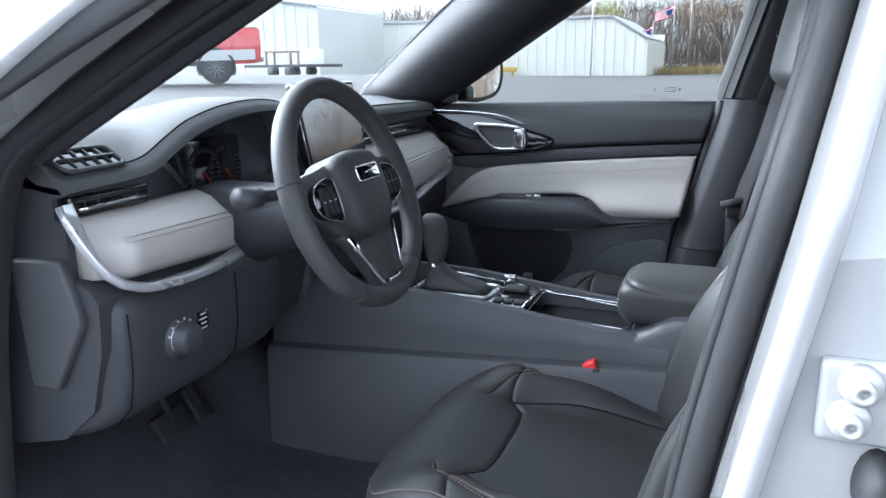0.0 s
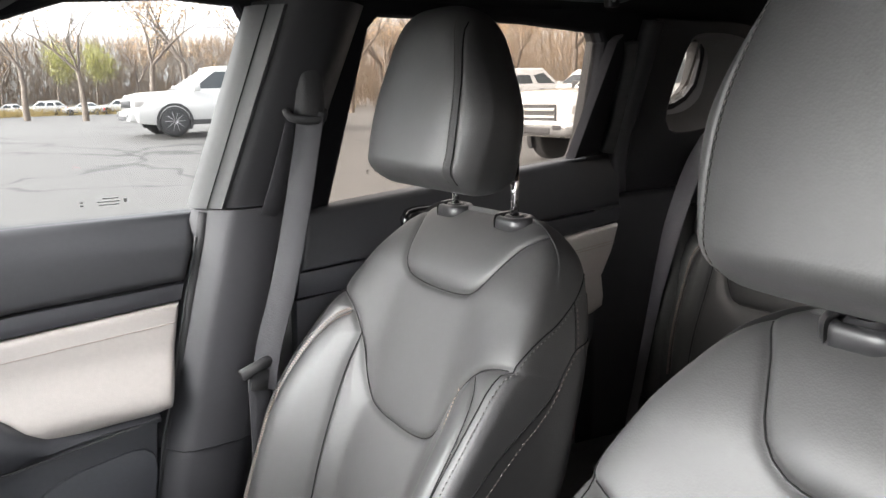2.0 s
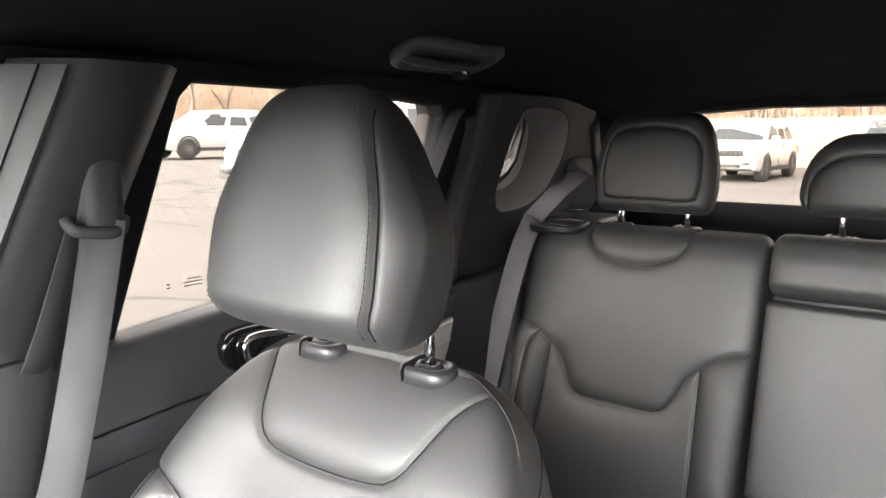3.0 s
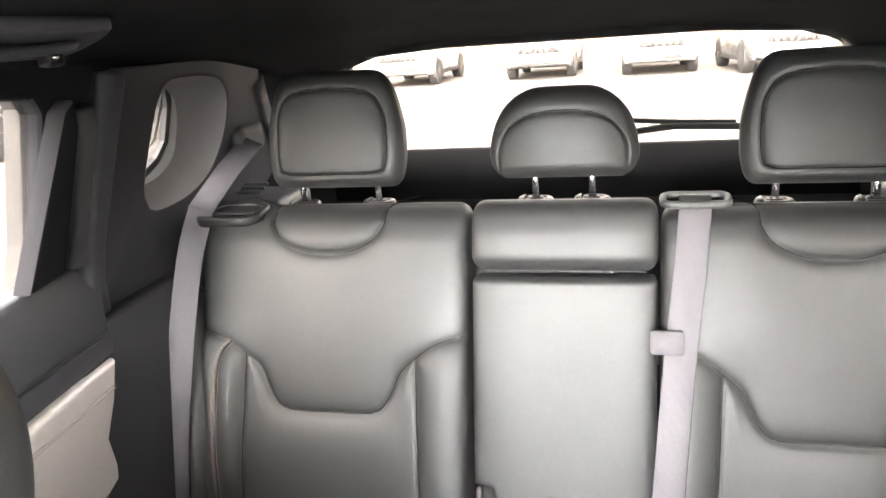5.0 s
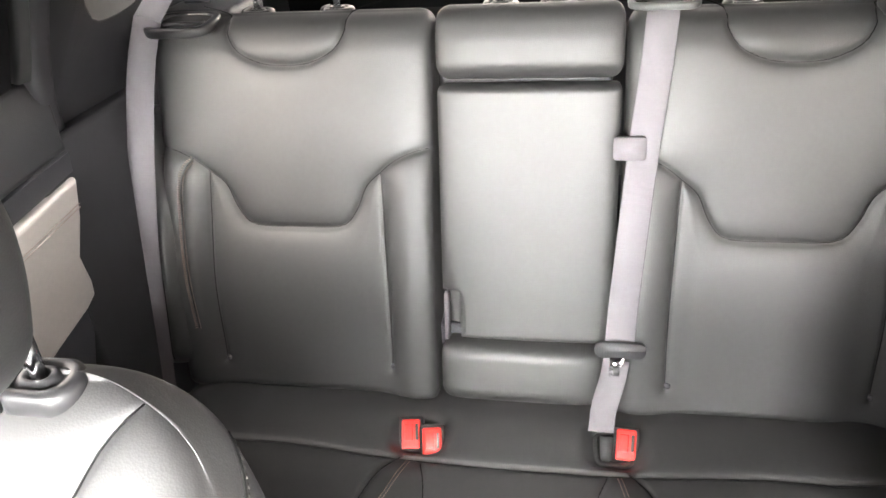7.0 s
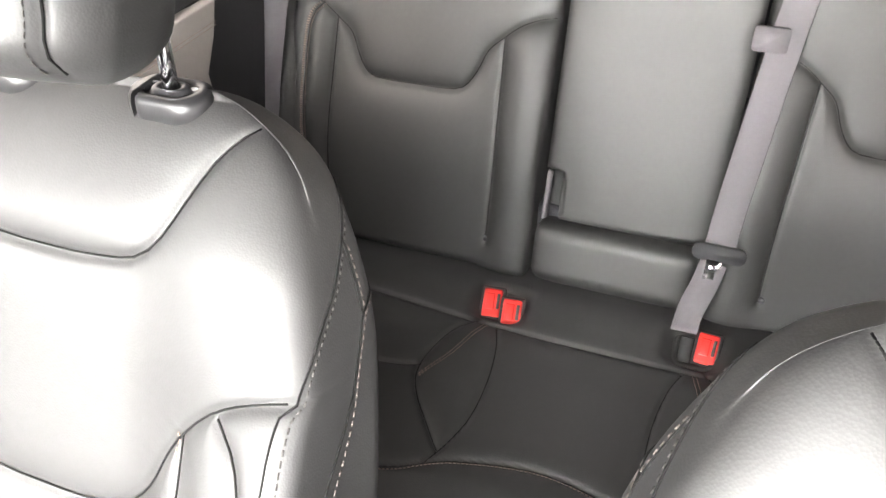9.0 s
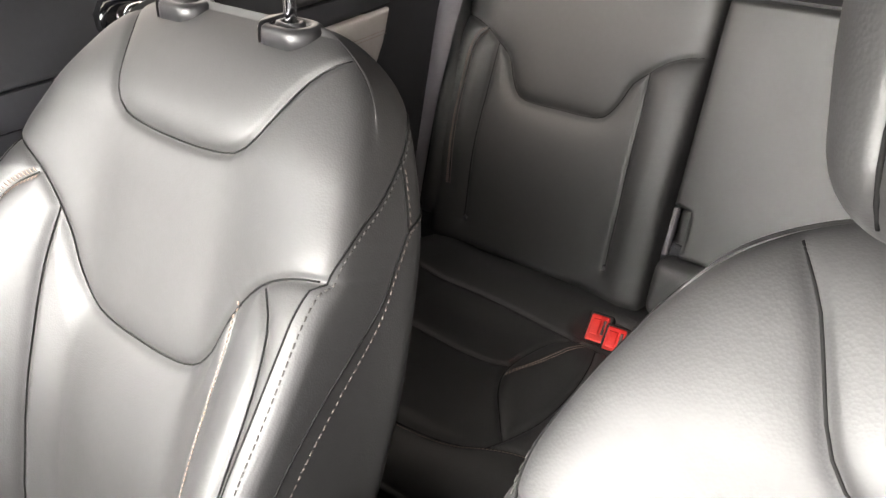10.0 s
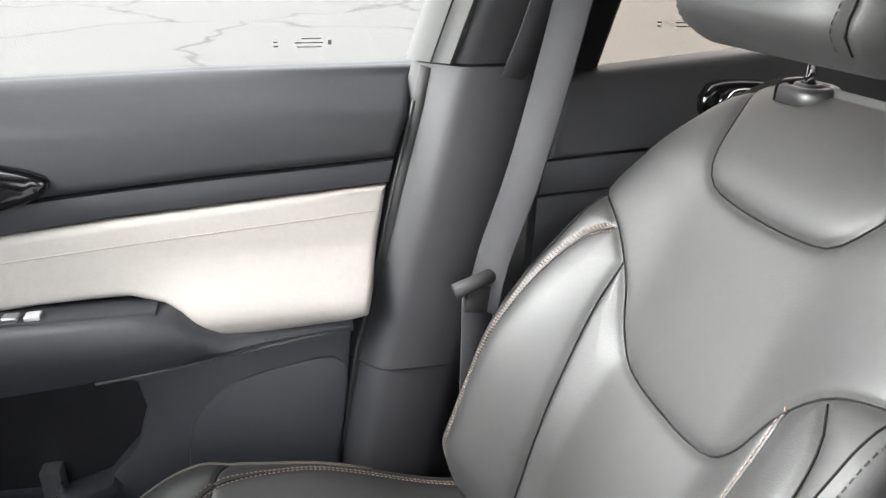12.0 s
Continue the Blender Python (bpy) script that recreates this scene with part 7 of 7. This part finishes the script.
def wheel_at(car, x, y, r, w, side):
    t = link("wheel", loft([[Vector((x + a, y + d, r + b)) for a, b in ring(rr, 28)] for d, rr in ((-w / 2, r * 0.72), (-w / 2, r * 0.95), (-w / 2 + 0.03, r), (w / 2 - 0.03, r), (w / 2, r * 0.95), (w / 2, r * 0.72))]), TYRE, car, "black tyre on an alloy rim")
    e = y + side * (w / 2 - 0.03)
    rim_ = link("rim", loft([[Vector((x + a, e + d * side, r + b)) for a, b in ring(rr, 24)] for d, rr in ((0, r * 0.70), (0.012, r * 0.70), (0.012, r * 0.62), (-0.02, r * 0.60))]), ALLOY, t)
    for k in range(10):
        an = math.pi * k / 5
        link("rim_spoke", rod((x + r * 0.08 * math.cos(an), e + side * 0.012, r + r * 0.08 * math.sin(an)), (x + r * 0.66 * math.cos(an), e + side * 0.006, r + r * 0.66 * math.sin(an)), 0.022, 6, 0.026), ALLOY, t)


def quad_plate(pts, out, thick=0.01):
    n = (Vector(pts[1]) - Vector(pts[0])).cross(Vector(pts[2]) - Vector(pts[0])).normalized()
    if n.dot(Vector(out)) < 0:
        n = -n
    return loft([[Vector(p) - n * 0.02 for p in pts], [Vector(p) + n * thick for p in pts]])


def vehicle(name, label, kind, paint, low=None):
    """A parked vehicle; its front looks along -x, the origin on the ground under its middle."""
    car = thing(name, (0, 0, 0), label, "pickup" if kind == "pickup" else "car", "parked vehicles")
    if kind == "suv":
        L, hw, zb = 4.85, 0.95, 0.30
        secs = [(-2.42, 0.42, 0.92, 0.78), (-2.32, 0.34, 1.02, 0.90), (-2.0, zb, 1.08, hw), (-1.0, zb, 1.13, hw), (0.0, zb, 1.12, hw), (1.5, zb, 1.14, hw), (2.25, 0.36, 1.12, 0.92), (2.42, 0.46, 1.02, 0.84)]
        cab = [(-1.30, 1.10, 0.84), (-0.42, 1.68, 0.70), (1.60, 1.72, 0.70), (2.28, 1.12, 0.82)]
        wb, r, w = (-1.50, 1.50), 0.37, 0.26
    elif kind == "sedan":
        L, hw, zb = 4.5, 0.90, 0.26
        secs = [(-2.25, 0.38, 0.72, 0.72), (-2.1, 0.30, 0.82, 0.86), (-1.0, zb, 0.95, hw), (0.0, zb, 0.96, hw), (1.4, zb, 0.99, hw), (2.1, 0.34, 0.98, 0.84), (2.25, 0.44, 0.90, 0.76)]
        cab = [(-0.95, 0.93, 0.80), (-0.15, 1.42, 0.62), (1.0, 1.42, 0.62), (1.75, 0.96, 0.76)]
        wb, r, w = (-1.38, 1.38), 0.33, 0.22
    else:
        L, hw, zb = 5.9, 1.0, 0.48
        secs = [(-2.95, 0.58, 1.10, 0.92), (-2.85, 0.50, 1.26, 0.98), (-2.4, zb, 1.32, hw), (-1.3, zb, 1.36, hw), (-0.6, zb, 1.36, hw), (1.1, zb, 1.36, hw), (1.12, zb, 1.42, hw), (2.8, 0.52, 1.42, hw), (2.95, 0.58, 1.40, 0.96)]
        cab = [(-1.35, 1.34, 0.88), (-0.75, 1.93, 0.76), (0.75, 1.95, 0.76), (1.05, 1.36, 0.86)]
        wb, r, w = (-1.85, 1.80), 0.42, 0.30
    sharpen(link("body", loft([body_loop(x, a, b, c) for x, a, b, c in secs]), paint, car), 40)
    if low:
        sharpen(link("lower_band", loft([[Vector((x, sg, z)) for sg, z in ((-c - 0.02, a + 0.10), (-c - 0.03, a + 0.36), (c + 0.03, a + 0.36), (c + 0.02, a + 0.10))] for x, a, b, c in secs[2:-1]]), low, car, "silver lower body band"), 40)
    (x0, z0, h0), (x1, z1, h1), (x2, z2, h2), (x3, z3, h3) = cab
    cl = [[Vector((xa, -ha, z0 - 0.02)), Vector((xb, -hb, zt - 0.05)), Vector((xb, -hb + 0.10, zt)), Vector((xb, hb - 0.10, zt)), Vector((xb, hb, zt - 0.05)), Vector((xa, ha, z0 - 0.02))] for xa, ha, xb, hb, zt in ((x0, h0, x1, h1, z1), ((x0 + x3) / 2, h0, (x1 + x2) / 2, h1, (z1 + z2) / 2 + 0.02), (x3, h3, x2, h2, z2))]
    sharpen(link("cabin", loft(cl), paint, car), 50)
    zz = lambda f: (z0 - 0.02) + f * (z1 - 0.05 - z0)
    def lerp(a, b, f):
        return a + (b - a) * f
    for sg in (1, -1):
        cut = [0.06, 0.46, 0.54, 0.94] if kind != "suv" else [0.05, 0.36, 0.41, 0.66, 0.71, 0.95]
        for a, b in zip(cut[::2], cut[1::2]):
            lo = [lerp(x0, x3, a) + 0.06, lerp(x0, x3, b) - 0.02]
            hi = [lerp(x1, x2, a), lerp(x1, x2, b)]
            y0_, y1_ = lerp(h0, h1, 0.12), lerp(h0, h1, 0.90)
            f0, f1 = 0.12, 0.90
            xa, xb = lerp(lo[0], hi[0], f0), lerp(lo[1], hi[1], f0)
            xc, xd = lerp(lo[1], hi[1], f1), lerp(lo[0], hi[0], f1)
            link("side_window", quad_plate([(xa, sg * y0_, zz(f0)), (xb, sg * y0_, zz(f0)), (xc, sg * y1_, zz(f1)), (xd, sg * y1_, zz(f1))], (0, sg, 0)), CARGLASS, car, smooth=False)
        part("mirror", box(x0 + 0.25, x0 + 0.42, sg * (hw + 0.10) - 0.10, sg * (hw + 0.10) + 0.10, z0 - 0.02, z0 + 0.15, 0.03), RUBBER if kind == "pickup" else paint, car)
        for k, x in enumerate((lerp(x0, x3, 0.42), lerp(x0, x3, 0.72))):
            part("door_handle", box(x, x + 0.18, sg * (hw + 0.005) - 0.02, sg * (hw + 0.005) + 0.02, z0 - 0.18, z0 - 0.14, 0.01), RUBBER, car)
        for x in wb:
            link("wheel_arch", loft([[Vector((x + a, sg * (hw + d), r + max(b, -0.2))) for a, b in ring(rr, 28)] for d, rr in ((-0.10, r * 1.18), (0.025, r * 1.18), (0.025, r * 1.02), (-0.10, r * 1.02))], caps=False), RUBBER, car, smooth=False)
            wheel_at(car, x, sg * (hw - w / 2 + 0.02), r, w, sg)
        fx = secs[1][0]
        part("headlight", box(fx - 0.09, fx + 0.22, sg * (hw - 0.20) - 0.17, sg * (hw - 0.20) + 0.17, secs[0][2] - 0.20, secs[0][2] - 0.04, 0.03), LAMP, car)
        part("tail_light", box(-secs[0][0] - 0.14, -secs[0][0] + 0.01, sg * (hw - 0.12) - 0.09, sg * (hw - 0.12) + 0.09, secs[0][2] - 0.22, secs[0][2] + 0.03, 0.02), RED, car)
    for sg in (1, -1):
        part("sill", box(wb[0] + r, wb[1] - r, sg * (hw + 0.005) - 0.02, sg * (hw + 0.005) + 0.02, zb - 0.02, zb + 0.10, 0.01), RUBBER, car)
        part("fog_lamp", box(secs[0][0] - 0.125, secs[0][0] + 0.05, sg * (hw - 0.28) - 0.12, sg * (hw - 0.28) + 0.12, secs[0][1] + 0.06, secs[0][1] + 0.15, 0.02), RUBBER, car)
    m_ = 0.07
    link("windscreen", quad_plate([(lerp(x0, x1, 0.10), -lerp(h0, h1, 0.1) + m_, zz(0.12)), (lerp(x0, x1, 0.10), lerp(h0, h1, 0.1) - m_, zz(0.12)), (lerp(x0, x1, 0.92), lerp(h0, h1, 0.92) - m_, zz(0.92)), (lerp(x0, x1, 0.92), -lerp(h0, h1, 0.92) + m_, zz(0.92))], (-1, 0, 0.6)), CARGLASS, car, smooth=False)
    link("rear_screen", quad_plate([(lerp(x3, x2, 0.14), -h3 + 0.12, zz(0.16)), (lerp(x3, x2, 0.14), h3 - 0.12, zz(0.16)), (lerp(x3, x2, 0.90), h2 - 0.08, zz(0.90)), (lerp(x3, x2, 0.90), -h2 + 0.08, zz(0.90))], (1, 0, 0.4)), CARGLASS, car, smooth=False)
    f = secs[0]
    gh_ = 0.40 if kind == "pickup" else 0.17
    g = part("grille", box(f[0] - 0.03, f[0] + 0.10, -0.58, 0.58, f[2] - gh_ - 0.05, f[2] - 0.03, 0.03), RUBBER, car, "black slatted grille")
    for k in range(7 if kind != "pickup" else 3):
        if kind == "pickup":
            part("grille_bar", box(f[0] - 0.045, f[0] - 0.02, -0.54, 0.54, f[2] - gh_ + 0.02 + 0.12 * k, f[2] - gh_ + 0.06 + 0.12 * k), paint, g)
        else:
            part("grille_bar", box(f[0] - 0.04, f[0] - 0.02, -0.50 + k * 0.155, -0.43 + k * 0.155, f[2] - gh_ - 0.02, f[2] - 0.06), RUBBER, g)
    part("front_bumper", box(f[0] - 0.12, f[0] + 0.2, -f[3] - 0.03, f[3] + 0.03, f[1] - 0.04, f[1] + 0.22, 0.05), CHROME if kind == "pickup" else paint, car)
    part("lower_intake", box(f[0] - 0.13, f[0] + 0.1, -0.55, 0.55, f[1] - 0.01, f[1] + 0.10, 0.02), RUBBER, car)
    part("rear_bumper", box(-f[0] - 0.2, -f[0] + 0.07, -f[3], f[3], f[1] - 0.02, f[1] + 0.2, 0.04), paint if kind != "pickup" else CHROME, car)
    if kind == "pickup":
        part("bed_floor", box(1.16, 2.88, -0.86, 0.86, 1.425, 1.44), RUBBER, car)
        for k in range(5):
            part("roof_lamp", box(-0.72, -0.62, -0.44 + 0.2 * k, -0.36 + 0.2 * k, 1.93, 1.97, 0.01), YELLOW, car)
    return car


def parked(src, x, y, turn, label=""):
    c = copy_thing(src, Matrix.Translation((x, y, ground_z(x, y))) @ Matrix.Rotation(radians(turn), 4, "Z"))
    return tagged(c, label)


suv = vehicle("parked_suv", "white parked sport utility car on the lot", "suv", WHITE)
suv.location = (23.8, 6.2, 0)
sedan = vehicle("parked_car", "white parked saloon car far across the lot", "sedan", WHITE)
sedan.location = (3.0, 100, 0)
truck = vehicle("parked_pickup", "white parked pickup truck with a chrome bumper", "pickup", WHITE)
truck.location = (11.55, 10.0, ground_z(11.55, 10.0))
red = vehicle("red_pickup", "old red pickup truck with a silver lower band", "pickup", REDPAINT, SILVERP)
red.location = (-14.2, 14.85, ground_z(-14.2, 14.85))
red.rotation_euler = (0, 0, radians(37))
grey = vehicle("grey_suv", "dark grey parked off-road car with a slotted grille", "suv", GREYPAINT)
grey.location = (24.2, 2.3, 0)
parked(suv, 23.6, -0.9, 0, "white parked sport utility car facing the lane")
parked(grey, 22.0, -3.6, 4, "dark grey parked off-road car with big tyres")
parked(suv, 24.0, 10.2, 0, "white parked sport utility car beside the fence")
parked(suv, 5.8, 19.6, 1, "white parked sport utility car seen from its side")
parked(suv, 17.2, 23.2, -3, "white parked sport utility car behind another")
parked(suv, 21.5, 22.5, 12, "white parked sport utility car at the lot's corner")
parked(truck, 21.5, 15.5, 3, "white parked pickup truck in the second row")
for i, (x, y, a) in enumerate(((6.5, 98, 5), (10.5, 96, -8), (14.5, 97, 0), (19.0, 95, 10), (24.0, 93, 0), (29.0, 90, 8))):
    parked(sedan if i % 2 else suv, x, y, a, "white parked car far across the lot")
tr = thing("flatbed_trailer", (-23, 36, ground_z(-23, 36) - 0.12), "low flatbed trailer with a timber frame on it", "trailer")
part("deck", box(-2.6, 2.6, -1.0, 1.0, 0.55, 0.70, 0.03), RUBBER, tr)
for x in (-0.6, 0.5):
    for sg in (1, -1):
        link("wheel", rod((x, sg * 1.0, 0.32), (x, sg * 1.22, 0.32), 0.32, 18), TYRE, tr)
part("timber_top", box(-1.6, 0.2, -0.5, 0.5, 1.35, 1.45, 0.02), WOOD, tr)
for x in (-1.5, 0.1):
    for y in (-0.4, 0.4):
        part("timber_leg", box(x - 0.05, x + 0.05, y - 0.05, y + 0.05, 0.70, 1.36), WOOD, tr)
part("crate", box(1.0, 2.4, -0.7, 0.7, 0.71, 1.5, 0.02), GREYS, tr)

# ---- trees ----
BARK = mat("grey_bark", (0.105, 0.085, 0.07), 0.9, vary=0.2, vscale=3, bump=0.5, bscale=20)
TWIG = mat("brown_twigs", (0.165, 0.122, 0.085), 0.9, vary=0.2, vscale=0.4)
LEAF = mat("spring_leaf", (0.22, 0.22, 0.06), 0.7, vary=0.25, vscale=0.8)
RUST = mat("brown_bud", (0.30, 0.20, 0.11), 0.8, vary=0.25, vscale=0.8)


def grow_tree(seed, h, leafy):
    """Tapered limbs, forked again and again; buds or leaves near the twigs."""
    rnd = random.Random(seed)
    segs, tips = [], []
    def limb(p, d, length, r, depth):
        n = 3
        for i in range(n):
            q = p + d * (length / n)
            segs.append((p, q, r, r * 0.86, 6 if depth < 2 else 4 if depth < 4 else 3))
            p, r = q, r * 0.86
            d = (d + Vector((rnd.uniform(-1, 1), rnd.uniform(-1, 1), rnd.uniform(-0.4, 0.9))) * 0.16).normalized()
            if depth >= 1 and i < n - 1 and depth < 5 and rnd.random() < 0.75:
                side = (d + Vector((rnd.uniform(-1, 1), rnd.uniform(-1, 1), rnd.uniform(-0.1, 0.5))) * 0.9).normalized()
                limb(p, side, length * rnd.uniform(0.5, 0.75), r * 0.55, depth + 1)
        if depth < 5:
            for _ in range(3 if depth == 0 else 2):
                nd = (d + Vector((rnd.uniform(-1, 1), rnd.uniform(-1, 1), rnd.uniform(-0.2, 0.4))) * (0.75 if depth else 0.6)).normalized()
                limb(p, nd, length * rnd.uniform(0.62, 0.82), r * 0.68, depth + 1)
        if depth >= 3:
            tips.append(p)
    limb(Vector((0, 0, -0.2)), Vector((0.03, 0.02, 1)).normalized(), h * 0.27, h * 0.018, 0)
    verts, faces = [], []
    for a, b, r0, r1, k in segs:
        w = (b - a).normalized()
        s = w.orthogonal().normalized()
        q = w.cross(s)
        o = len(verts)
        for c, r in ((a, r0), (b, r1)):
            verts += [c + s * (r * math.cos(2 * math.pi * j / k)) + q * (r * math.sin(2 * math.pi * j / k)) for j in range(k)]
        faces += [(o + j, o + (j + 1) % k, o + k + (j + 1) % k, o + k + j) for j in range(k)]
    lv, lf = [], []
    for p in tips:
        for _ in range(leafy):
            c = p + Vector((rnd.gauss(0, 0.35), rnd.gauss(0, 0.35), rnd.gauss(0, 0.3)))
            a = Vector((rnd.uniform(-1, 1), rnd.uniform(-1, 1), rnd.uniform(-1, 1))).normalized()
            b = a.orthogonal().normalized()
            s = rnd.uniform(0.05, 0.12)
            o = len(lv)
            lv += [c - a * s, c + b * s * 0.6, c + a * s, c - b * s * 0.6]
            lf.append((o, o + 1, o + 2, o + 3))
    return verts, faces, lv, lf


kinds = []
for i, (seed, h, leafy, lm, lab) in enumerate(((3, 12, 1, RUST, "tall bare tree with thin brown twigs"), (8, 11, 5, LEAF, "tree with thin yellow-green spring leaves"), (15, 13, 2, RUST, "bare branching tree with brown buds"))):
    t = thing("tree", (0, 0, 0), lab, "tree", "trees")
    v, f, lv, lf = grow_tree(seed, h, leafy)
    link("trunk", raw(v, f), BARK, t)
    link("crown", raw(lv, lf), lm, t, smooth=False)
    kinds.append(t)
spots = [(0, 11.5, 60, 1.25), (2, 20, 62, 1.2), (0, 30, 52, 1.1), (2, 27, 66, 1.2), (1, 9.0, 108, 1.0), (1, 14, 112, 1.15), (0, 3, 116, 1.2), (2, -2, 112, 1.1), (0, -6, 118, 1.3), (1, -17, 104, 1.0), (2, 19, 110, 1.2), (0, 26, 104, 1.2), (1, -28, 108, 0.9), (2, 36, 70, 1.2), (0, 42, 55, 1.1), (2, 46, 36, 1.2), (0, 44, 22, 1.1), (2, 48, 8, 1.2), (0, 46, -6, 1.1), (2, 40, 45, 1.2), (0, 38, 30, 1.15), (1, 52, 14, 1.1), (0, 7, 62, 1.3), (2, 15, 64, 1.3), (0, 23, 60, 1.35), (2, 31, 60, 1.3), (0, 35, 50, 1.3), (2, 3.5, 70, 1.3), (0, 18, 58, 1.2), (2, 26, 56, 1.25), (0, 44, 48, 1.2), (2, 50, 28, 1.3)]
rt = random.Random(5)
for i, (k, x, y, s) in enumerate(spots):
    m = Matrix.Translation((x, y, ground_z(x, y))) @ Matrix.Rotation(rt.uniform(0, 6.28), 4, "Z") @ Matrix.Scale(s * rt.uniform(0.9, 1.1), 4)
    copy_thing(kinds[k], m)
for k, t in enumerate(kinds):
    t.location = ((-48, 120, 0), (-40, 112, 0), (56, 60, 0))[k]


def brush(name, pts, count, h0, h1, material, label):
    """A far thicket: thin stems and twigs, too many to count."""
    rnd = random.Random(11)
    verts, faces = [], []
    for _ in range(count):
        t = rnd.random() * (len(pts) - 1)
        a, b = pts[int(t)], pts[min(int(t) + 1, len(pts) - 1)]
        f = t - int(t)
        x, y = a[0] + (b[0] - a[0]) * f + rnd.gauss(0, 2.5), a[1] + (b[1] - a[1]) * f + rnd.gauss(0, 3)
        z0 = rnd.uniform(0, h0)
        l_ = rnd.uniform(0.8, h1)
        d = Vector((rnd.gauss(0, 0.45), rnd.gauss(0, 0.45), 1)).normalized() * l_
        r = rnd.uniform(0.02, 0.07)
        p, q = Vector((x, y, z0)), Vector((x, y, z0)) + d
        o = len(verts)
        verts += [p + Vector((r, 0, 0)), p + Vector((-r * 0.5, r, 0)), p + Vector((-r * 0.5, -r, 0)), q]
        faces += [(o, o + 1, o + 3), (o + 1, o + 2, o + 3), (o + 2, o, o + 3)]
    ob = link(name, raw(verts, faces), material, None, label, smooth=False)
    return tagged(ob, category="brush", kind="stuff")


brush("far_woods", [(-60, 122), (-10, 124), (30, 118), (55, 80), (58, 30), (56, -20)], 42000, 9.5, 5.0, TWIG, "brown leafless woods along the horizon")
GRASS = mat("dry_grass", (0.30, 0.23, 0.10), 0.9, vary=0.25, vscale=0.5)
brush("dry_verge", [(-8, 88), (10, 102), (34, 84)], 5000, 0.1, 1.2, GRASS, "dry tan grass verge at the lot's edge")
